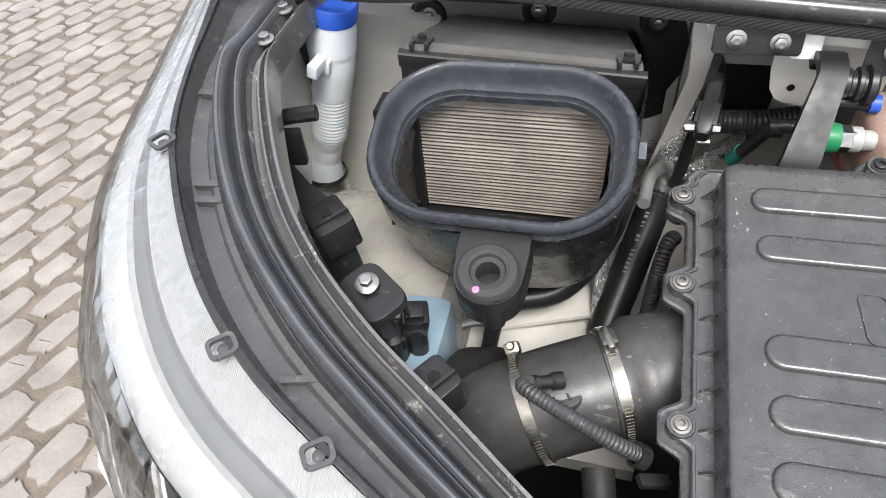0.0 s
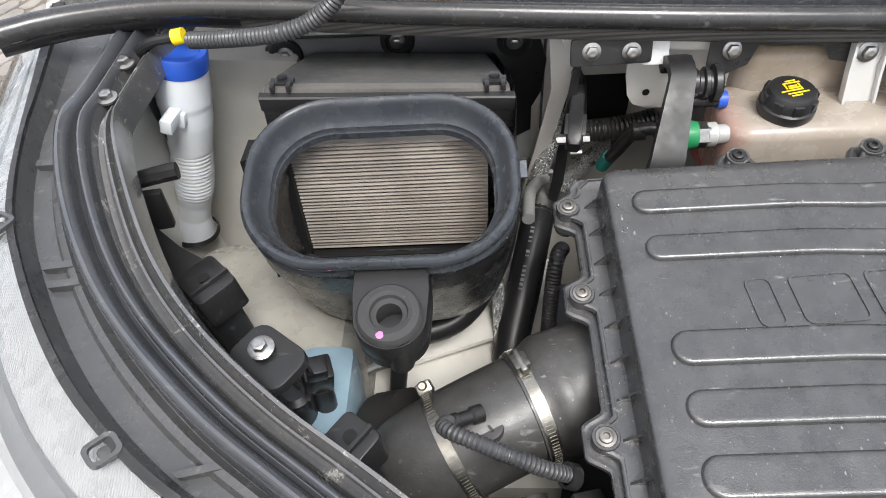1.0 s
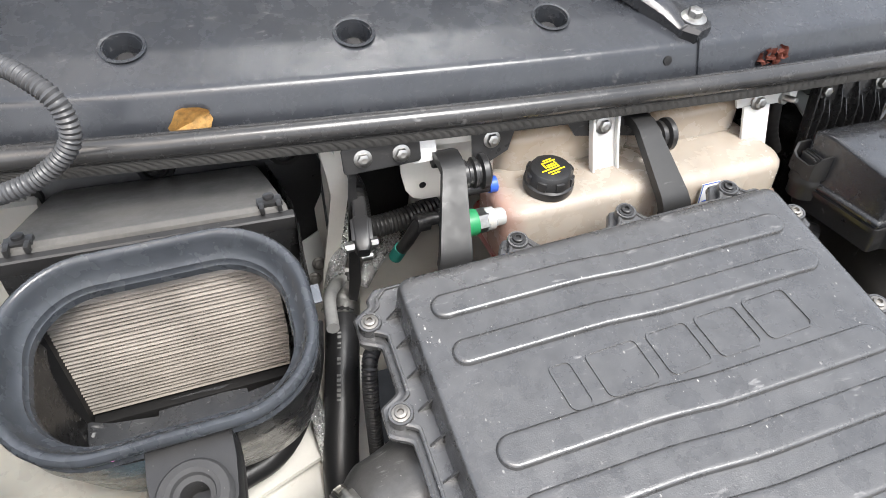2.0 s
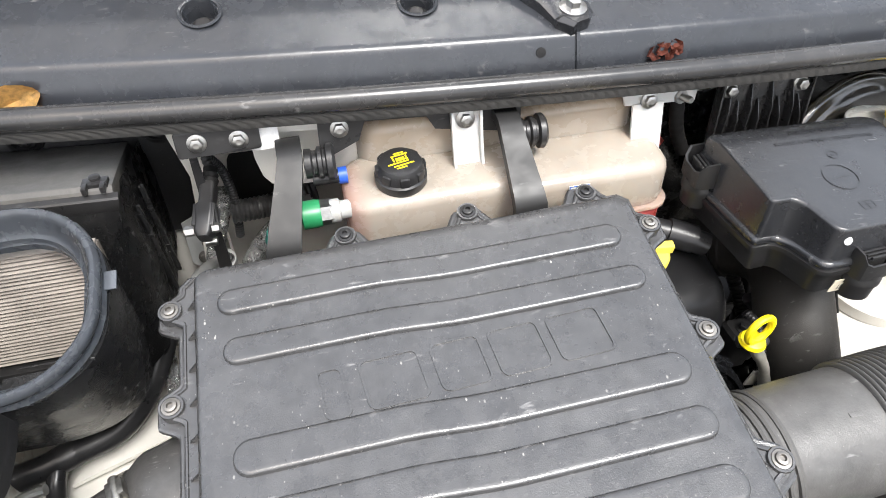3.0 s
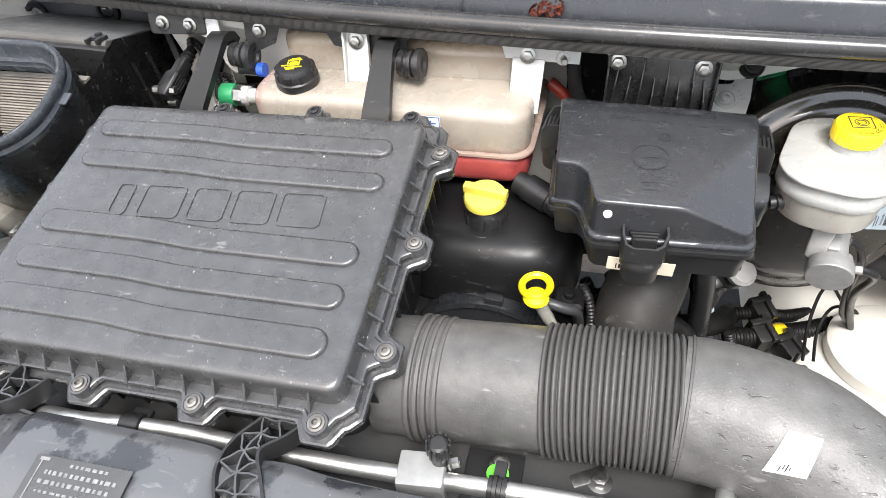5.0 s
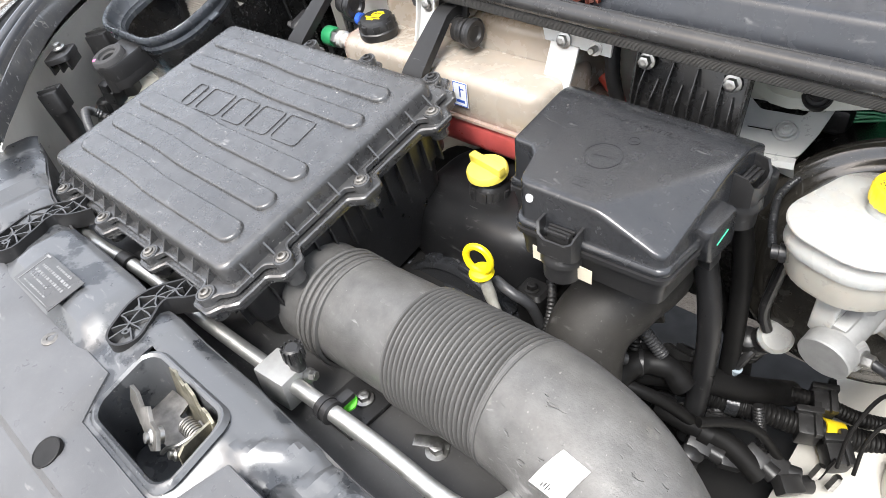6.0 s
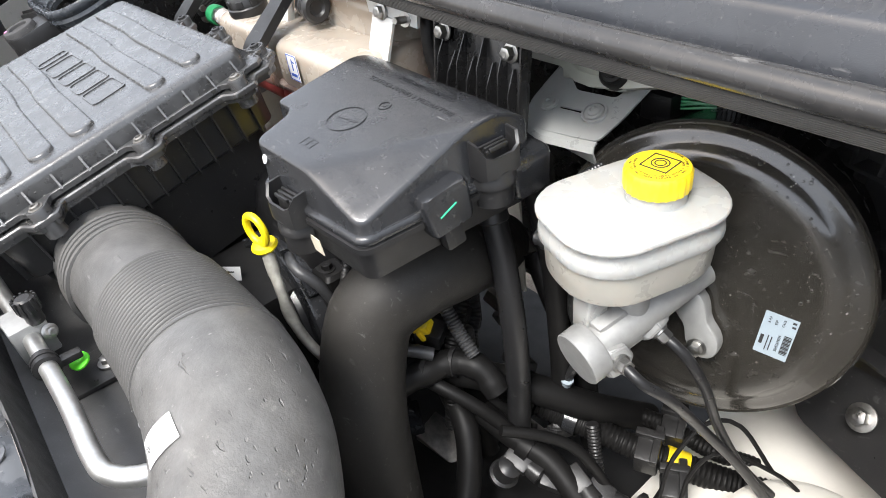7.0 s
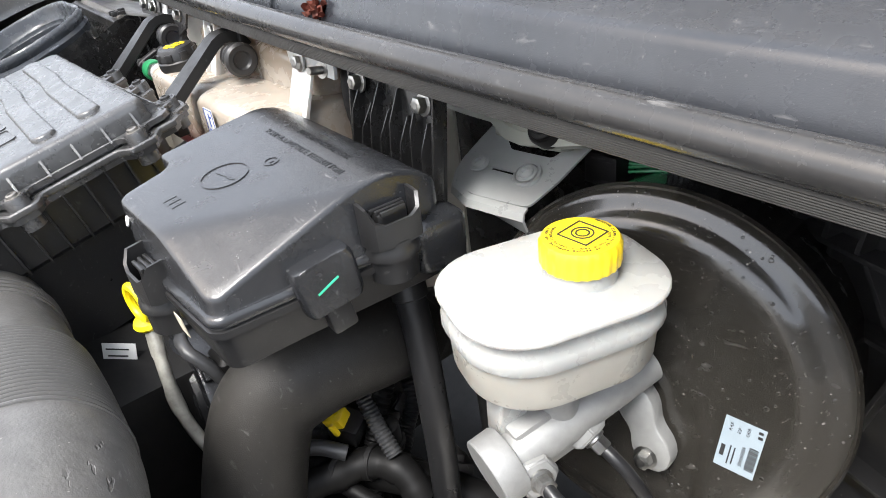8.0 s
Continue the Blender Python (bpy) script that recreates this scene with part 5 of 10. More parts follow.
    rows += [[p + Vector((-0.052, 0, -0.062)), p + Vector((-0.06, 0, -0.14)), p + Vector((-0.08, 0, -0.26)), p + Vector((-0.06, 0, -0.42)), p + Vector((0.0, 0, -0.60))] for p in IN_[1::3]]
    solid_sheet(bm, rows, 0.004)
    part("panel", bm, PAINT, lw)
    bm = bmesh.new()
    loft(bm, [[(-0.82, 0.44, 1.08), (-0.60, 0.47, 1.05), (-0.58, 0.50, 0.70), (-0.84, 0.46, 0.70)], [(-0.82, 0.58, 1.08), (-0.60, 0.58, 1.05), (-0.58, 0.58, 0.70), (-0.84, 0.58, 0.70)]])
    part("corner_panel", bm, PAINT, lw)
    bm = bmesh.new()
    loft(bm, [[(-0.62, 0.02, 0.72), (-0.28, 0.02, 0.70), (-0.25, 0.40, 0.70), (-0.6, 0.40, 0.72)], [(-0.62, 0.02, 0.745), (-0.28, 0.02, 0.725), (-0.25, 0.40, 0.725), (-0.6, 0.40, 0.745)]])
    part("chassis_leg", bm, PAINT, lw, "white painted chassis leg")
    rw = thing("inner_wing_right", (0.95, 0.2, 0.5), "off-white painted inner wing beside the brake booster", "inner wing", kind="structure")
    bm = bmesh.new()
    rows = [[Vector((x, y, z)) for x, z in ((0.70, 0.50), (0.78, 0.555), (0.90, 0.565), (0.985, 0.60), (1.01, 0.75), (1.02, 0.86), (1.03, 0.90))] for y in np.linspace(-0.3, 0.58, 24)]
    solid_sheet(bm, rows, 0.004)
    part("panel", bm, PAINT, rw)
    bm = bmesh.new()
    lathe(bm, [(0.10, -0.01), (0.10, 0.012), (0.088, 0.022), (0.055, 0.026), (0.050, 0.018), (0.0005, 0.016)], pose(0.905, 0.36, 0.575), 40)
    part("strut_top", bm, PAINT, rw, "white strut tower top")
    # outside skin, so that the bay is closed
    body = thing("van_body", (0, 0.2, 0.3), "white van bodywork around the engine bay", "van body", kind="structure")
    bm = bmesh.new()
    rows = []
    for y in np.linspace(0.47, 2.6, 20):
        rows.append([Vector((-0.86, y, 1.16)), Vector((-0.90, y, 1.145)), Vector((-0.93, y, 1.08)), Vector((-0.945, y, 0.92)), Vector((-0.94, y, 0.38))])
    solid_sheet(bm, rows, 0.004)
    part("wing_skin", bm, WHITE, body)
    bm = bmesh.new()
    solid_sheet(bm, band(((0.985, 0.355), (0.97, 0.40), (0.95, 0.55), (0.88, 0.72))), 0.004)
    part("wing_skin", bm, WHITE, body)
    bm = bmesh.new()
    rows = [[Vector((1.05, y, 1.05)), Vector((1.10, y, 1.03)), Vector((1.13, y, 0.9)), Vector((1.12, y, 0.38))] for y in np.linspace(-0.45, 2.6, 30)]
    solid_sheet(bm, rows, 0.004)
    part("wing_skin", bm, WHITE, body)
    bm = bmesh.new()
    rows = []
    for a in np.linspace(0, 1, 30):
        x = -0.97 + 2.05 * a
        y = -0.40 + 0.30 * abs((x - 0.05) / 1.0) ** 2.2
        rows.append([Vector((x, y + 0.03, 0.72)), Vector((x, y, 0.68)), Vector((x, y - 0.03, 0.5)), Vector((x, y + 0.01, 0.32))])
    solid_sheet(bm, rows, 0.004)
    part("bumper_skin", bm, WHITE, body)
    # tray added below to close the bay, near-black like the shade down there
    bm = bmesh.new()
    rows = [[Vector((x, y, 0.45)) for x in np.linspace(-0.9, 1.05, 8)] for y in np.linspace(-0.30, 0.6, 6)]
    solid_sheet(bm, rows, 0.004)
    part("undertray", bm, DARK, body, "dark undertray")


bay_body()


def bonnet():
    """The raised bonnet, hinged above the cowl; unseen, it stands over the bay behind the lens and shapes its light."""
    top = thing("bonnet", (0.1, 0.62, 1.34), "unseen raised white van bonnet with an added dark pad inside", "bonnet", kind="structure")
    def sheet_at(off, x0, x1, s0, s1):
        rows = []
        for x in np.linspace(x0, x1, 24):
            e = ((x - 0.1) / 1.0) ** 2
            row = []
            for s in np.linspace(s0, s1, 8):
                row.append(Vector((x, 0.66 - 0.06 * s + off + 0.06 * e, 1.36 + 0.62 * s - 0.06 * e * s)))
            rows.append(row)
        return rows
    bm = bmesh.new()
    solid_sheet(bm, sheet_at(0.0, -0.82, 1.02, 0.0, 1.0), 0.012)
    part("bonnet_skin", bm, WHITE, top)
    # Pad added out of view, to darken what the bay reflects
    bm = bmesh.new()
    solid_sheet(bm, sheet_at(-0.014, -0.72, 0.92, 0.06, 0.42), 0.008)
    part("reflection_pad", bm, DARK, top, "added dark pad, unseen, that darkens reflections")


bonnet()


# ---- coolant tank with its straps and hardware ----
def coolant_tank():
    top = thing("coolant_tank", (0.11, 0.33, 0.93), "milky coolant expansion tank with pink coolant and a black cap", "coolant tank")
    bm = bmesh.new()
    def lobe(bm, x0, x1, y0, y1, z0, z1, r=0.022):
        w, d = x1 - x0, y1 - y0
        cx, cy = (x0 + x1) / 2, (y0 + y1) / 2
        loops = []
        for k in range(5):
            a = math.radians(90 * k / 4)
            loops.append((w - 2 * r * (1 - math.sin(a)), d - 2 * r * (1 - math.sin(a)), z0 + r * (1 - math.cos(a))))
        for k in range(5):
            a = math.radians(90 * k / 4)
            loops.append((w - 2 * r * (1 - math.cos(a)), d - 2 * r * (1 - math.cos(a)), z1 - r * (1 - math.sin(a))))
        t = bmesh.new()
        loft(t, [[(x, y, z) for x, y in rrect(ww, dd, 0.03, 5, cx, cy)] for ww, dd, z in loops])
        merge(bm, t)
    lobe(bm, -0.088, 0.135, 0.262, 0.37, 0.955, 1.048, 0.016)
    part("front_chamber", bm, TANK, top)
    bm = bmesh.new()
    lobe(bm, -0.062, 0.130, 0.343, 0.47, 0.99, 1.098, 0.014)
    part("rear_chamber", bm, TANK, top)
    bm = bmesh.new()
    lobe(bm, 0.110, 0.312, 0.255, 0.40, 0.975, 1.045, 0.016)
    part("side_chamber", bm, TANK, top)
    bm = bmesh.new()
    lobe(bm, 0.118, 0.300, 0.343, 0.48, 0.985, 1.090, 0.014)
    part("rear_chamber", bm, TANK, top)
    bm = bmesh.new()
    lobe(bm, 0.105, 0.312, 0.252, 0.47, 0.935, 0.982, 0.014)
    part("coolant_level", bm, TANKRED, top, "red coolant showing through the lower tank")
    bm = bmesh.new()
    lobe(bm, -0.086, 0.12, 0.264, 0.40, 0.94, 0.985, 0.014)
    part("coolant_level", bm, TANKRED, top, "red coolant showing through the lower tank")
    bm = bmesh.new()
    prism(bm, rrect(0.214, 0.224, 0.03, 5, 0.211, 0.362), 0.980, 0.984)
    part("weld_seam", bm, TANK, top)
    # cap
    bm = bmesh.new()
    m = aim((-0.020, 0.298, 1.052), (0, -0.12, 1))
    lathe(bm, [(0.026, -0.008), (0.0305, 0.0), (0.0305, 0.009), (0.0282, 0.011), (0.0272, 0.021), (0.024, 0.0265), (0.020, 0.0275), (0.0005, 0.0275)], m, 40)
    cap = part("cap", bm, BLACK, top, "black ribbed screw cap")
    for k in range(8):
        a = 45 * k
        bm = bmesh.new()
        box(bm, (0.006, 0.011, 0.012), (0.0262 * math.cos(radians(a)), 0.0262 * math.sin(radians(a)), 0.0165), m, 0.002, (0, 0, a))
        part("grip", bm, BLACK, cap)
    for x, y, w, h in ((0, 0.0125, 0.012, 0.0016), (0, 0.0090, 0.020, 0.0016), (-0.008, 0.0030, 0.0016, 0.010), (0.008, 0.0030, 0.0016, 0.010), (0, 0.0035, 0.010, 0.0018), (0.001, 0.0005, 0.012, 0.0018), (0, -0.0035, 0.020, 0.0016), (-0.011, -0.006, 0.008, 0.0016), (0.011, -0.006, 0.008, 0.0016), (0, -0.0085, 0.018, 0.0016), (0, -0.0125, 0.012, 0.0016)):
        bm = bmesh.new()
        box(bm, (w, h, 0.0008), (x, y, 0.0280), m, 0, (0, 0, 12))
        part("print_bar", bm, YELLOW, cap, "yellow printed warning")
    # label
    bm = bmesh.new()
    box(bm, (0.026, 0.0008, 0.036), (0.184, 0.2505, 1.020), I4, 0)
    lab = part("label", bm, LABEL, top, "white and blue label")
    bm = bmesh.new()
    box(bm, (0.015, 0.0006, 0.004), (0.184, 0.2500, 1.010), I4, 0)
    box(bm, (0.0022, 0.0006, 0.016), (0.184, 0.2500, 1.024), I4, 0)
    box(bm, (0.008, 0.0006, 0.0016), (0.187, 0.2500, 1.028), I4, 0)
    for x, z, w, h in ((0.184, 1.0370, 0.024, 0.0010), (0.184, 1.0030, 0.024, 0.0010), (0.1722, 1.020, 0.0010, 0.034), (0.1958, 1.020, 0.0010, 0.034)):
        box(bm, (w, 0.0006, h), (x, 0.2500, z), I4, 0)
    part("print_bar", bm, BLUE, lab)
    # filler and pipe stubs on its left end
    bm = bmesh.new()
    m = aim((-0.088, 0.286, 1.030), (-1, 0.0, 0.0))
    lathe(bm, [(0.0005, -0.01), (0.011, -0.01), (0.011, 0.006), (0.014, 0.008), (0.014, 0.018), (0.010, 0.020), (0.0005, 0.020)], m, 24)
    part("stub", bm, MILK, top)
    bm = bmesh.new()
    lathe(bm, [(0.0005, 0.016), (0.015, 0.016), (0.015, 0.029), (0.0005, 0.030)], m, 6)
    part("hex_fitting", bm, STEEL, top, "steel hexagon fitting")
    bm = bmesh.new()
    lathe(bm, [(0.0005, 0.029), (0.0155, 0.029), (0.0165, 0.034), (0.0165, 0.050), (0.0005, 0.052)], m, 24)
    part("quick_coupler", bm, GREEN, top, "green hose coupler")
    bm = bmesh.new()
    m = aim((-0.080, 0.318, 1.055), (-1, 0, 0))
    lathe(bm, [(0.0005, 0), (0.010, 0), (0.010, 0.010), (0.0005, 0.010)], m, 18)
    part("coupler_ring", bm, BLUE, top, "blue coupler ring")
    bm = bmesh.new()
    lathe(bm, [(0.0005, 0.010), (0.008, 0.010), (0.008, 0.04), (0.0005, 0.04)], m, 14)
    part("hose_stub", bm, BLACK, top)


coolant_tank()


def tank_strap(x_top, x_bot, y_bot, z_bot):
    top = thing("tank_strap", (x_bot, y_bot, z_bot), "black plastic arm with a rubber bush beside the coolant tank", "bracket arm", "rubber-bushed arms")
    foot, head = Vector((x_bot, y_bot, z_bot)), Vector((x_top, 0.306, 1.092))
    path = [foot + Vector((0, 0.002, -0.034)), foot + Vector((0, 0, -0.006)), foot + Vector((0, 0.003, 0.0))]
    path += [foot.lerp(head, k / 8) for k in range(1, 9)] + [head + Vector((0, 0.008, 0.004)), head + Vector((0, 0.018, 0.005)), head + Vector((0, 0.028, 0.001)), head + Vector((0, 0.034, -0.010))]
    rows = []
    for i, p in enumerate(path):
        d = (path[min(i + 1, len(path) - 1)] - path[max(i - 1, 0)]).normalized()
        nrm = d.cross(Vector((1, 0, 0))).normalized()
        half = 0.0190 - 0.0055 * min(1.0, max(0.0, (i - 2) / 8))
        rows.append([p + Vector((s * half, 0, 0)) + nrm * h for s, h in ((-1, -0.011), (-1, 0.0015), (-0.86, 0.0032), (0.86, 0.0032), (1, 0.0015), (1, -0.011))])
    bm = bmesh.new()
    loft(bm, rows)
    part("arm", bm, STRAP, top)
    bm = bmesh.new()
    m = aim((x_top + 0.014, 0.320, 1.076), (1, -0.05, 0))
    lathe(bm, [(0.012, 0), (0.0170, 0.001), (0.0170, 0.008), (0.0145, 0.010), (0.0145, 0.014), (0.0185, 0.016), (0.0185, 0.020), (0.0150, 0.0215), (0.0150, 0.024), (0.0210, 0.026), (0.0212, 0.032), (0.018, 0.035), (0.012, 0.0345), (0.0095, 0.031), (0.006, 0.030), (0.0005, 0.030)], m, 32)
    part("rubber_bush", bm, BLACK, top, "round rubber bush")


STRAP = material("dull_black_arm", (0.0105, 0.0107, 0.0112), 0.42, spec=0.34, dust=0.02, scuff=0.3)
tank_strap(-0.140, -0.163, 0.235, 1.022)
tank_strap(0.112, 0.116, 0.232, 1.034)


def cowl_brackets():
    # bracket with two bolts at the left
    b = thing("cowl_bracket", (-0.213, 0.33, 1.09), "black steel bracket with two bolts under the cowl", "bracket", "brackets under the cowl")
    bm = bmesh.new()
    m = pose(-0.213, 0.334, 1.113, 78, 0, 1)
    prism(bm, rrect(0.090, 0.030, 0.004, 3, 0, 0.000), -0.002, 0.001, m, 0.0006)
    part("plate", bm, BLACK, b)
    bm = bmesh.new()
    prism(bm, rrect(0.030, 0.040, 0.004, 3, 0.050, 0.001), -0.005, -0.003, m, 0.0006)
    part("back_plate", bm, WHITE, b, "white painted plate behind")
    for x, z in ((-0.235, 1.114), (-0.191, 1.112)):
        bm = bmesh.new()
        hex_bolt(bm, aim((x, 0.3325, z), (0, -1, 0.2)), 0.013, 0.0105)
        part("bolt", bm, STEEL, b)
    # long black bracket over the tank
    b = thing("cowl_bracket", (0.03, 0.335, 1.08), "black steel tank bracket with bolts under the cowl", "bracket", "brackets under the cowl")
    bm = bmesh.new()
    poly = [(-0.105, 0.018), (0.135, 0.018), (0.135, -0.020), (0.115, -0.026), (0.03, -0.014), (0.02, 0.002), (-0.052, 0.004), (-0.06, -0.018), (-0.098, -0.036), (-0.105, -0.02)]
    prism(bm, poly, -0.002, 0.001, pose(0.0, 0.3345, 1.106, 80, 2.2, 0), 0)
    part("plate", bm, BLACK, b)
    bm = bmesh.new()
    box(bm, (0.25, 0.003, 0.008), (0.014, 0.338, 1.119), I4, 0.001, (0, 2.4, 0))
    part("white_edge", bm, WHITE, b, "white painted edge")
    for x, z in ((-0.081, 1.108),):
        bm = bmesh.new()
        hex_bolt(bm, aim((x, 0.3325, z), (0, -1, 0.2)), 0.013, 0.0105)
        part("bolt", bm, STEEL, b)
    # milky hanger
    b = thing("tank_hanger", (0.065, 0.325, 1.04), "milky plastic tank hanger with one bolt", "bracket", "tank hangers")
    bm = bmesh.new()
    loft(bm, [[(0.047, 0.330, 1.115), (0.083, 0.330, 1.114), (0.083, 0.334, 1.115), (0.047, 0.334, 1.116)], [(0.048, 0.324, 1.082), (0.082, 0.324, 1.082), (0.082, 0.328, 1.082), (0.048, 0.328, 1.082)],
              [(0.048, 0.312, 1.046), (0.083, 0.312, 1.046), (0.083, 0.318, 1.044), (0.048, 0.318, 1.044)]])
    for x in (0.0485, 0.0825):
        loft(bm, [[(x - 0.0015, 0.3295, 1.114), (x + 0.0015, 0.3295, 1.114), (x + 0.0015, 0.322, 1.114), (x - 0.0015, 0.322, 1.114)], [(x - 0.0015, 0.3235, 1.082), (x + 0.0015, 0.3235, 1.082), (x + 0.0015, 0.316, 1.082), (x - 0.0015, 0.316, 1.082)], [(x - 0.0015, 0.313, 1.046), (x + 0.0015, 0.313, 1.046), (x + 0.0015, 0.306, 1.046), (x - 0.0015, 0.306, 1.046)]])
    part("strip", bm, MILKY, b)
    bm = bmesh.new()
    hex_bolt(bm, aim((0.065, 0.3275, 1.101), (0, -1, 0.2)), 0.013, 0.0115)
    part("bolt", bm, STEEL, b)
    # white hanger on the right
    b = thing("tank_hanger", (0.30, 0.32, 1.02), "white painted hanger with a bolt and a stud", "bracket", "tank hangers")
    bm = bmesh.new()
    loft(bm, [[(0.262, 0.332, 1.112), (0.368, 0.332, 1.107), (0.368, 0.336, 1.108), (0.262, 0.336, 1.113)], [(0.270, 0.330, 1.085), (0.366, 0.330, 1.080), (0.366, 0.334, 1.080), (0.270, 0.334, 1.085)]])
    loft(bm, [[(0.280, 0.3285, 1.086), (0.322, 0.3285, 1.084), (0.322, 0.3325, 1.085), (0.280, 0.3325, 1.087)], [(0.277, 0.306, 1.020), (0.317, 0.306, 1.018), (0.317, 0.311, 1.018), (0.277, 0.311, 1.020)]])
    part("strip", bm, MILKY, b)
    bm = bmesh.new()
    hex_bolt(bm, aim((0.300, 0.3275, 1.0905), (0, -1, 0.2)), 0.013, 0.0105)
    part("bolt", bm, STEEL, b)
    bm = bmesh.new()
    lathe(bm, [(0.0005, -0.002), (0.0045, -0.002), (0.0045, 0.018), (0.0035, 0.02), (0.0005, 0.02)], aim((0.345, 0.331, 1.0875), (0.2, -1, 0.2)), 12)
    lathe(bm, [(0.0005, -0.002), (0.009, -0.002), (0.009, 0.003), (0.0005, 0.003)], aim((0.345, 0.331, 1.0875), (0.2, -1, 0.2)), 12)
    part("stud", bm, STEEL, b)


MILKY = material("milky_bracket", (0.47, 0.47, 0.455), 0.4, sub=0.3, blotch=0.06)
cowl_brackets()


def finned_module():
    top = thing("control_module", (0.465, 0.33, 0.98), "black finned control module bolted under the cowl", "control unit")
    m = pose(0.466, 0.331, 1.045, 90 - 6, 1.8, 0)
    bm = bmesh.new()
    prism(bm, rrect(0.134, 0.140, 0.010, 3, 0.002, -0.012), -0.006, 0.0, m, 0.001)
    part("back_plate", bm, MODULE, top)
    # thin curved fins that thicken downwards, short and long by turns
    for k in range(8):
        x0 = -0.050 + k * 0.0148
        high, low = ((0.044, -0.075), (0.022, -0.075))[k % 2]
        lean = -0.010 * (x0 / 0.06)
        bm = bmesh.new()
        rows = []
        for i in range(9):
            u = i / 8
            y = high + (low - high) * u
            x = x0 - lean * math.sin(math.pi * u * 0.5)
            w = 0.0009 + 0.0011 * u
            d = 0.004 + 0.010 * min(1.0, u * 4)
            rows.append([(x - w, y, -0.001), (x - w * 0.6, y, d), (x + w * 0.6, y, d), (x + w, y, -0.001)])
        t = bmesh.new()
        loft(t, rows)
        merge(bm, t, m)
        part("fin", bm, MODULE, top)
    # folded rim and bolt bosses
    bm = bmesh.new()
    box(bm, (0.134, 0.0030, 0.006), (0.002, 0.0565, 0.002), m, 0.001)
    box(bm, (0.0030, 0.130, 0.012), (-0.0640, -0.010, 0.004), m, 0.001)
    box(bm, (0.0030, 0.130, 0.012), (0.0680, -0.010, 0.004), m, 0.001)
    part("rim", bm, MODULE, top)
    # No slot is cut: a dark pad paints its shade
    bm = bmesh.new()
    prism(bm, rrect(0.019, 0.026, 0.009, 4, 0.001, -0.036), 0.0, 0.0025, m, 0.0006)
    part("slot", bm, DARK, top)
    bm = bmesh.new()
    box(bm, (0.150, 0.012, 0.003), (0.004, 0.062, -0.009), m, 0.001)
    part("white_edge", bm, WHITE, top)
    for x, z in ((0.414, 1.086), (0.517, 1.082)):
        bm = bmesh.new()
        hex_bolt(bm, aim((x, 0.331, z), (0, -1, 0.15)), 0.013, 0.0105, 0.010)
        part("bolt", bm, STEEL, top)


MODULE = material("satin_black_casting", (0.011, 0.0112, 0.012), 0.26, spec=0.5, dust=0.02, specks=0.12, scuff=0.3)
finned_module()


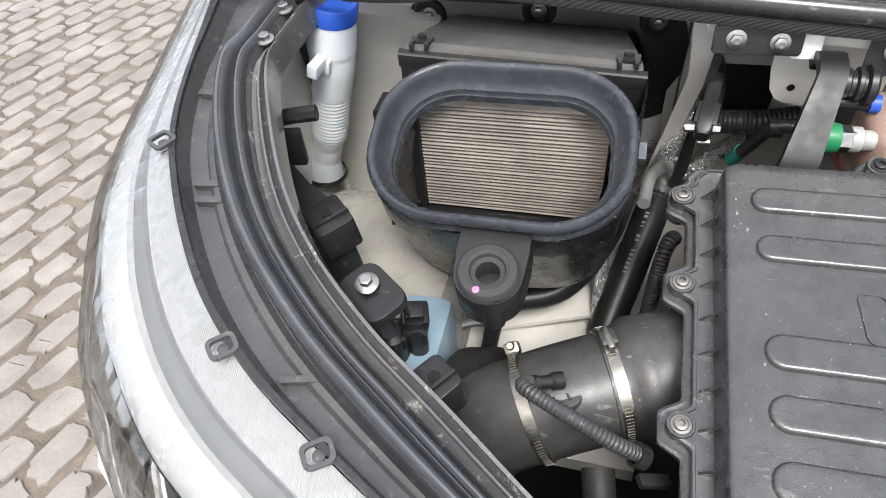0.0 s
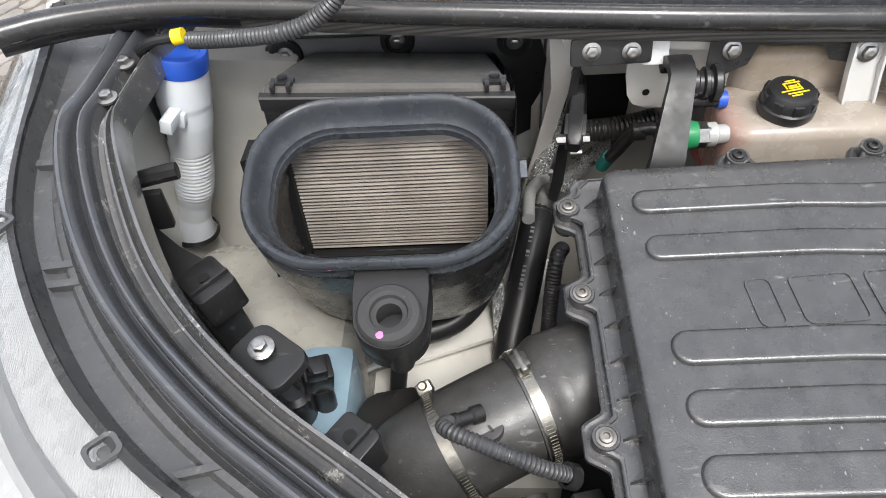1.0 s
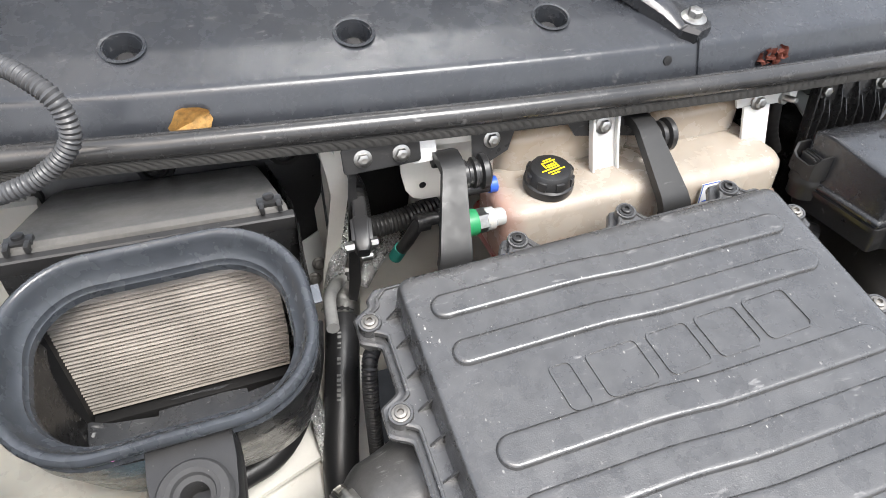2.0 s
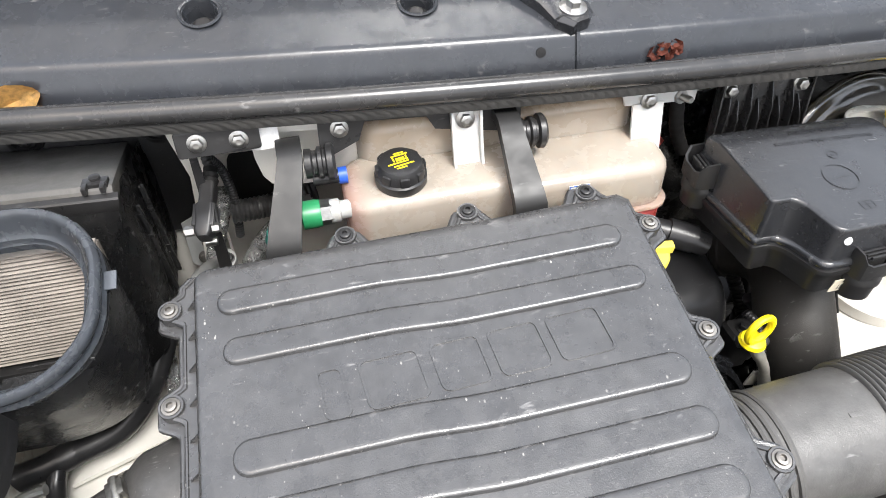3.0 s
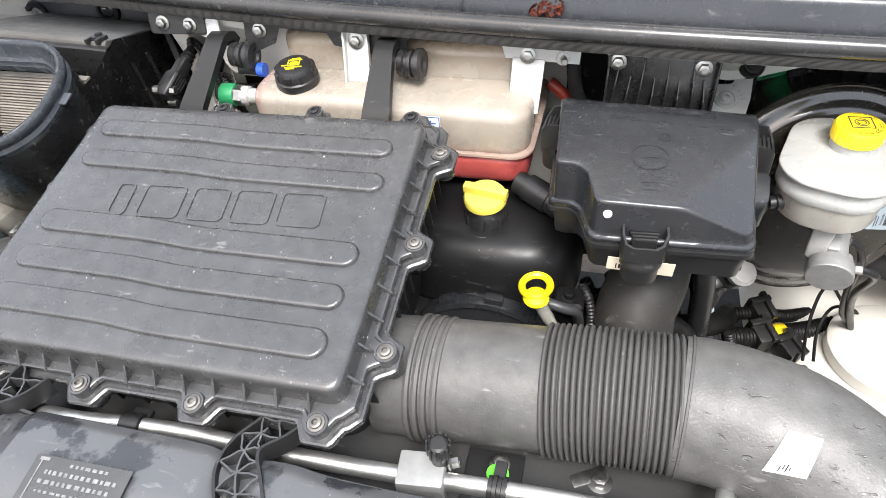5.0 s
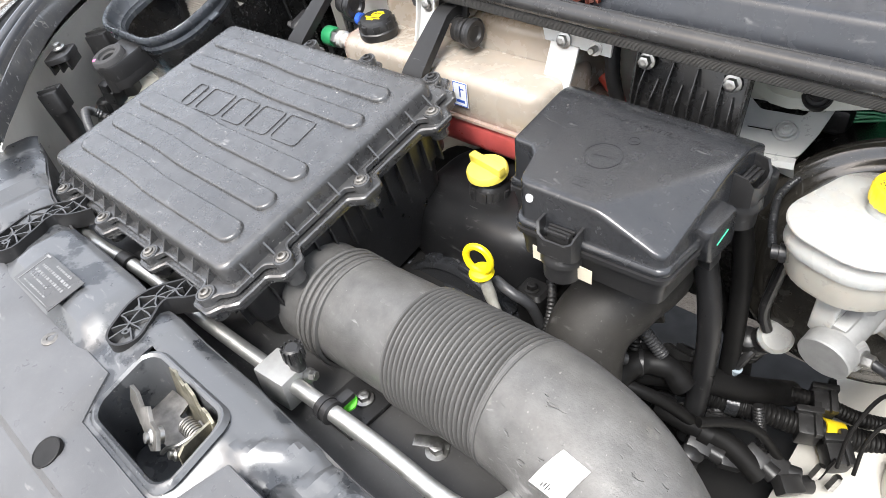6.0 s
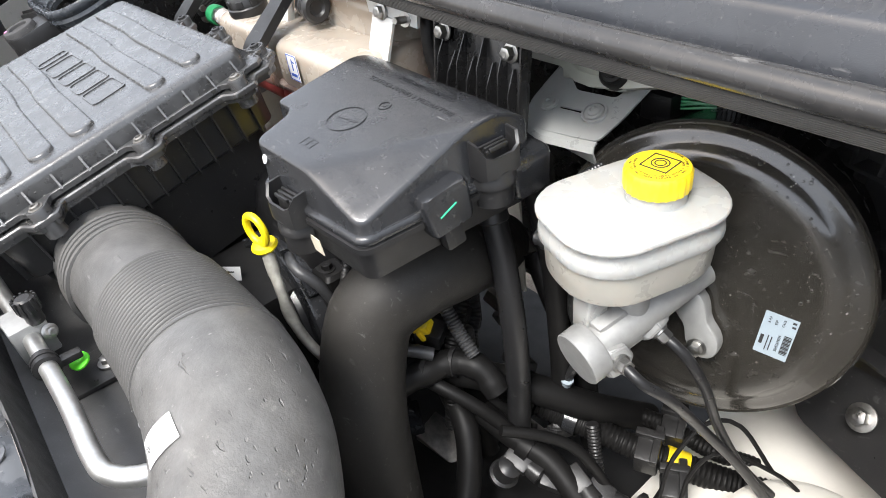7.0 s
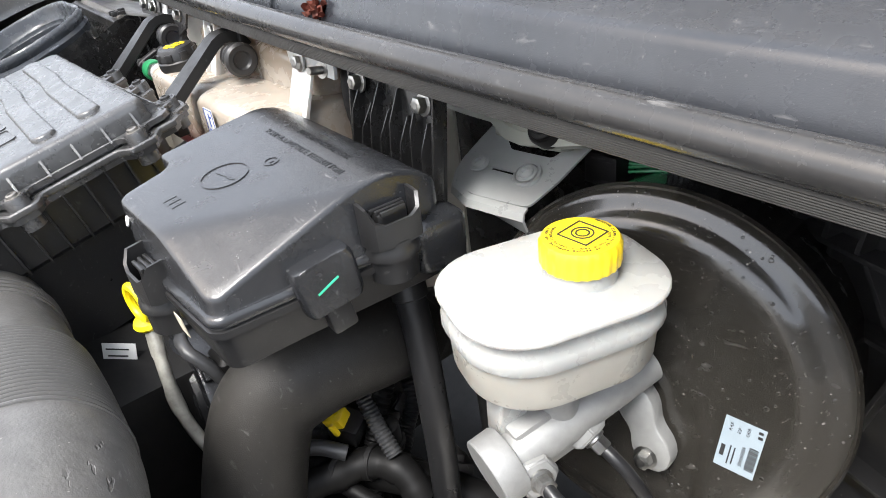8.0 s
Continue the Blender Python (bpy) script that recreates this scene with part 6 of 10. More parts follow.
def hinge_plate():
    top = thing("hinge_plate", (0.54, 0.41, 0.98), "silver pressed metal bonnet hinge plate with two bolts", "hinge plate")
    m = aim((0.54, 0.41, 1.002), (0.05, -0.45, 0.89), (0, 0.89, 0.45))
    flat = m.inverted()
    def loop(points, r):
        poly = [flat @ Vector(p) for p in points]
        out = []
        for i in range(len(poly)):
            p, q, s = poly[i - 1], poly[i], poly[(i + 1) % len(poly)]
            A, B = q + (p - q).normalized() * min(r, (p - q).length * 0.4), q + (s - q).normalized() * min(r, (s - q).length * 0.4)
            out += [A * (1 - t) ** 2 + q * 2 * t * (1 - t) + B * t * t for t in (0, 0.33, 0.67, 1)]
        return out
    outer = loop([(0.481, 0.450, 1.026), (0.480, 0.425, 1.013), (0.480, 0.393, 0.997), (0.493, 0.374, 0.987), (0.522, 0.369, 0.983), (0.588, 0.380, 0.984), (0.596, 0.412, 1.0), (0.601, 0.468, 1.028)], 0.008)
    window = loop([(0.506, 0.436, 1.016), (0.524, 0.424, 1.011), (0.572, 0.430, 1.012), (0.577, 0.442, 1.017)], 0.004)
    slot = loop([(0.519, 0.4005, 1.0), (0.520, 0.397, 1.0), (0.551, 0.401, 1.0), (0.550, 0.405, 1.0)], 0.002)
    bm = bmesh.new()
    for poly in (outer, window, slot):
        vs = [bm.verts.new((p.x, p.y, 0)) for p in poly]
        for i, v in enumerate(vs):
            bm.edges.new((v, vs[(i + 1) % len(vs)]))
    bmesh.ops.triangle_fill(bm, edges=bm.edges[:], use_beauty=True)
    holes = [f for f in bm.faces if any(all((f.calc_center_median().x - poly[i].x) * (poly[i + 1 - len(poly)].y - poly[i].y) - (f.calc_center_median().y - poly[i].y) * (poly[i + 1 - len(poly)].x - poly[i].x) < 0 for i in range(len(poly))) for poly in (window, slot))]
    bmesh.ops.delete(bm, geom=holes, context="FACES")
    bmesh.ops.recalc_face_normals(bm, faces=bm.faces)
    bmesh.ops.solidify(bm, geom=bm.faces[:], thickness=0.0025)
    bm.transform(m)
    plate_ob = part("plate", bm, SILVER, top, "", 0)
    # folded front lip and side lip
    bm = bmesh.new()
    edge = [Vector(p) for p in ((0.482, 0.390, 0.995), (0.493, 0.3745, 0.9865), (0.522, 0.369, 0.9825), (0.555, 0.374, 0.983), (0.588, 0.380, 0.9835))]
    solid_sheet(bm, [[p, p + Vector((0.001, -0.006, -0.003)), p + Vector((0.002, -0.009, -0.010)), p + Vector((0.003, -0.004, -0.013 - 0.012 * (i == 4)))] for i, p in enumerate(edge)], 0.0025)
    part("front_lip", bm, SILVER, plate_ob)
    # raised bead round the slot
    bm = bmesh.new()
    lathe(bm, [(0.0150, -0.001), (0.0140, 0.0016), (0.0120, 0.0018), (0.0115, 0.0)], aim((0.563, 0.406, 1.0005), (0.05, -0.45, 0.89)), 28, False)
    part("bead", bm, SILVER, plate_ob)
    for p in ((0.563, 0.4055, 1.0015), (0.507, 0.3965, 1.0005)):
        bm = bmesh.new()
        torx_screw(bm, aim(p, (0.05, -0.45, 0.89)), 0.0105, 0.004)
        part("bolt", bm, SILVER, top)
    # upper arm under the seal, with the pivot bush
    lower = ((0.40, 0.412, 1.043), (0.440, 0.413, 1.044), (0.476, 0.412, 1.043), (0.515, 0.412, 1.043), (0.540, 0.405, 1.034), (0.560, 0.404, 1.033), (0.600, 0.409, 1.039), (0.645, 0.417, 1.049), (0.70, 0.425, 1.06))
    bm = bmesh.new()
    solid_sheet(bm, [[Vector(p) + Vector((0, 0.012, -0.006)), Vector(p), Vector(p) + Vector((0, 0.004, 0.010)), Vector(p) + Vector((0, -0.004, 0.026)), Vector((p[0], seal_y(p[0]) + 0.012, seal_z(p[0]) - 0.03))] for p in lower], 0.003)
    part("upper_arm", bm, ARMPAINT, top, "grey painted hinge arm")
    bm = bmesh.new()
    lathe(bm, [(0.016, -0.010), (0.0165, 0.003), (0.0150, 0.006), (0.0125, 0.005), (0.0120, 0.008), (0.0085, 0.0085), (0.0080, 0.011), (0.0005, 0.011)], aim((0.586, 0.409, 1.050), (0.1, -0.75, 0.6)), 32)
    part("pivot", bm, DARK, top, "black pivot bush")
    # link below the bush, seen through the window
    bm = bmesh.new()
    box(bm, (0.085, 0.016, 0.012), (0.545, 0.434, 1.028), I4, 0.004, (-18, -4, 6))
    box(bm, (0.030, 0.024, 0.016), (0.580, 0.428, 1.030), I4, 0.005, (-18, -4, 6))
    part("link", bm, ARMPAINT, top)


ARMPAINT = material("grey_green_primer", (0.30, 0.31, 0.27), 0.4, dust=0.2, blotch=0.1)
hinge_plate()
# ---- fuse and relay box ----
def fuse_box():
    top = thing("fuse_box", (0.48, 0.2, 0.93), "black plastic fuse and relay box with a creased lid", "fuse box")
    # lid outline in plan, with the notch at its front left corner
    corners = [(0.358, 0.142), (0.383, 0.142), (0.393, 0.132), (0.404, 0.094), (0.412, 0.088), (0.562, 0.093), (0.570, 0.100), (0.580, 0.286), (0.566, 0.298), (0.368, 0.284), (0.350, 0.270)]
    def smooth(poly, r=0.0055):
        out = []
        n = len(poly)
        for i in range(n):
            p, q, s = Vector(poly[i - 1]), Vector(poly[i]), Vector(poly[(i + 1) % n])
            a, b = (p - q), (s - q)
            ra, rb = min(r, a.length * 0.42), min(r, b.length * 0.42)
            A, B = q + a.normalized() * ra, q + b.normalized() * rb
            for k in range(4):
                t = k / 3
                out.append(A * (1 - t) ** 2 + q * 2 * t * (1 - t) + B * t * t)
            C = s + (q - s).normalized() * min(r, b.length * 0.42)
            m = max(1, round((C - B).length / 0.012))
            out += [B.lerp(C, k / m) for k in range(1, m)]
        return out
    base = smooth(corners)
    c = Vector((0.470, 0.195))
    def top_z(p):
        # crowned back to front, with a facet that falls away to the right front
        crown = 1.0515 + 0.125 * (p.y - 0.10) - 0.035 * (p.x - 0.46)
        if p.y > 0.235:
            crown -= 9.0 * (p.y - 0.235) ** 2
        facet = 1.021 - 0.436 * (p.x - 0.566) + 0.387 * (p.y - 0.10)
        k = 0.0018
        h = max(0.0, min(1.0, 0.5 + (facet - crown) / (2 * k)))
        return facet * (1 - h) + crown * h - k * h * (1 - h)
    def ring(d, z):
        return [(p.x + (p.x - c.x) / (p - c).length * d, p.y + (p.y - c.y) / (p - c).length * d, z) for p in base]
    def inner(k, dz=0.0, d=0.0):
        out = []
        for p in base:
            q = p - (p - c).normalized() * d
            q = c + (q - c) * k
            out.append((q.x, q.y, top_z(q) + dz))
        return out
    bm = bmesh.new()
    loops = [ring(0.004, 0.998), ring(0.0055, 1.001), ring(0.0055, 1.0045), ring(0.003, 1.0075), ring(0.0005, 1.008), ring(-0.0005, 1.011), inner(1, -0.0045, 0.0010), inner(1, -0.0018, 0.0015), inner(1, -0.0005, 0.0028), inner(1, 0.0, 0.0045)]
    loops += [inner(k, 0.0, 0.006) for k in (0.95, 0.90, 0.85, 0.8, 0.75, 0.7, 0.65, 0.6, 0.55, 0.5, 0.45, 0.4, 0.35, 0.3, 0.25, 0.2, 0.15, 0.1, 0.05)]
    loft(bm, loops, (False, True))
    lid_ob = part("lid", bm, GLOSS, top, "smooth black lid with raised marks", 40)
    # lower case with its own bead
    bm = bmesh.new()
    loft(bm, [ring(-0.012, 0.952), ring(-0.004, 0.957), ring(-0.002, 0.975), ring(0.001, 0.985), ring(0.001, 0.990), ring(0.006, 0.991), ring(0.006, 0.9965), ring(0.002, 0.9975)], (True, True))
    part("case", bm, BLACK, top)
    # two latch clips: open boxes with a ridged tongue inside
    for at, turn in (((0.461, 0.091, 1.004), 3), ((0.5770, 0.238, 1.031), 87), ((0.353, 0.255, 1.030), -95)):
        m = pose(*at, 0, 0, turn)
        bm = bmesh.new()
        path = [(-0.024, 0.004), (-0.024, -0.014), (-0.020, -0.020), (-0.012, -0.022), (0.012, -0.022), (0.020, -0.020), (0.024, -0.014), (0.024, 0.004)]
        tops = [0.020, 0.018, 0.008, 0.004, 0.004, 0.008, 0.018, 0.020]
        rows = []
        for (x, y), h in zip(path, tops):
            v = Vector((x, y * 1.0)).normalized() * 0.003
            rows.append([(x, y, -0.016), (x, y, h), (x - v.x, y - v.y, h), (x - v.x, y - v.y, -0.016)])
        t = bmesh.new()
        loft(t, rows)
        merge(bm, t, m)
        clip = part("latch", bm, BLACK, top, "open sided latch clip")
        bm = bmesh.new()
        box(bm, (0.026, 0.010, 0.026), (0, -0.008, -0.004), m, 0.002)
        part("latch_tongue", bm, BLACK, clip)
        for k in range(3):
            bm = bmesh.new()
            box(bm, (0.030 - 0.004 * k, 0.003, 0.004), (0, -0.004 - 0.005 * k, 0.010), m, 0.001)
            part("latch_rib", bm, BLACK, clip)
        bm = bmesh.new()
        loft(bm, [[(0.022 * k * math.cos(radians(a)), -0.002 + 0.021 * k * math.sin(radians(a)), z) for a in range(180, 361, 15)] for k, z in ((0.7, -0.052), (0.92, -0.050), (0.95, -0.030), (1.06, -0.029), (1.06, -0.022), (1.0, -0.020), (1.0, -0.014))])
        bm.transform(m)
        part("latch_pocket", bm, BLACK, clip)
    # tower with the green stroke
    bm = bmesh.new()
    m = pose(0.577, 0.178, 0.999, 0, -9, 84)
    t = bmesh.new()
    loft(t, [[(x, y, z) for x, y in rrect(0.052 * k, 0.026, 0.006, 3)] for k, z in ((0.86, -0.016), (0.95, -0.012), (1.0, 0.016), (0.97, 0.022), (0.88, 0.026), (0.7, 0.027))])
    merge(bm, t, m)
    tower = part("cable_tower", bm, GLOSS, top)
    bm = bmesh.new()
    box(bm, (0.020, 0.0006, 0.0016), (-0.002, -0.0133, 0.006), m, 0, (0, -18, 0))
    part("paint_mark", bm, TEALMARK, tower, "green paint stroke")
    bm = bmesh.new()
    box(bm, (0.022, 0.016, 0.030), (0.0, 0.0, -0.028), m, 0.004)
    part("tower_foot", bm, BLACK, tower)
    # rear pocket past the lid
    bm = bmesh.new()
    t = bmesh.new()
    loft(t, [[(x, y, z) for x, y in rrect(0.034 * k, 0.052 * k, 0.009, 3)] for k, z in ((0.80, -0.024), (0.95, -0.018), (1.0, 0.012), (0.95, 0.019), (0.80, 0.023), (0.6, 0.024))])
    merge(bm, t, pose(0.577, 0.281, 0.994, 0, 0, -4))
    part("rear_pocket", bm, GLOSS, top)
    bm = bmesh.new()
    lathe(bm, [(0.0005, 0), (0.0048, 0), (0.0045, 0.0012), (0.0005, 0.0014)], aim((0.4205, 0.0885, 1.036), (-0.1, -1, 0.3)), 14)
    part("white_dot", bm, LABEL, top, "white paint dot")
    # raised marks on the lid: ring with a cross, small ring, book, two lines of bars
    def on_lid(x, y, turn=0.0):
        e = 0.003
        n = Vector((top_z(Vector((x - e, y))) - top_z(Vector((x + e, y))), top_z(Vector((x, y - e))) - top_z(Vector((x, y + e))), 2 * e)).normalized()
        return aim((x, y, top_z(Vector((x, y)))), n, (0, 1, 0)) @ pose(0, 0, 0, 0, 0, turn)
    bm = bmesh.new()
    m = on_lid(0.459, 0.164)
    lathe(bm, [(0.0206, -0.001), (0.0204, 0.0008), (0.0197, 0.0008), (0.0195, -0.001)], m, 36, False)
    box(bm, (0.026, 0.0007, 0.0010), (0.002, 0, 0), m, 0, (0, 0, 12))
    box(bm, (0.008, 0.0022, 0.0010), (0.009, 0.001, 0), m, 0, (0, 0, 12))
    part("raised_symbol", bm, GLOSS, lid_ob)
    bm = bmesh.new()
    lathe(bm, [(0.007, -0.001), (0.007, 0.0007), (0.0055, 0.0007), (0.0055, -0.001)], on_lid(0.474, 0.200), 24, False)
    lathe(bm, [(0.0005, 0.0006), (0.0022, 0.0006), (0.0022, -0.001), (0.0005, -0.001)], on_lid(0.474, 0.200), 12)
    part("raised_symbol", bm, GLOSS, lid_ob)
    bm = bmesh.new()
    m = on_lid(0.461, 0.119, 4)
    for x, y, w, h in ((0, 0.0055, 0.016, 0.001), (0, -0.0055, 0.016, 0.001), (-0.008, 0, 0.001, 0.012), (0.008, 0, 0.001, 0.012), (0, 0, 0.001, 0.012), (-0.004, 0.001, 0.005, 0.0008), (0.004, 0.001, 0.005, 0.0008)):
        box(bm, (w, h * 0.7 if h < 0.002 else h, 0.0009), (x, y, 0), m, 0)
    part("raised_symbol", bm, GLOSS, lid_ob)
    for text, x, y, size in (("FUSE AND RELAY BOX", 0.487, 0.243, 0.0086), ("SCATOLA FUSIBILI E TELERUTTORI", 0.480, 0.226, 0.0086)):
        bm = bmesh.new()
        lettering(bm, text, size, 0.0005, on_lid(x, y, -1.0) @ pose(0, 0, 0.0002))
        part("raised_text", bm, GLOSS, lid_ob, "", 0)
    # paper tag hanging below
    bm = bmesh.new()
    box(bm, (0.072, 0.0008, 0.020), (0.462, 0.0860, 0.968), I4, 0, (6, 3, 2))
    tag = part("paper_tag", bm, CREAM, top, "cream paper tag")
    for k in range(7):
        bm = bmesh.new()
        box(bm, (0.0014 + 0.0008 * (k % 2), 0.0004, 0.008), (0.436 + 0.0036 * k, 0.0852, 0.966), I4, 0, (6, 3, 2))
        part("print_bar", bm, INK, tag)


TEALMARK = material("green_paint_mark", (0.05, 0.55, 0.30), 0.6)
fuse_box()


# ---- brake booster, master cylinder and reservoir ----
BOOST = aim((0.716, 0.369, 0.868), (0.203, -0.960, 0.190))


def brake_booster():
    top = thing("brake_booster", (0.735, 0.40, 0.74), "large glossy black round brake booster", "brake booster")
    bm = bmesh.new()
    R = 0.1625
    lathe(bm, [(0.09, -0.17), (R - 0.012, -0.16), (R - 0.002, -0.035), (R + 0.001, -0.030), (R + 0.002, -0.022), (R, -0.0185), (R - 0.002, -0.0190), (R - 0.0035, -0.0175), (R - 0.0055, -0.0155), (R - 0.010, -0.0145), (R - 0.0165, -0.0132), (R - 0.0195, -0.0118), (R - 0.0225, -0.0093), (R - 0.026, -0.0070), (R - 0.030, -0.0054), (R - 0.036, -0.0045), (R - 0.044, -0.0042), (0.10, -0.0048), (0.055, -0.0044), (0.0005, -0.004)], BOOST, 96)
    part("shell", bm, BOOSTER, top)
    bm = bmesh.new()
    m = aim((0.8055, 0.3865, 0.8395), (0.203, -0.960, 0.190), (0.02, 0.19, 0.98))
    box(bm, (0.031, 0.048, 0.0006), (0, 0, 0), m, 0)
    lab = part("label", bm, LABELBLUE, top, "pale blue label with printed bars")
    for text, x, y, size in (("504269884", 0.0035, -0.007, 0.0042), ("C418", 0.0035, 0.0165, 0.0036), ("ESP", -0.0030, 0.0150, 0.0036), ("R 4,8", -0.0095, 0.0160, 0.0036)):
        bm = bmesh.new()
        lettering(bm, text, size, 0.0001, m @ pose(x, y, 0.0006, 0, 0, 90))
        part("printed_text", bm, INK, lab, "", 0)
    for x, y, w, h in ((-0.0115, -0.008, 0.0032, 0.0105), (-0.0060, -0.010, 0.0010, 0.0180), (-0.0028, -0.010, 0.0010, 0.0160), (0.0122, 0.0160, 0.0034, 0.0022), (0.0118, 0.0205, 0.0034, 0.0022)):
        bm = bmesh.new()
        box(bm, (w, h, 0.0004), (x, y, 0.0006), m, 0)
        part("print_bar", bm, INK, lab)
    for k in range(14):
        bm = bmesh.new()
        box(bm, (0.007, 0.0005 + 0.0004 * (k * 7 % 3), 0.0004), (0.0105, -0.017 + 0.0016 * k, 0.0006), m, 0)
        part("print_bar", bm, INK, lab)


BOOSTER = material("glossy_black_enamel", (0.0155, 0.0142, 0.0118), 0.21, spec=0.82, coat=0.28, specks=0.75, dust=0.04, scuff=0.25, bump=0.00010, bump_size=120, drops=0.0009)
brake_booster()


def master_cylinder():
    top = thing("master_cylinder", (0.70, 0.28, 0.82), "cast aluminium brake master cylinder with steel pipe nuts", "brake cylinder")
    a, b = Vector((0.702, 0.214, 0.864)), Vector((0.7295, 0.366, 0.8975))
    way = (b - a).normalized()
    m = aim(a, way)
    L = (b - a).length
    bm = bmesh.new()
    lathe(bm, [(0.0005, 0), (0.0268, 0), (0.0278, 0.0012), (0.0280, 0.019), (0.0268, 0.0215), (0.0190, 0.0235), (0.0185, L), (0.0005, L)], m, 44)
    part("barrel", bm, ALU, top)
    # cast saddle under the reservoir
    bm = bmesh.new()
    box(bm, (0.032, 0.074, 0.026), (0.710, 0.276, 0.866), I4, 0.008, (12, 0, -11))
    box(bm, (0.024, 0.060, 0.022), (0.706, 0.268, 0.888), I4, 0.006, (12, 0, -11))
    part("saddle", bm, ALU, top)
    for p, q in (((0.706, 0.246, 0.857), (0.741, 0.236, 0.866)), ((0.714, 0.296, 0.872), (0.739, 0.300, 0.857))):
        p, q = Vector(p), Vector(q)
        d = (q - p).normalized()
        mm = aim(p, d)
        far = (q - p).length
        bm = bmesh.new()
        lathe(bm, [(0.0195, -0.012), (0.0190, far - 0.014), (0.0165, far - 0.0095), (0.0130, far - 0.008), (0.0005, far - 0.008)], mm, 6)
        bmesh.ops.bevel(bm, geom=bm.edges[:], offset=0.0012, segments=2, affect="EDGES")
        port = part("port", bm, ALU, top)
        bm = bmesh.new()
        poly = [(0.0078 * math.cos(radians(60 * k)), 0.0078 * math.sin(radians(60 * k))) for k in range(6)]
        prism(bm, poly, far - 0.009, far + 0.004, mm, 0.001)
        lathe(bm, [(0.0095, far - 0.010), (0.0095, far - 0.006), (0.0075, far - 0.005)], mm, 20)
        part("pipe_nut", bm, STEEL, port)
    # oval flange to the booster, with an ear and nut low on the right
    bm = bmesh.new()
    face = aim((0.7375, 0.363, 0.836), (0.203, -0.960, 0.190))
    poly = []
    for k in range(40):
        u = 2 * math.pi * k / 40
        r = 0.0135 + 0.0275 * abs(math.cos(u)) ** 3
        poly.append((r * math.cos(u), r * math.sin(u)))
    prism(bm, poly, -0.004, 0.012, face @ pose(0, 0, 0, 0, 0, 118), 0.003)
    part("flange", bm, ALU, top)
    bm = bmesh.new()
    hex_bolt(bm, aim((0.747, 0.349, 0.812), (0.203, -0.960, 0.190)), 0.013, 0.0105, 0.010)
    part("flange_nut", bm, STEEL, top)
    bm = bmesh.new()
    loft(bm, [[(x, y, z) for x, y in rrect(w, d, 0.003, 3)] for w, d, z in ((0.006, 0.014, -0.030), (0.022, 0.022, -0.022), (0.024, 0.024, 0.0), (0.027, 0.025, 0.032))])
    bm.transform(pose(0.688, 0.250, 0.896, -4, 2, -14))
    part("reservoir_stem", bm, MILK, top, "white reservoir stem")
    bm = bmesh.new()
    lathe(bm, [(0.016, 0), (0.015, 0.05), (0.0005, 0.05)], aim((0.712, 0.284, 0.878), (0, -0.1, 1)), 20)
    part("rear_stem", bm, ALU, top)


master_cylinder()


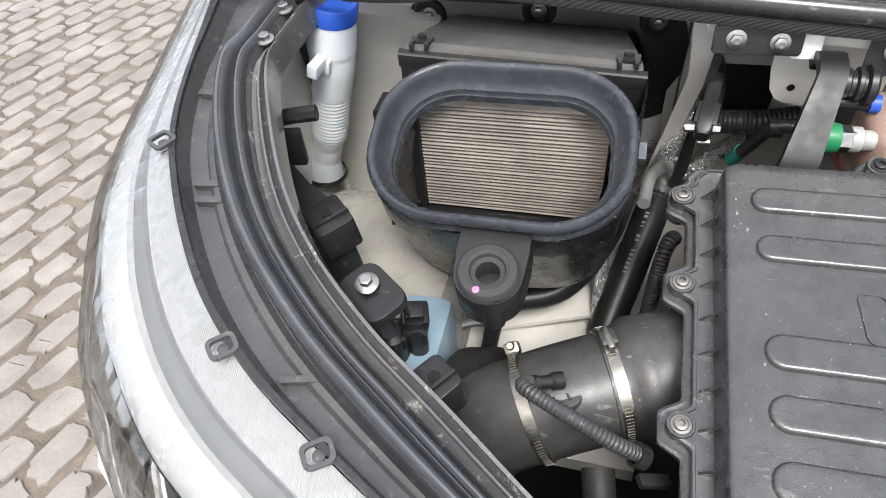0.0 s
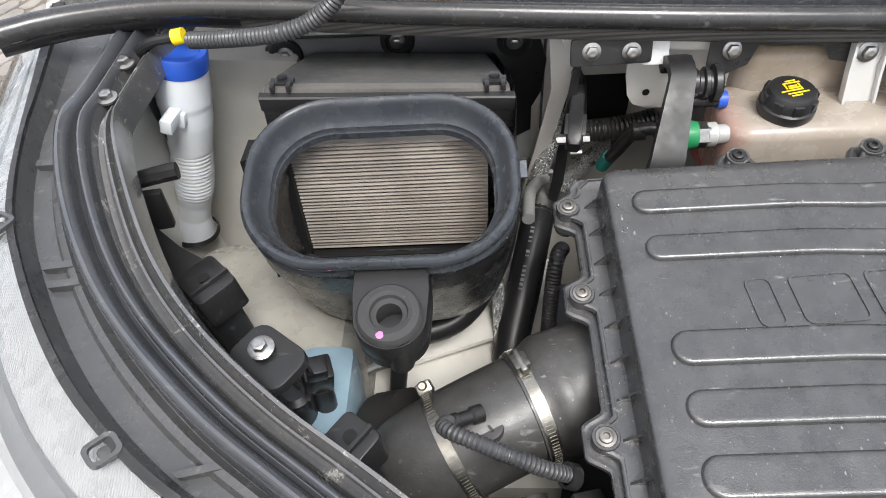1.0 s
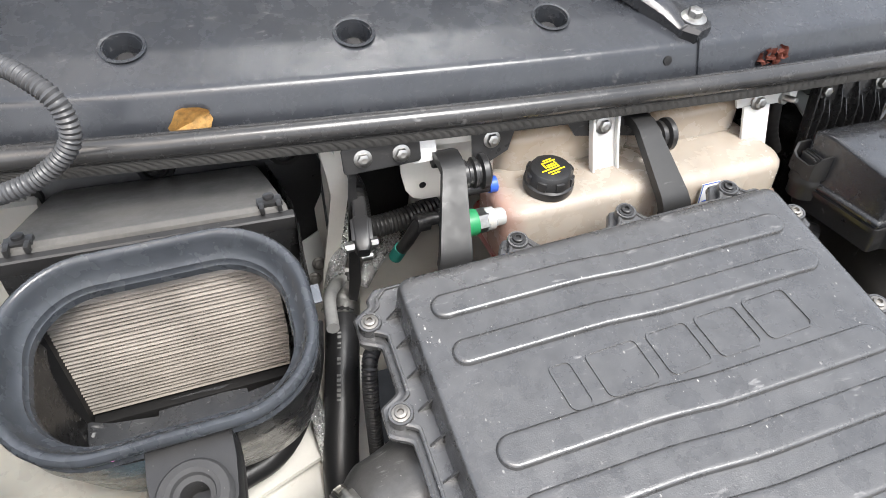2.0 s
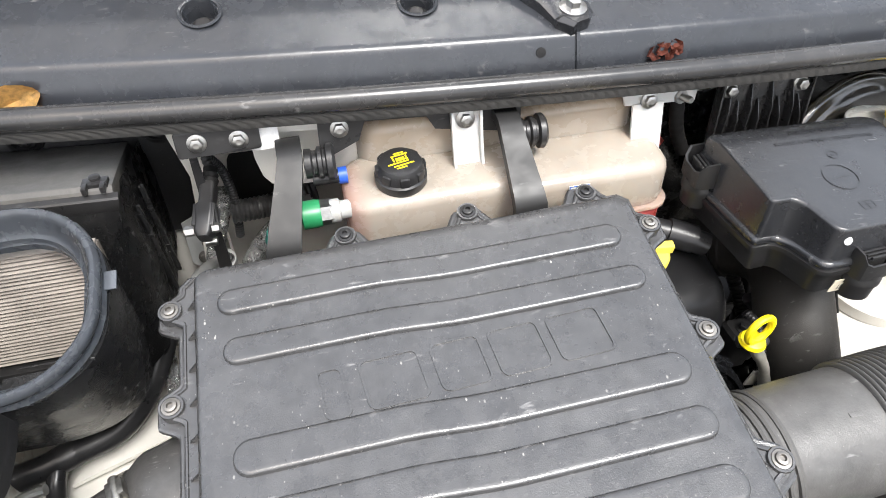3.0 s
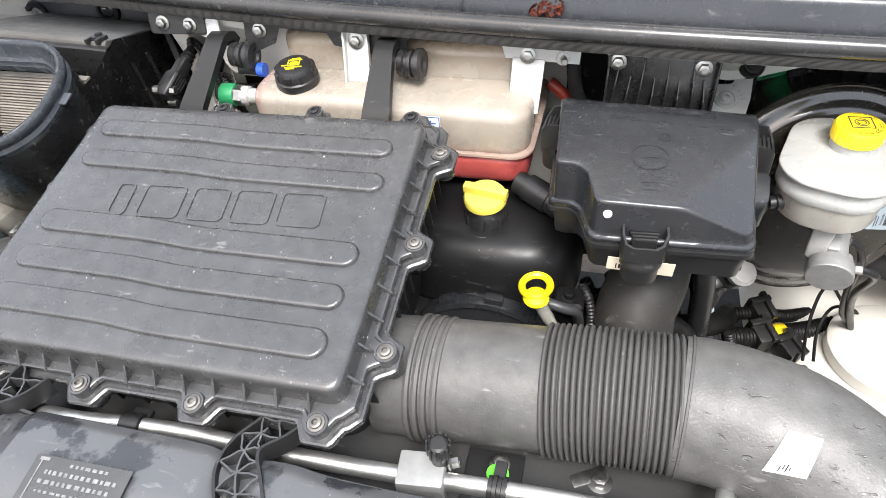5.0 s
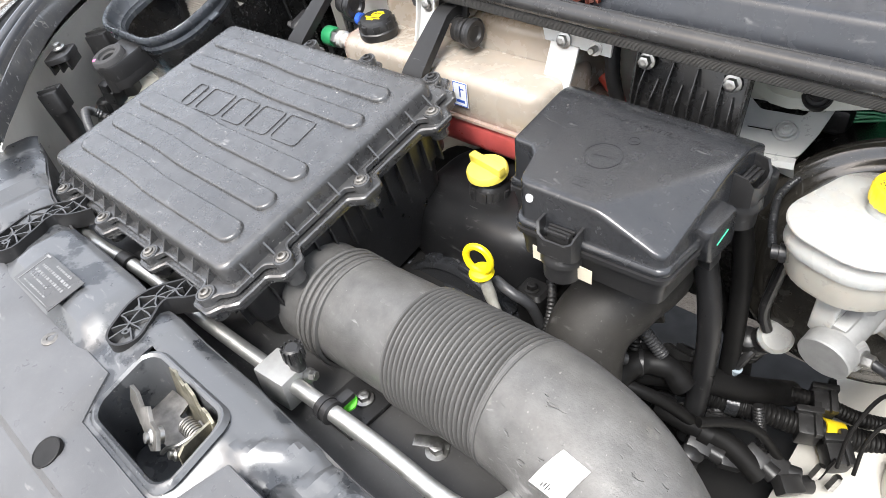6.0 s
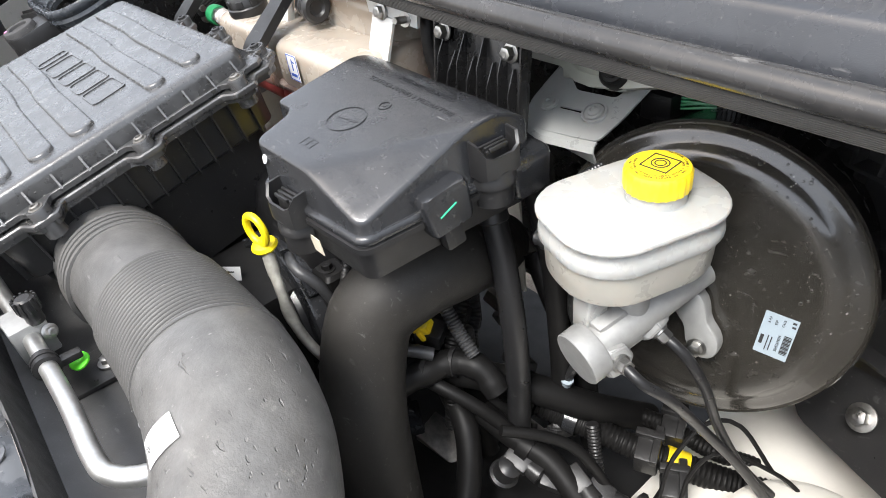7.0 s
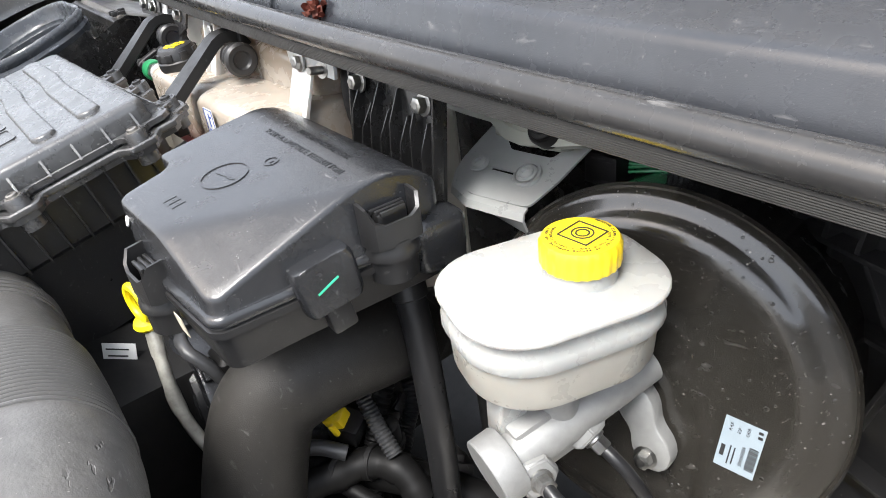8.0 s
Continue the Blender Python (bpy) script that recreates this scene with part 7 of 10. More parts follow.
def brake_reservoir():
    top = thing("brake_reservoir", (0.70, 0.30, 0.905), "milky white brake fluid reservoir with a yellow cap", "fluid reservoir")
    # plan outline: rounded long body
    tilt = pose(0.692, 0.298, 0.984, 0, 0, -18)
    def ring(w, d, z, r=0.050):
        return [(x, y, z) for x, y in rrect(w, d, min(r, w / 2 - 0.001), 8)]
    bm = bmesh.new()
    loft(bm, [ring(0.060, 0.094, -0.058), ring(0.104, 0.138, -0.0575), ring(0.113, 0.147, -0.0550), ring(0.1165, 0.1505, -0.0500), ring(0.119, 0.153, -0.020)], (True, False))
    bm.transform(tilt)
    part("lower_tank", bm, MILKLOW, top, "greyish translucent lower tank")
    bm = bmesh.new()
    loft(bm, [ring(0.119, 0.153, -0.0195), ring(0.1245, 0.1585, -0.0190), ring(0.1262, 0.1602, -0.0172), ring(0.1260, 0.1600, -0.0120), ring(0.1245, 0.1585, -0.0080), ring(0.1205, 0.1545, -0.0040), ring(0.1195, 0.1535, 0.0010), ring(0.1205, 0.1545, 0.0045), ring(0.1275, 0.1615, 0.0062), ring(0.1290, 0.1630, 0.0075), ring(0.1290, 0.1630, 0.0092),
              ring(0.1275, 0.1615, 0.0105), ring(0.122, 0.156, 0.0113), ring(0.10, 0.13, 0.0120), ring(0.04, 0.07, 0.0125)], (False, True))
    bm.transform(tilt)
    part("upper_tank", bm, MILK, top)
    m = tilt @ pose(0.008, 0.020, 0.010)
    bm = bmesh.new()
    lathe(bm, [(0.032, -0.002), (0.0265, 0.003), (0.0255, 0.018)], m, 36, False)
    part("neck", bm, MILK, top)
    bm = bmesh.new()
    prof = [(0.0280, 0.014), (0.0286, 0.016), (0.0286, 0.030), (0.0270, 0.0335), (0.0240, 0.0345), (0.0005, 0.0350)]
    loops = []
    for r, z in prof:
        loops.append([((r + (0.0007 if (k // 2) % 2 and r > 0.0275 else 0)) * math.cos(2 * math.pi * k / 96), (r + (0.0007 if (k // 2) % 2 and r > 0.0275 else 0)) * math.sin(2 * math.pi * k / 96), z) for k in range(96)])
    loft(bm, loops)
    bm.transform(m)
    cap = part("cap", bm, YELLOW, top, "yellow ribbed cap with black print")
    zt = 0.0352
    for dx, dy, w, h in ((0, 0.012, 0.026, 0.0011), (0, -0.012, 0.026, 0.0011), (0.0125, 0, 0.0011, 0.024), (-0.0125, 0, 0.0011, 0.024)):
        bm = bmesh.new()
        box(bm, (w, h, 0.0005), (dx, dy, zt), m @ pose(0, 0.002, 0, 0, 0, 20), 0)
        part("print_bar", bm, INK, cap)
    bm = bmesh.new()
    for r in (0.0052, 0.0082):
        lathe(bm, [(r, zt - 0.0002), (r, zt + 0.0003), (r - 0.0011, zt + 0.0003), (r - 0.0011, zt - 0.0002)], m @ pose(0, 0.002, 0), 24, False)
    part("print_symbol", bm, INK, cap)
    for text, r, size, start, gap in (("WARNING CLEAN FILLER CAP BEFORE REMOVING. USE ONLY", 0.0232, 0.0030, 118, 5.3), ("DOT 4 FLUID FROM A SEALED CONTAINER", 0.0200, 0.0030, 60, 6.2)):
        bm = bmesh.new()
        for k, letter in enumerate(text):
            a = start - gap * k
            if letter != " ":
                lettering(bm, letter, size, 0.00012, m @ pose(r * math.cos(radians(a)), r * math.sin(radians(a)), zt - 0.0003, 0, 0, a - 90))
        part("printed_text", bm, INK, cap, "", 0)
    # hose joint at its left side
    bm = bmesh.new()
    mm = aim((0.642, 0.262, 0.945), (-1, -0.25, -0.1))
    lathe(bm, [(0.0005, -0.01), (0.007, -0.01), (0.007, 0.010), (0.011, 0.011), (0.011, 0.018), (0.008, 0.019), (0.008, 0.026), (0.0005, 0.027)], mm, 18)
    part("side_connector", bm, BLACK, top)


brake_reservoir()


# ---- engine top: cover, oil cap, dipstick ----
def engine():
    top = thing("engine", (0.3, 0.12, 0.5), "dark engine block with a black plastic rocker cover", "engine")
    bm = bmesh.new()
    loops = []
    for z, k in ((0.80, 1.00), (0.815, 1.02), (0.822, 1.06), (0.827, 1.07), (0.832, 1.06), (0.842, 1.05), (0.860, 1.02), (0.878, 0.97), (0.892, 0.90), (0.902, 0.80), (0.908, 0.66), (0.911, 0.50), (0.912, 0.3)):
        loops.append([(0.262 + x, 0.228 + y, z + 0.13 * (y + 0.056) * k) for x, y in oval(0.125 * k, 0.092 * k, 3.2, 72)])
    loft(bm, loops)
    part("rocker_cover", bm, ROCKER, top, "smooth black rocker cover", 80)
    bm = bmesh.new()
    m = pose(0.263, 0.207, 0.902, -6)
    lathe(bm, [(0.040, -0.02), (0.0395, 0.001), (0.037, 0.003), (0.033, 0.003), (0.031, 0.0), (0.0275, 0.001), (0.0275, 0.022), (0.0255, 0.028), (0.0235, 0.030), (0.0230, 0.044)], m, 40)
    neck = part("filler_neck", bm, BLACK, top)
    for k in range(10):
        a = 36 * k
        bm = bmesh.new()
        box(bm, (0.004, 0.010, 0.018), (0.0272 * math.cos(radians(a)), 0.0272 * math.sin(radians(a)), 0.013), m, 0.0018, (0, 0, a))
        part("neck_rib", bm, BLACK, neck)
    bm = bmesh.new()
    m = aim((0.264, 0.205, 0.943), (0.0, -0.16, 1))
    lathe(bm, [(0.024, 0), (0.0285, 0.003), (0.0285, 0.010), (0.0265, 0.013), (0.0005, 0.014)], m, 36)
    box(bm, (0.060, 0.0115, 0.013), (0.001, 0.001, 0.018), m, 0.002, (0, 0, -9))
    part("oil_cap", bm, OILYELLOW, top, "yellow oil filler cap with a grip bar")
    # front timing cover, round
    bm = bmesh.new()
    lathe(bm, [(0.128, -0.05), (0.130, 0.0), (0.128, 0.006), (0.122, 0.008), (0.118, 0.004), (0.098, 0.004), (0.094, 0.010), (0.06, 0.011), (0.0005, 0.011)], aim((0.275, 0.098, 0.716), (0.0, -1, 0.15)), 64)
    timing = part("timing_cover", bm, GLOSS, top, "round black timing cover")
    for a in (52, 84, 112, 140):
        bm = bmesh.new()
        box(bm, (0.022, 0.026, 0.016), (0.126, 0, -0.004), aim((0.275, 0.098, 0.716), (0.0, -1, 0.15)) @ pose(0, 0, 0, 0, 0, a), 0.003)
        part("cover_lug", bm, GLOSS, timing)
    # grey pipe hoop and sensor beside the dipstick
    bm = bmesh.new()
    tube(bm, [(0.352, 0.105, 0.872), (0.368, 0.100, 0.873), (0.385, 0.100, 0.868), (0.398, 0.112, 0.850), (0.402, 0.130, 0.800)], 0.007, 12)
    part("pipe_hoop", bm, CONDUIT, top, "grey pipe hoop")
    bm = bmesh.new()
    loft(bm, [[(x, y, z) for x, y in rrect(w, d, 0.006, 3, 0.386, 0.138)] for w, d, z in ((0.030, 0.030, 0.79), (0.040, 0.036, 0.832), (0.040, 0.036, 0.848), (0.032, 0.028, 0.853))])
    part("sensor", bm, DEEP, top, "black sensor body")
    bm = bmesh.new()
    hex_bolt(bm, pose(0.386, 0.134, 0.853), 0.012, 0.010, 0.009)
    part("sensor_bolt", bm, DEEP, top)
    bm = bmesh.new()
    conduit(bm, [(0.40, 0.155, 0.86), (0.412, 0.140, 0.845), (0.418, 0.120, 0.81), (0.414, 0.10, 0.765), (0.40, 0.085, 0.73)], 0.0065, 0.0048)
    part("sensor_lead", bm, BLACK, top, "ribbed black lead")
    bm = bmesh.new()
    lm = aim((0.248, 0.050, 0.804), (0.62, -0.70, 0.35), (0, 0, 1))
    box(bm, (0.044, 0.050, 0.0010), (0, 0, 0), lm, 0)
    lab = part("label", bm, LABEL, top, "white printed label")
    for k in range(5):
        bm = bmesh.new()
        box(bm, (0.030 - 0.004 * (k % 3), 0.0018, 0.0004), (-0.002, 0.018 - 0.008 * k, 0.0008), lm, 0)
        part("print_bar", bm, INK, lab)
    # Plain block; the shade around it is put in its near-black colour
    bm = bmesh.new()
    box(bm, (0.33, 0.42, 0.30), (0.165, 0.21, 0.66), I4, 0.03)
    part("block", bm, DARK, top, "engine block coloured near-black for deep shade")
    # dipstick
    bm = bmesh.new()
    lathe(bm, [(0.0005, 0), (0.0145, 0), (0.016, 0.003), (0.014, 0.007), (0.008, 0.010), (0.0005, 0.010)], aim((0.349, 0.083, 0.897), (0.02, -0.1, 1)), 24)
    ring = [Vector((0.349 + 0.0165 * math.cos(a), 0.079 + 0.003 * math.cos(a), 0.924 + 0.0185 * math.sin(a))) for a in np.linspace(-math.pi / 2, 1.5 * math.pi, 28)]
    tube(bm, ring, 0.0045, 10, smooth_path=False)
    dip = part("dipstick_handle", bm, YELLOWDIP, top, "yellow ring dipstick handle")
    bm = bmesh.new()
    tube(bm, [(0.350, 0.083, 0.898), (0.362, 0.079, 0.877), (0.376, 0.075, 0.852), (0.388, 0.073, 0.815), (0.410, 0.080, 0.775), (0.450, 0.10, 0.735)], 0.0066, 14, 0.008, lambda q: 0.0078 if q < 0.034 else (0.0066 if q < 0.075 or q > 0.098 else 0.0076))
    box(bm, (0.016, 0.003, 0.026), (0.372, 0.078, 0.828), I4, 0.001, (0, 14, 0))
    part("dipstick_tube", bm, DIPTUBE, dip, "silver dipstick tube")


ROCKER = material("satin_black_cover", (0.0068, 0.0070, 0.0078), 0.36, spec=0.26, dust=0.012, specks=0.15, scuff=0.15)
DIPTUBE = material("dull_silver_tube", (0.36, 0.35, 0.31), 0.42, 0.4, blotch=0.3, blotch_size=60, wear=0.2)
YELLOWDIP = material("bright_yellow_plastic", (0.85, 0.68, 0.01), 0.4)
engine()


def hose_print(parent, points, r, side, n, seed, size=0.006):
    """Pale printed bars along a hose: side is the way the print faces."""
    rng = random.Random(seed)
    path = spline(points, 0.003)
    k = 2
    while k < len(path) - 4 and n > 0:
        d = (path[k + 1] - path[k]).normalized()
        out = (Vector(side) - d * d.dot(Vector(side))).normalized()
        m = aim(path[k] + out * (r + 0.0002), out, d)
        bm = bmesh.new()
        box(bm, (size, rng.uniform(0.002, 0.0045), 0.0004), (0, 0, 0), m, 0)
        part("print_bar", bm, HOSEINK, parent)
        k += rng.choice((2, 2, 2, 3, 5))
        n -= 1


HOSEINK = material("pale_hose_print", (0.17, 0.17, 0.165), 0.6, blotch=0.2, blotch_size=200)


def hoses():
    # thick charge hose bending down below the fuse box
    bm = bmesh.new()
    tube(bm, [(0.42, 0.38, 0.77), (0.47, 0.315, 0.820), (0.495, 0.255, 0.852), (0.487, 0.190, 0.860), (0.470, 0.138, 0.833), (0.478, 0.105, 0.775), (0.500, 0.080, 0.71), (0.53, 0.060, 0.60)], 0.043, 36, 0.010, lambda q: 0.0435 + 0.0065 * min(1.0, max(0.0, (q - 0.16) / 0.10)))
    h = thing("charge_hose", (0.55, 0.1, 0.6), "thick dull black charge hose bending down", "hose")
    part("hose_wall", bm, HOSE, h)
    for p, d in (((0.474, 0.305, 0.826), (0.45, -0.75, 0.42)),):
        bm = bmesh.new()
        lathe(bm, [(0.0432, -0.008), (0.0452, -0.006), (0.0452, 0.006), (0.0432, 0.008)], aim(p, d), 40, False)
        part("moulded_band", bm, HOSE, h)
    bm = bmesh.new()
    tube(bm, [(0.520, 0.280, 0.95), (0.545, 0.272, 0.88), (0.566, 0.262, 0.81), (0.575, 0.257, 0.72), (0.575, 0.25, 0.57)], 0.0150, 18, 0.012)
    h = thing("cable_conduit", (0.575, 0.25, 0.57), "smooth black cable tube dropping from the fuse box", "hose")
    part("sleeve", bm, RUBBER, h)
    bm = bmesh.new()
    lathe(bm, [(0.0152, -0.010), (0.0175, -0.008), (0.0175, 0.008), (0.0152, 0.010)], aim((0.530, 0.277, 0.922), (0.33, -0.1, -0.9)), 24, False)
    part("collar", bm, BLACK, h)
    bm = bmesh.new()
    tube(bm, [(0.555, 0.315, 0.95), (0.575, 0.32, 0.86), (0.585, 0.32, 0.74), (0.59, 0.32, 0.62)], 0.013, 16, 0.012)
    solo("cable_conduit", bm, DEEP, "smooth black cable tube behind the fuse box", "hose")
    # coolant hose between the housings
    bm = bmesh.new()
    tube(bm, [(-0.273, 0.39, 0.850), (-0.284, 0.347, 0.838), (-0.305, 0.275, 0.800), (-0.327, 0.205, 0.752), (-0.34, 0.13, 0.69)], 0.0235, 18, 0.012)
    h = solo("coolant_hose", bm, RUBBER, "black rubber hose with a silver crimp and pale print", "hose")
    hose_print(h, [(-0.284, 0.347, 0.838), (-0.305, 0.275, 0.800), (-0.327, 0.205, 0.752)], 0.0235, (-0.2, -0.5, 0.8), 12, 4, 0.005)
    bm = bmesh.new()
    tube(bm, [(-0.268, 0.412, 0.858), (-0.272, 0.393, 0.851), (-0.279, 0.366, 0.843)], 0.0255, 20, 0.006, lambda s: 0.0255 - 0.0015 * (0.5 + 0.5 * math.cos(2 * math.pi * s / 0.014)))
    part("crimp_sleeve", bm, STEEL, h, "crimped silver sleeve")
    bm = bmesh.new()
    conduit(bm, [(-0.258, 0.272, 0.872), (-0.266, 0.252, 0.882), (-0.272, 0.236, 0.870), (-0.276, 0.222, 0.820), (-0.278, 0.212, 0.760), (-0.280, 0.20, 0.69)], 0.0105)
    solo("wire_conduit", bm, CONDUIT, "ribbed black wire conduit beside the filter box", "wire conduit")
    # conduit over the turbo hose
    bm = bmesh.new()
    conduit(bm, [(-0.402, -0.028, 0.955), (-0.406, -0.040, 0.967), (-0.392, -0.053, 0.974), (-0.352, -0.068, 0.967), (-0.321, -0.074, 0.953), (-0.297, -0.070, 0.933)], 0.0075, 0.0042)
    solo("wire_conduit", bm, CONDUIT, "grey-black ribbed wire conduit over the air hose", "wire conduit")
    # conduit loop over the cowl
    bm = bmesh.new()
    conduit(bm, [(-0.668, 0.318, 1.158), (-0.62, 0.300, 1.166), (-0.563, 0.285, 1.176), (-0.525, 0.284, 1.188), (-0.495, 0.284, 1.213), (-0.491, 0.287, 1.241), (-0.504, 0.297, 1.262), (-0.54, 0.33, 1.275), (-0.62, 0.42, 1.262)], 0.0095)
    solo("wire_conduit", bm, CONDUIT, "grey ribbed conduit looping over the cowl seal", "wire conduit")
    bm = bmesh.new()
    tube(bm, [(-0.672, 0.318, 1.164), (-0.684, 0.318, 1.162)], 0.0085, 12)
    solo("tape_band", bm, YELLOW, "yellow tape band on the conduit", "tape")
    bm = bmesh.new()
    tube(bm, [(-0.684, 0.318, 1.162), (-0.715, 0.322, 1.155), (-0.742, 0.335, 1.13), (-0.750, 0.345, 1.08), (-0.748, 0.352, 1.00), (-0.755, 0.36, 0.90)], 0.0055, 10)
    solo("washer_hose", bm, RUBBER, "thin black washer hose beside the filler neck", "hose")


hoses()


def ac_pipe():
    top = thing("air_conditioning_pipe", (0.3, -0.16, 0.85), "bare aluminium air conditioning pipe with a valve block", "pipe")
    bm = bmesh.new()
    tube(bm, [(-0.20, -0.186, 0.905), (-0.15, -0.190, 0.918), (-0.09, -0.193, 0.924), (-0.039, -0.186, 0.920), (0.040, -0.178, 0.912), (0.133, -0.176, 0.903), (0.25, -0.168, 0.892), (0.29, -0.166, 0.892), (0.42, -0.162, 0.892), (0.50, -0.163, 0.892), (0.530, -0.158, 0.892), (0.550, -0.140, 0.892), (0.556, -0.11, 0.886), (0.556, -0.06, 0.87)], 0.0090, 18, 0.012)
    part("pipe", bm, PIPE, top)
    bm = bmesh.new()
    box(bm, (0.046, 0.037, 0.044), (0.273, -0.166, 0.887), I4, 0.003, (0, 0, 6))
    part("block", bm, ALU, top)
    bm = bmesh.new()
    lathe(bm, [(0.009, 0), (0.009, 0.012), (0.0108, 0.013), (0.0112, 0.022), (0.0096, 0.030), (0.007, 0.032), (0.0005, 0.032)], pose(0.289, -0.153, 0.906), 14)
    vc = part("valve_cap", bm, BLACK, top, "black ribbed valve cap")
    for k in range(12):
        a = 30 * k
        bm = bmesh.new()
        box(bm, (0.0022, 0.0026, 0.016), (0.289 + 0.0112 * math.cos(radians(a)), -0.153 + 0.0112 * math.sin(radians(a)), 0.930), I4, 0.0006, (0, 0, a))
        part("rib", bm, BLACK, vc)
    bm = bmesh.new()
    prism(bm, oval(0.0115, 0.0105, 2.2, 18), 0, 0.0025, aim((0.342, -0.138, 0.872), (0.15, -0.35, 1)), 0.0006)
    part("tag", bm, LIME, top, "bright green tag")
    bm = bmesh.new()
    for k in range(4):
        lathe(bm, [(0.0092, -0.0025), (0.0125 + 0.001 * (k % 2), -0.002), (0.0125 + 0.001 * (k % 2), 0.002), (0.0092, 0.0025)], aim((0.340 + 0.0045 * k, -0.1645, 0.892), (1, 0, 0)), 18)
    box(bm, (0.012, 0.030, 0.008), (0.346, -0.147, 0.886), I4, 0.002)
    box(bm, (0.06, 0.06, 0.006), (0.335, -0.13, 0.848), I4, 0.002)
    part("pipe_clip", bm, BLACK, top)
    bm = bmesh.new()
    hex_bolt(bm, pose(0.340, -0.116, 0.853), 0.013, 0.011)
    part("bolt", bm, STEEL, top)
    bm = bmesh.new()
    hex_bolt(bm, aim((0.297, -0.148, 0.893), (0.9, 0.3, 0.3)), 0.010, 0.0085, 0.010)
    part("block_bolt", bm, STEEL, top)
    # clamp of black rubber further along the pipe
    bm = bmesh.new()
    lathe(bm, [(0.0092, -0.011), (0.0120, -0.010), (0.0124, 0.0), (0.0120, 0.010), (0.0092, 0.011)], aim((-0.030, -0.1855, 0.9195), (1, 0.09, -0.08)), 20)
    box(bm, (0.022, 0.020, 0.006), (-0.030, -0.173, 0.915), I4, 0.002)
    part("pipe_clip", bm, BLACK, top, "black rubber pipe clip")


ac_pipe()
# ---- front crossmember with latch well ----
def front_panel():
    top = thing("front_crossmember", (0.15, -0.26, 0.88), "glossy black painted front crossmember with a stamped plate", "crossmember", kind="structure")
    bm = bmesh.new()
    def step(a, b, v):
        k = min(1.0, max(0.0, (v - a) / (b - a)))
        return k * k * (3 - 2 * k)
    def rear(x):
        return float(np.interp(x, (-0.42, -0.397, -0.30, -0.206, -0.132, 0.95), (-0.130, -0.139, -0.160, -0.195, -0.207, -0.208)))
    def deck(x, y):
        z = 0.945 - 0.024 * step(0.30, 0.38, x) + 0.020 * step(-0.15, -0.24, x)
        # raised pads and dips pressed in the sheet
        if -0.135 < x < 0.115:
            z += 0.016 * min(1, (x + 0.135) / 0.030, (0.115 - x) / 0.030) * min(1, max(0, (y + 0.305) / 0.022))
        z -= 0.007 * step(-0.265, -0.255, y) * step(0.395, 0.41, x) * step(0.535, 0.52, x)
        z += 0.006 * step(0.345, 0.36, x) * step(0.395, 0.38, x)
        z += 0.012 * step(-0.36, -0.345, x) * step(-0.24, -0.255, x)
        # flat facets pressed at slight angles
        z += 0.010 * step(0.115, 0.150, x) * step(0.200, 0.170, x) * step(-0.300, -0.235, y)
        z -= 0.10 * max(0.0, min(0.022, y + 0.238)) * step(0.20, 0.215, x) * step(0.345, 0.335, x)
        z += 0.08 * max(0.0, y + 0.285) * step(-0.150, -0.165, x) * step(-0.235, -0.220, x)
        # pressed ridges round the hole panel
        for x0, y0, x1, y1 in ((0.345, -0.262, 0.395, -0.214), (0.405, -0.262, 0.425, -0.214), (0.405, -0.262, 0.520, -0.258), (0.545, -0.262, 0.600, -0.214)):
            u = min(1.0, max(0.0, ((x - x0) * (x1 - x0) + (y - y0) * (y1 - y0)) / ((x1 - x0) ** 2 + (y1 - y0) ** 2)))
            d = math.hypot(x - x0 - u * (x1 - x0), y - y0 - u * (y1 - y0))
            z += 0.006 * step(0.012, 0.003, d)
        z -= 0.5 * max(0.0, y - rear(x) + 0.012)
        z -= 0.28 * max(0.0, -0.262 - y)
        return z
    xs = [float(x) for x in np.linspace(-0.42, 0.95, 184)]
    nv = 30
    grid = [[bm.verts.new((x, -0.36 + (rear(x) + 0.36) * j / nv, deck(x, -0.36 + (rear(x) + 0.36) * j / nv))) for j in range(nv + 1)] for x in xs]
    for i in range(len(xs) - 1):
        for j in range(nv):
            q = (grid[i][j].co + grid[i + 1][j + 1].co) / 2
            if 0.180 < q.x < 0.318 and -0.328 < q.y < -0.250 or math.hypot(q.x - 0.462, q.y + 0.228) < 0.012:
                continue
            bm.faces.new((grid[i][j], grid[i + 1][j], grid[i + 1][j + 1], grid[i][j + 1]))
    bmesh.ops.recalc_face_normals(bm, faces=bm.faces)
    bmesh.ops.solidify(bm, geom=bm.faces[:], thickness=0.003)
    part("deck", bm, DECK, top, "", 24)
    bm = bmesh.new()
    rows = [[Vector((x, rear(x) - 0.0005, deck(x, rear(x)) - 0.004)), Vector((x, rear(x) + 0.001, 0.90)), Vector((x, rear(x) + 0.008, 0.845)), Vector((x, -0.09, 0.838)), Vector((x, -0.085, 0.60))] for x in np.linspace(-0.40, 0.95, 30)]
    solid_sheet(bm, rows, 0.003)
    part("radiator_shelf", bm, SHELF, top, "dark plastic shelf behind the crossmember")
    bm = bmesh.new()
    lathe(bm, [(0.0150, -0.0030), (0.0145, -0.0018), (0.0100, -0.0018), (0.0092, -0.004), (0.0092, -0.02)], pose(0.462, -0.228, deck(0.462, -0.228) + 0.0035), 28, False)
    part("hole_collar", bm, DECK, top)
    # fastener and hole on the shelf
    bm = bmesh.new()
    hex_bolt(bm, pose(0.443, -0.110, 0.842), 0.014, 0.013, 0.010)
    box(bm, (0.040, 0.014, 0.004), (0.432, -0.106, 0.842), I4, 0.001, (0, 0, 30))
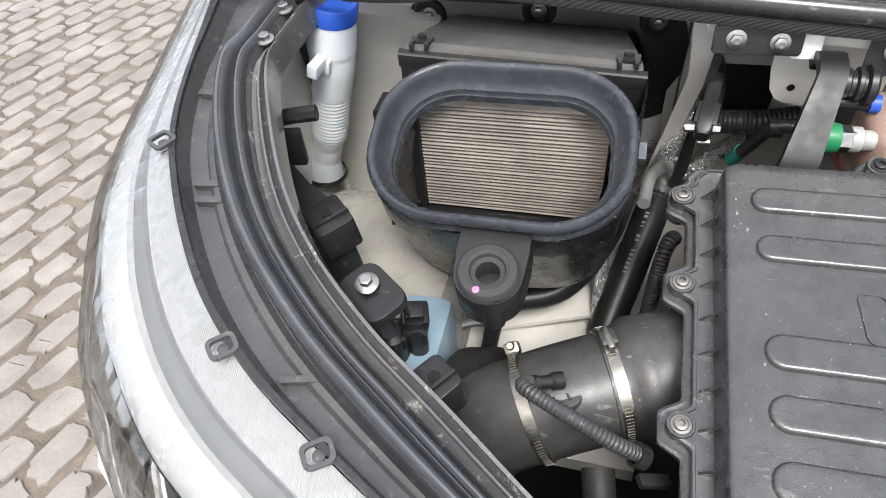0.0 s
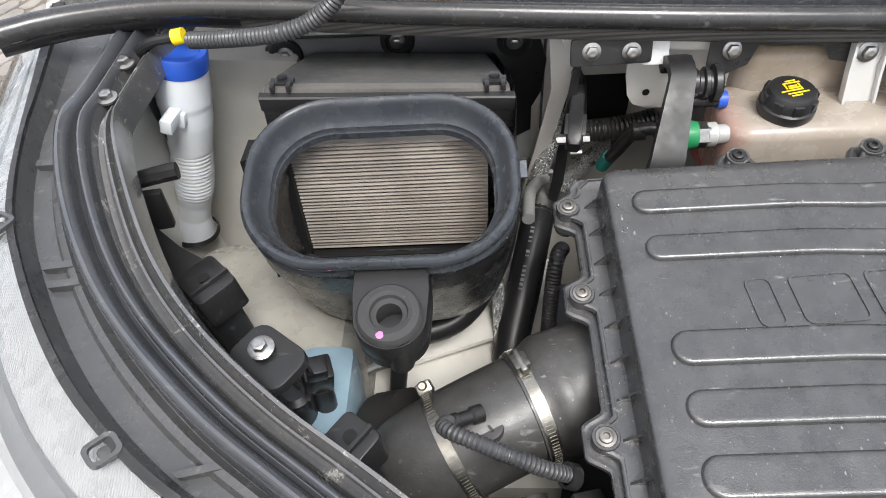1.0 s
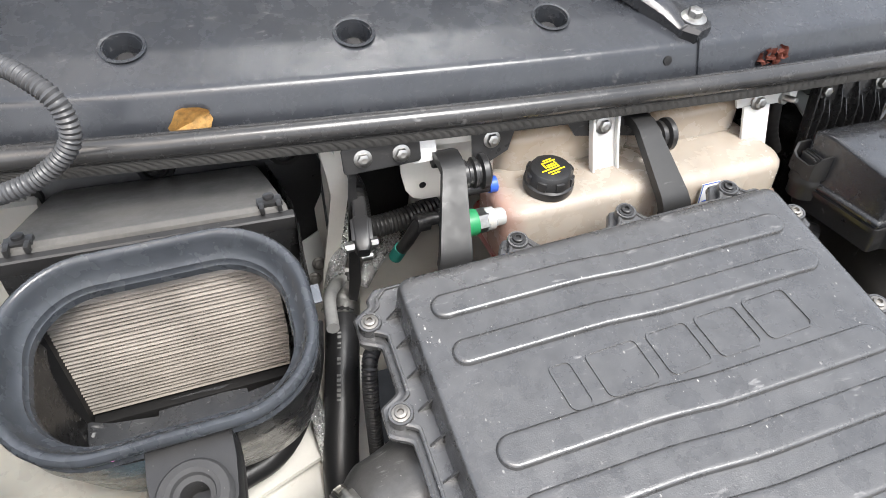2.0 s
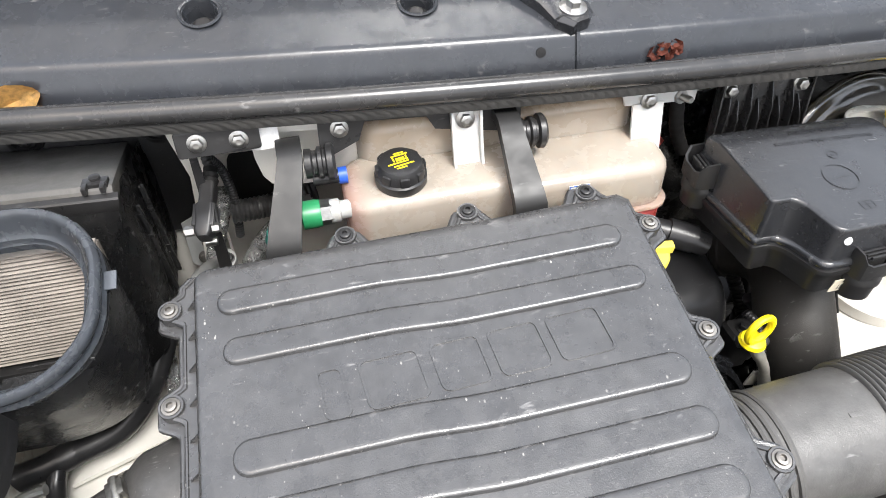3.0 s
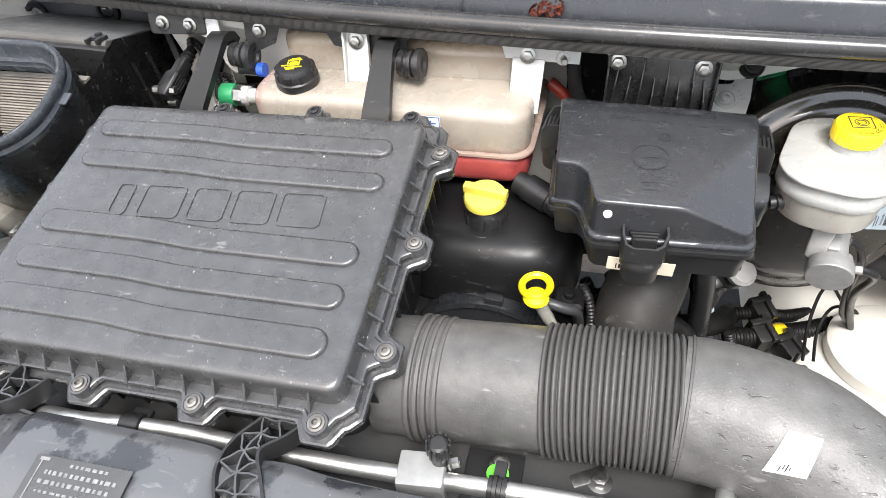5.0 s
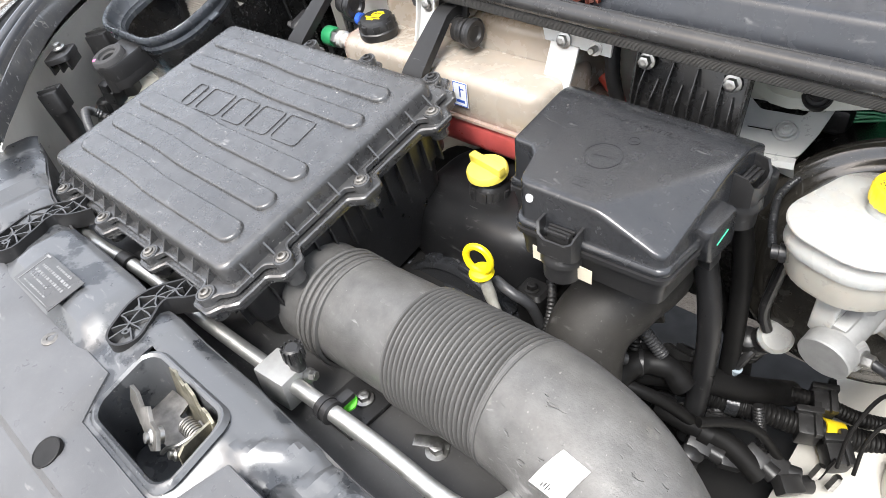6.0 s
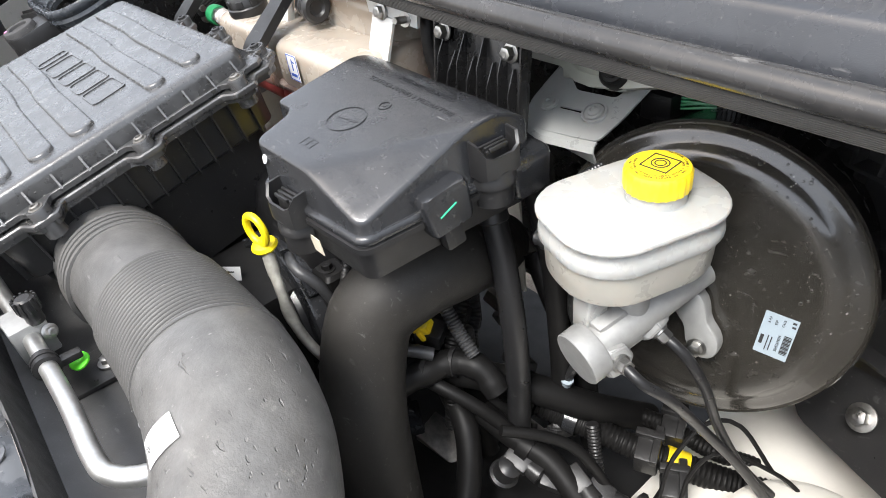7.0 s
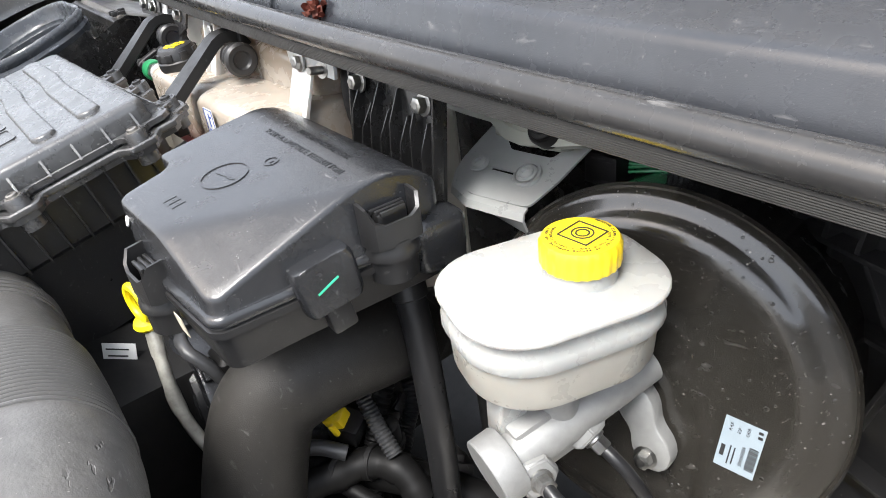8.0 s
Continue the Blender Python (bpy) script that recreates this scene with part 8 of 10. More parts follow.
    part("shelf_bolt", bm, STEEL, top)
    # Shallow dish; the hole's depth of shade is only its colour
    bm = bmesh.new()
    lathe(bm, [(0.0085, -0.002), (0.0085, 0.0015), (0.0065, 0.0015), (0.0060, -0.001), (0.0005, -0.001)], pose(0.418, -0.160, 0.8425), 18)
    part("shelf_hole", bm, DARK, top)
    # well
    bm = bmesh.new()
    def tilt(p, z):
        return (p[0], p[1], z + 0.30 * min(0.0, p[1] + 0.262))
    o = rrect(0.142, 0.082, 0.018, 5, 0.250, -0.289)
    i = rrect(0.130, 0.070, 0.016, 5, 0.250, -0.289)
    loft(bm, [[tilt(p, 0.9445) for p in rrect(0.156, 0.096, 0.024, 5, 0.250, -0.289)], [tilt(p, 0.9490) for p in rrect(0.148, 0.088, 0.022, 5, 0.250, -0.289)], [tilt(p, 0.9492) for p in rrect(0.144, 0.084, 0.021, 5, 0.250, -0.289)], [tilt(p, 0.9465) for p in rrect(0.138, 0.078, 0.019, 5, 0.250, -0.289)], [tilt(p, 0.930) for p in rrect(0.134, 0.074, 0.018, 5, 0.250, -0.289)], [(*p, 0.845) for p in i]], (False, True))
    part("latch_well", bm, DECK, top, "dark painted latch well")
    # stamped plate on the sloping front of the pad
    pm = pose(-0.014, -0.2755, 0.9625, 9, 0, 1)
    bm = bmesh.new()
    box(bm, (0.100, 0.048, 0.0012), (0, 0, 0), pm, 0.0004)
    pl = part("stamped_plate", bm, GREYPLATE, top, "grey stamped plate with worn rows of marks")
    rng = random.Random(8)
    for k, (x0, x1, h) in enumerate(((-0.012, 0.026, 0.0040), (-0.034, 0.040, 0.0052), (-0.036, 0.038, 0.0052), (-0.034, 0.010, 0.0030), (-0.034, 0.020, 0.0030))):
        x = x0
        while x < x1:
            w = rng.uniform(0.003, 0.0065)
            bm = bmesh.new()
            box(bm, (w * 0.8, h * 0.7, 0.0005), (x + w / 2, 0.018 - 0.0085 * k, 0.0008), pm, 0)
            part("print_bar", bm, PLATEINK, pl)
            x += w + rng.uniform(0.0010, 0.0022)
    for x, y, w, h in ((-0.042, 0.000, 0.0012, 0.042), (-0.040, 0.0205, 0.010, 0.0030), (0.0, -0.0215, 0.082, 0.0008)):
        bm = bmesh.new()
        box(bm, (w, h, 0.0005), (x, y, 0.0008), pm, 0)
        part("print_bar", bm, PLATEINK, pl)


SHELF = material("dusty_grey_shelf", (0.036, 0.036, 0.037), 0.42, dust=0.20, dust_colour=(0.14, 0.133, 0.124), grain=0.00012, specks=0.4, scuff=0.5)
PLATEINK = material("worn_white_print", (0.19, 0.19, 0.19), 0.5, blotch=0.4, blotch_size=90)
GREYPLATE = material("stamped_grey_plate", (0.036, 0.038, 0.041), 0.30, dust=0.12)
front_panel()


def latch():
    top = thing("bonnet_latch", (0.26, -0.28, 0.88), "greasy zinc plated bonnet latch inside the well", "latch")
    def cut(corners, m, thick=0.003):
        bm = bmesh.new()
        prism(bm, corners, 0, thick, m, 0.0006)
        return bm
    # rear flange with a notched top, side flange, and the floor between them
    rear = cut([(-0.048, -0.06), (0.048, -0.06), (0.050, 0.004), (0.040, 0.010), (0.030, 0.009), (0.026, 0.001), (0.016, 0.001), (0.012, 0.012), (-0.006, 0.014), (-0.012, 0.006), (-0.024, 0.006), (-0.030, 0.013), (-0.046, 0.008)], aim((0.258, -0.2535, 0.936), (-0.1, -1, 0.12)))
    part("rear_plate", rear, BRASSY, top, "notched rear plate")
    side = cut([(-0.024, -0.06), (0.024, -0.06), (0.024, 0.004), (0.016, 0.010), (-0.018, 0.004), (-0.024, -0.004)], aim((0.306, -0.276, 0.934), (-1, -0.25, 0.15)))
    part("side_plate", side, BRASSY, top, "folded side plate")
    floor = cut([(-0.046, -0.022), (0.046, -0.022), (0.048, 0.022), (0.014, 0.022), (0.010, 0.008), (-0.012, 0.006), (-0.016, 0.022), (-0.046, 0.022)], pose(0.258, -0.276, 0.908, 8, 0, 4))
    part("floor_plate", floor, SCREW, top)
    # hooked lever in front, on its pivot
    hook = cut([(-0.058, 0.006), (-0.050, -0.006), (-0.010, -0.010), (0.018, -0.016), (0.030, -0.006), (0.022, 0.010), (0.004, 0.008), (-0.008, 0.016), (-0.022, 0.006), (-0.040, 0.010)], aim((0.256, -0.298, 0.936), (-0.15, -0.85, 0.5)), 0.004)
    part("lever", hook, SCREW, top, "dark hooked lever")
    for at, r in (((0.268, -0.303, 0.934), 0.0085), ((0.286, -0.296, 0.914), 0.0070)):
        bm = bmesh.new()
        lathe(bm, [(0.0005, -0.008), (r, -0.008), (r, 0.003), (r * 0.6, 0.005), (r * 0.6, 0.008), (0.0005, 0.009)], aim(at, (-0.15, -0.85, 0.5)), 18)
        part("pivot", bm, STEEL, top)
    bm = bmesh.new()
    helix = [Vector((0.272 + 0.0018 * k / 6, -0.274 + 0.0080 * math.cos(k * math.pi / 6), 0.924 + 0.0080 * math.sin(k * math.pi / 6))) for k in range(80)]
    tube(bm, helix, 0.0014, 6, smooth_path=False)
    part("spring", bm, SCREW, top, "coil spring")
    bm = bmesh.new()
    tube(bm, [(0.296, -0.274, 0.930), (0.290, -0.290, 0.926), (0.276, -0.300, 0.918), (0.262, -0.304, 0.902)], 0.0024, 8)
    part("spring_leg", bm, STEEL, top)


BRASSY = material("yellow_zinc_steel", (0.27, 0.25, 0.19), 0.42, 0.7, blotch=0.5, blotch_size=70, wear=0.3)
latch()


def grille_cover():
    top = thing("grille_cover", (0.1, -0.36, 0.85), "grey plastic trim over the grille with push fasteners", "grille trim")
    bm = bmesh.new()
    rows = []
    def front(x):
        return -0.345 - 0.05 * (1 - ((x - 0.05) / 0.9) ** 2)
    for x in np.linspace(-0.42, 0.95, 110):
        y = front(x)
        back = -0.292 if x < 0.16 else (-0.292 - 0.046 * min(1.0, (x - 0.16) / 0.02) if x < 0.336 else -0.338 + 0.064 * min(1.0, (x - 0.336) / 0.02))
        z = 0.945 + 0.28 * (back + 0.262)
        rows.append([Vector((x, back, z - 0.004)), Vector((x, back - 0.002, z + 0.0015)), Vector((x, back - 0.008, z + 0.002)), Vector((x, min(y + 0.02, back - 0.012), 0.928)), Vector((x, y + 0.004, 0.924)), Vector((x, y - 0.002, 0.916)), Vector((x, y - 0.03, 0.908)), Vector((x, y - 0.045, 0.896)), Vector((x, y - 0.050, 0.880)), Vector((x, y - 0.075, 0.872)), Vector((x, y - 0.10, 0.83))])
    solid_sheet(bm, rows, 0.003)
    part("cover", bm, GREYTRIM, top)
    for p in ((0.051, -0.312, 0.9355), (0.400, -0.335, 0.9265), (-0.20, -0.312, 0.9355)):
        bm = bmesh.new()
        lathe(bm, [(0.0105, 0), (0.0105, 0.0015), (0.008, 0.0025), (0.0045, 0.002), (0.0045, 0.001), (0.0005, 0.001)], pose(*p), 20)
        part("push_fastener", bm, SCREW, top)
    bm = bmesh.new()
    tm = pose(0.475, -0.302, 0.9420, 10.6, 0, 9.7)
    prism(bm, rrect(0.077, 0.043, 0.003, 2), 0, 0.0006, tm)
    tag = part("sticker", bm, LABEL, top, "blank white sticker with a thin printed frame")
    for x, y, w, h in ((0, 0.0185, 0.071, 0.0012), (0, -0.0185, 0.071, 0.0012), (0.0355, 0, 0.0012, 0.038), (-0.0355, 0, 0.0012, 0.038)):
        bm = bmesh.new()
        box(bm, (w, h, 0.0003), (x, y, 0.0009), tm, 0)
        part("print_bar", bm, INK, tag)
    # Closed disc on the trim, painted dark as the shade inside a hole
    bm = bmesh.new()
    lathe(bm, [(0.0160, -0.002), (0.0155, 0.0022), (0.0145, 0.0026), (0.0138, 0.0020), (0.0005, 0.0016)], aim((0.192, -0.378, 0.9262), (0, -0.32, 1)), 24)
    part("trim_hole", bm, DARK, top, "near-black disc painted as a shaded hole")
    for k in range(16):
        x = -0.35 + 0.075 * k
        y = front(x)
        bm = bmesh.new()
        box(bm, (0.004, 0.045, 0.05), (x, y - 0.095, 0.845), I4, 0.001, (-30, 0, 0))
        part("grille_rib", bm, BLACK, top)


grille_cover()


# ---- paved yard ----
def paving():
    ground = thing("ground", (0, 0, 0), "grey sandy ground below worn paving setts", "ground", kind="structure")
    bm = bmesh.new()
    n = 24
    grid = [[bm.verts.new((x, y, -0.0085)) for y in np.r_[-400, -60, np.linspace(-8, 12, n), 60, 400]] for x in np.r_[-400, -60, np.linspace(-10, 10, n), 60, 400]]
    for i in range(len(grid) - 1):
        for j in range(len(grid[0]) - 1):
            bm.faces.new((grid[i][j], grid[i + 1][j], grid[i + 1][j + 1], grid[i][j + 1]))
    part("joint_bed", bm, SAND, ground)
    rng = random.Random(4)
    shapes = []
    for k in range(14):
        bm = bmesh.new()
        poly = []
        # worn, uneven outline with shouldered ends
        skew, pinch, waist = rng.uniform(-0.18, 0.18), rng.uniform(-0.9, 0.9), rng.uniform(0.0, 0.16)
        W, H = SETT[0] - rng.uniform(0.008, 0.036), SETT[1] - rng.uniform(0.008, 0.026)
        for q in range(26):
            u = 2 * math.pi * q / 26
            cx, sy = math.cos(u), math.sin(u)
            x = math.copysign(abs(cx) ** 0.36, cx) * W / 2
            y = math.copysign(abs(sy) ** 0.36, sy) * H / 2
            y *= 1 + pinch * 0.2 * x / SETT[0] + waist * (math.cos(2 * math.pi * x / SETT[0]) - 0.6)
            poly.append((x + skew * y + rng.uniform(-0.0065, 0.0065), y + rng.uniform(-0.0065, 0.0065)))
        c = [(p[0] * 0.965, p[1] * 0.945) for p in poly]
        d = [(p[0] * 0.6, p[1] * 0.6) for p in poly]
        loft(bm, [[(*p, -0.03) for p in poly], [(*p, -0.007) for p in poly], [(*p, -0.001) for p in c], [(*p, 0.0015) for p in d]], (False, True))
        shapes.append(mesh_from("sett", bm, SETTMAT, 50))
    turn = radians(SETT_TURN)
    ca, sa = math.cos(turn), math.sin(turn)
    verts, faces, spots = [], [], []
    for i in range(-90, 110):
        for j in range(-120, 120):
            u, v = (i + (0.5 if j % 2 else 0)) * SETT[0], j * SETT[1]
            x, y = -2.0 + u * ca - v * sa, 0.9 + u * sa + v * ca
            if -5.6 < x < 3.0 and -3.4 < y < 6.5 and not (-0.9 < x < 1.0 and y > 0.3):
                d = math.hypot(x + 1.9, (y - 0.7) * 0.8)
                spots.append((d, x, y))
    spots.sort()
    for k, (d, x, y) in enumerate(spots):
        m = pose(x + rng.uniform(-0.003, 0.003), y + rng.uniform(-0.003, 0.003), rng.uniform(-0.004, 0.003), rng.uniform(-1.2, 1.2), rng.uniform(-1.2, 1.2), SETT_TURN + rng.uniform(-2, 2) + rng.choice((0, 180)))
        me = shapes[rng.randrange(14)]
        if k < 300:
            ob = new("sett", me)
            ob.parent = ground
            ob.matrix_basis = m
        else:
            base = len(verts)
            verts += [m @ v.co for v in me.vertices]
            faces += [[base + q for q in p.vertices] for p in me.polygons]
    fm = bpy.data.meshes.new("far_setts")
    fm.from_pydata(verts, [], faces)
    fm.materials.append(SETTMAT)
    ob = new("far_setts", fm)
    ob.parent = ground
    tagged(ob, "", "", "", "stuff")


SETT, SETT_TURN = (0.172, 0.115), 74.0
SAND = material("joint_sand", (0.150, 0.124, 0.099), 0.95, blotch=0.4, blotch_size=8, bump=0.006, bump_size=110, specks=0.4)
SETTMAT = material("worn_sett_stone", (0.275, 0.254, 0.230), 0.8, blotch=0.28, blotch_size=5, dust=0.40, dust_colour=(0.16, 0.136, 0.112), bump=0.004, bump_size=70, specks=0.5)
paving()
# ---- smaller things in the bay ----
def left_details():
    # black plate on the firewall behind the filter housing
    b = thing("firewall_cover", (-0.45, 0.55, 0.84), "black plastic cover plate with bolts on the firewall", "cover plate")
    bm = bmesh.new()
    prism(bm, rrect(0.42, 0.22, 0.06, 6, -0.455, 0.0), -0.004, 0.004, pose(0, 0.558, 0.955, 84), 0.002)
    part("plate", bm, BLACK, b)
    for x, z in ((-0.641, 1.019), (-0.471, 1.034), (-0.301, 1.024)):
        m = aim((x, 0.551, z), (0, -1, 0.3))
        bm = bmesh.new()
        lathe(bm, [(0.020, -0.006), (0.020, 0.004), (0.017, 0.006), (0.014, 0.004), (0.0005, 0.004)], m, 20)
        seat = part("bolt_seat", bm, BLACK, b)
        bm = bmesh.new()
        hex_bolt(bm, m @ pose(0, 0, 0.004), 0.013, 0.011)
        part("bolt", bm, STEEL, seat)
    # wing support with its large bolt
    b = thing("wing_support", (-0.55, -0.01, 1.0), "black plastic wing support with a zinc bolt and washer", "bracket", "wing supports")
    bm = bmesh.new()
    m = pose(-0.552, -0.004, 1.024, 8, 0, -39)
    prism(bm, rrect(0.066, 0.046, 0.014, 4), -0.006, 0.004, m, 0.002)
    for k in range(3):
        box(bm, (0.060, 0.003, 0.020), (0.0, -0.016 + 0.016 * k, -0.014), m, 0.0008)
    part("bracket", bm, BLACK, b)
    bm = bmesh.new()
    mm = aim((-0.556, -0.001, 1.034), (0, -0.2, 1))
    lathe(bm, [(0.0005, -0.001), (0.0115, -0.001), (0.0115, 0.0012), (0.009, 0.0025)], mm, 28)
    hex_bolt(bm, mm @ pose(0, 0, 0.0015), 0.0115, 0.0092, 0.0075)
    part("bolt", bm, STEEL, b)
    for at, turn, size in (((-0.639, 0.105, 1.004), -46, (0.052, 0.044)), ((-0.478, -0.066, 0.992), -40, (0.040, 0.034))):
        b = thing("wing_support", (at[0], at[1], at[2] - 0.02), "black plastic wing support clip with a slot", "bracket", "wing supports")
        bm = bmesh.new()
        m = pose(*at, 8, 0, turn)
        prism(bm, rrect(*size, 0.006, 3), -0.030, 0.008, m, 0.002)
        pad = part("pad", bm, BLACK, b)
        bm = bmesh.new()
        box(bm, (0.004, size[1], 0.010), (size[0] * 0.2, 0, 0.008), m, 0.001)
        part("rib", bm, BLACK, pad)
        bm = bmesh.new()
        loft(bm, [[m @ Vector((x, y, z)) for x, y in rrect(size[0] * k, size[1] * k, 0.008, 3, -0.004, -0.006)] for k, z in ((0.75, -0.13), (0.85, -0.08), (0.9, -0.02))])
        part("bracket", bm, BLACK, b)
        if size[0] > 0.05:
            bm = bmesh.new()
            loft(bm, [[(-0.760, 0.235, z), (-0.690, 0.172, z), (-0.632, 0.130, z + 0.006), (-0.628, 0.090, z + 0.004), (-0.672, 0.086, z), (-0.745, 0.190, z)] for z in (0.89, 0.965, 0.993)])
            part("gusset_plate", bm, BLACK, b)
        # Slot drawn as a dark disc, its shade put in the colour
        bm = bmesh.new()
        lathe(bm, [(0.006, 0.0), (0.0045, -0.003), (0.0005, -0.003)], m @ pose(0, 0, 0.0105), 14)
        part("slot", bm, DARK, b)
    bm = bmesh.new()
    tube(bm, [(-0.745, 0.222, 1.045), (-0.72, 0.228, 1.048), (-0.693, 0.234, 1.050)], 0.010, 8)
    box(bm, (0.05, 0.012, 0.050), (-0.735, 0.212, 1.012), I4, 0.003, (0, 0, 10))
    solo("support_arm", bm, BLACK, "short black plastic arm beside the wing rail", "bracket")
    # yellow connector, sensor and pipes below
    c = thing("connector", (-0.665, 0.155, 0.82), "yellow and black electric connector below the rail", "connector")
    bm = bmesh.new()
    box(bm, (0.024, 0.020, 0.022), (-0.665, 0.155, 0.853), I4, 0.003, (10, 0, 30))
    part("plug", bm, YELLOW, c, "yellow plug")
    bm = bmesh.new()
    lathe(bm, [(0.0005, -0.01), (0.013, -0.01), (0.013, 0.012), (0.0005, 0.014)], aim((-0.647, 0.163, 0.858), (1, 0.3, 0.2)), 16)
    box(bm, (0.022, 0.024, 0.020), (-0.634, 0.168, 0.858), I4, 0.003, (10, 0, 20))
    part("socket", bm, BLACK, c)
    bm = bmesh.new()
    box(bm, (0.030, 0.028, 0.034), (-0.536, 0.048, 0.925), I4, 0.004, (12, 8, 20))
    box(bm, (0.020, 0.020, 0.020), (-0.532, 0.040, 0.946), I4, 0.003, (12, 8, 20))
    lathe(bm, [(0.011, -0.06), (0.012, 0.0), (0.0005, 0.0)], pose(-0.535, 0.046, 0.91), 14)
    solo("connector", bm, BLACK, "black electric connector beside the washer tank", "connector")
    bm = bmesh.new()
    tube(bm, [(-0.545, 0.19, 0.83), (-0.537, 0.165, 0.80), (-0.520, 0.13, 0.78), (-0.51, 0.10, 0.74)], 0.0055, 10)
    tube(bm, [(-0.528, 0.140, 0.788), (-0.500, 0.148, 0.800), (-0.475, 0.15, 0.805)], 0.0065, 10)
    solo("metal_pipe", bm, PIPE, "bent bare metal pipe low in the bay", "pipe")
    bm = bmesh.new()
    tube(bm, [(-0.66, 0.185, 0.77), (-0.58, 0.178, 0.788), (-0.50, 0.178, 0.800), (-0.455, 0.190, 0.805), (-0.40, 0.207, 0.812), (-0.365, 0.235, 0.835), (-0.338, 0.275, 0.870), (-0.325, 0.32, 0.90)], 0.0165, 14)
    tube(bm, [(-0.468, 0.186, 0.803), (-0.472, 0.155, 0.785), (-0.485, 0.12, 0.70)], 0.011, 12)
    solo("small_hose", bm, RUBBER, "thin black rubber hose under the filter housing", "hose")
    # taped wire loom from the connector past the washer tank
    bm = bmesh.new()
    conduit(bm, [(-0.80, 0.15, 0.70), (-0.757, 0.176, 0.722), (-0.715, 0.206, 0.730), (-0.67, 0.222, 0.732), (-0.624, 0.226, 0.730), (-0.58, 0.21, 0.715), (-0.55, 0.19, 0.68)], 0.0075, 0.010, 10, 0.12)
    solo("wire_loom", bm, RUBBER, "black taped wire loom beside the washer tank", "wire loom")
    for p in ((-0.455, 0.190, 0.805), (-0.415, 0.203, 0.808)):
        bm = bmesh.new()
        lathe(bm, [(0.0005, -0.012), (0.017, -0.012), (0.018, 0.0), (0.017, 0.012), (0.0005, 0.012)], aim(p, (1, 0.4, 0.05)), 14)
        solo("hose_joint", bm, BLACK, "black hose joint under the filter housing", "hose joint", "hose joints")
    # white painted bracket on the chassis leg
    bm = bmesh.new()
    loft(bm, [[(-0.47, 0.18, 0.750), (-0.30, 0.24, 0.750), (-0.27, 0.36, 0.750), (-0.40, 0.34, 0.750)], [(-0.47, 0.18, 0.756), (-0.30, 0.24, 0.756), (-0.27, 0.36, 0.756), (-0.40, 0.34, 0.756)]])
    solo("chassis_bracket", bm, PAINT, "white painted chassis bracket under the filter housing", "bracket")
    # dark turbo casing behind the air hose
    bm = bmesh.new()
    lathe(bm, [(0.0005, -0.06), (0.05, -0.055), (0.075, -0.02), (0.075, 0.02), (0.05, 0.05), (0.0005, 0.055)], aim((-0.45, 0.03, 0.80), (0.5, 0.3, 0.8)), 24)
    solo("turbo_casing", bm, HOSE, "dull dark casing below the air hose", "casing")
    # clip that ends the conduit beside the filter box
    c = thing("wire_clip", (-0.275, -0.09, 0.91), "black wire clip with a toothed strap beside the filter box", "clip")
    bm = bmesh.new()
    lathe(bm, [(0.0085, -0.005), (0.0115, -0.005), (0.0115, 0.005), (0.0085, 0.005)], aim((-0.299, -0.071, 0.934), (1, 0.1, -0.7)), 20, False)
    box(bm, (0.030, 0.012, 0.008), (-0.285, -0.085, 0.920), I4, 0.002, (0, 20, 20))
    part("strap", bm, BLACK, c)
    bm = bmesh.new()
    tube(bm, [(-0.330, -0.060, 0.875), (-0.325, -0.090, 0.860), (-0.32, -0.11, 0.82), (-0.32, -0.12, 0.72)], 0.016, 12)
    solo("small_hose", bm, HOSE, "brownish rubber hose below the conduit clip", "hose")


left_details()


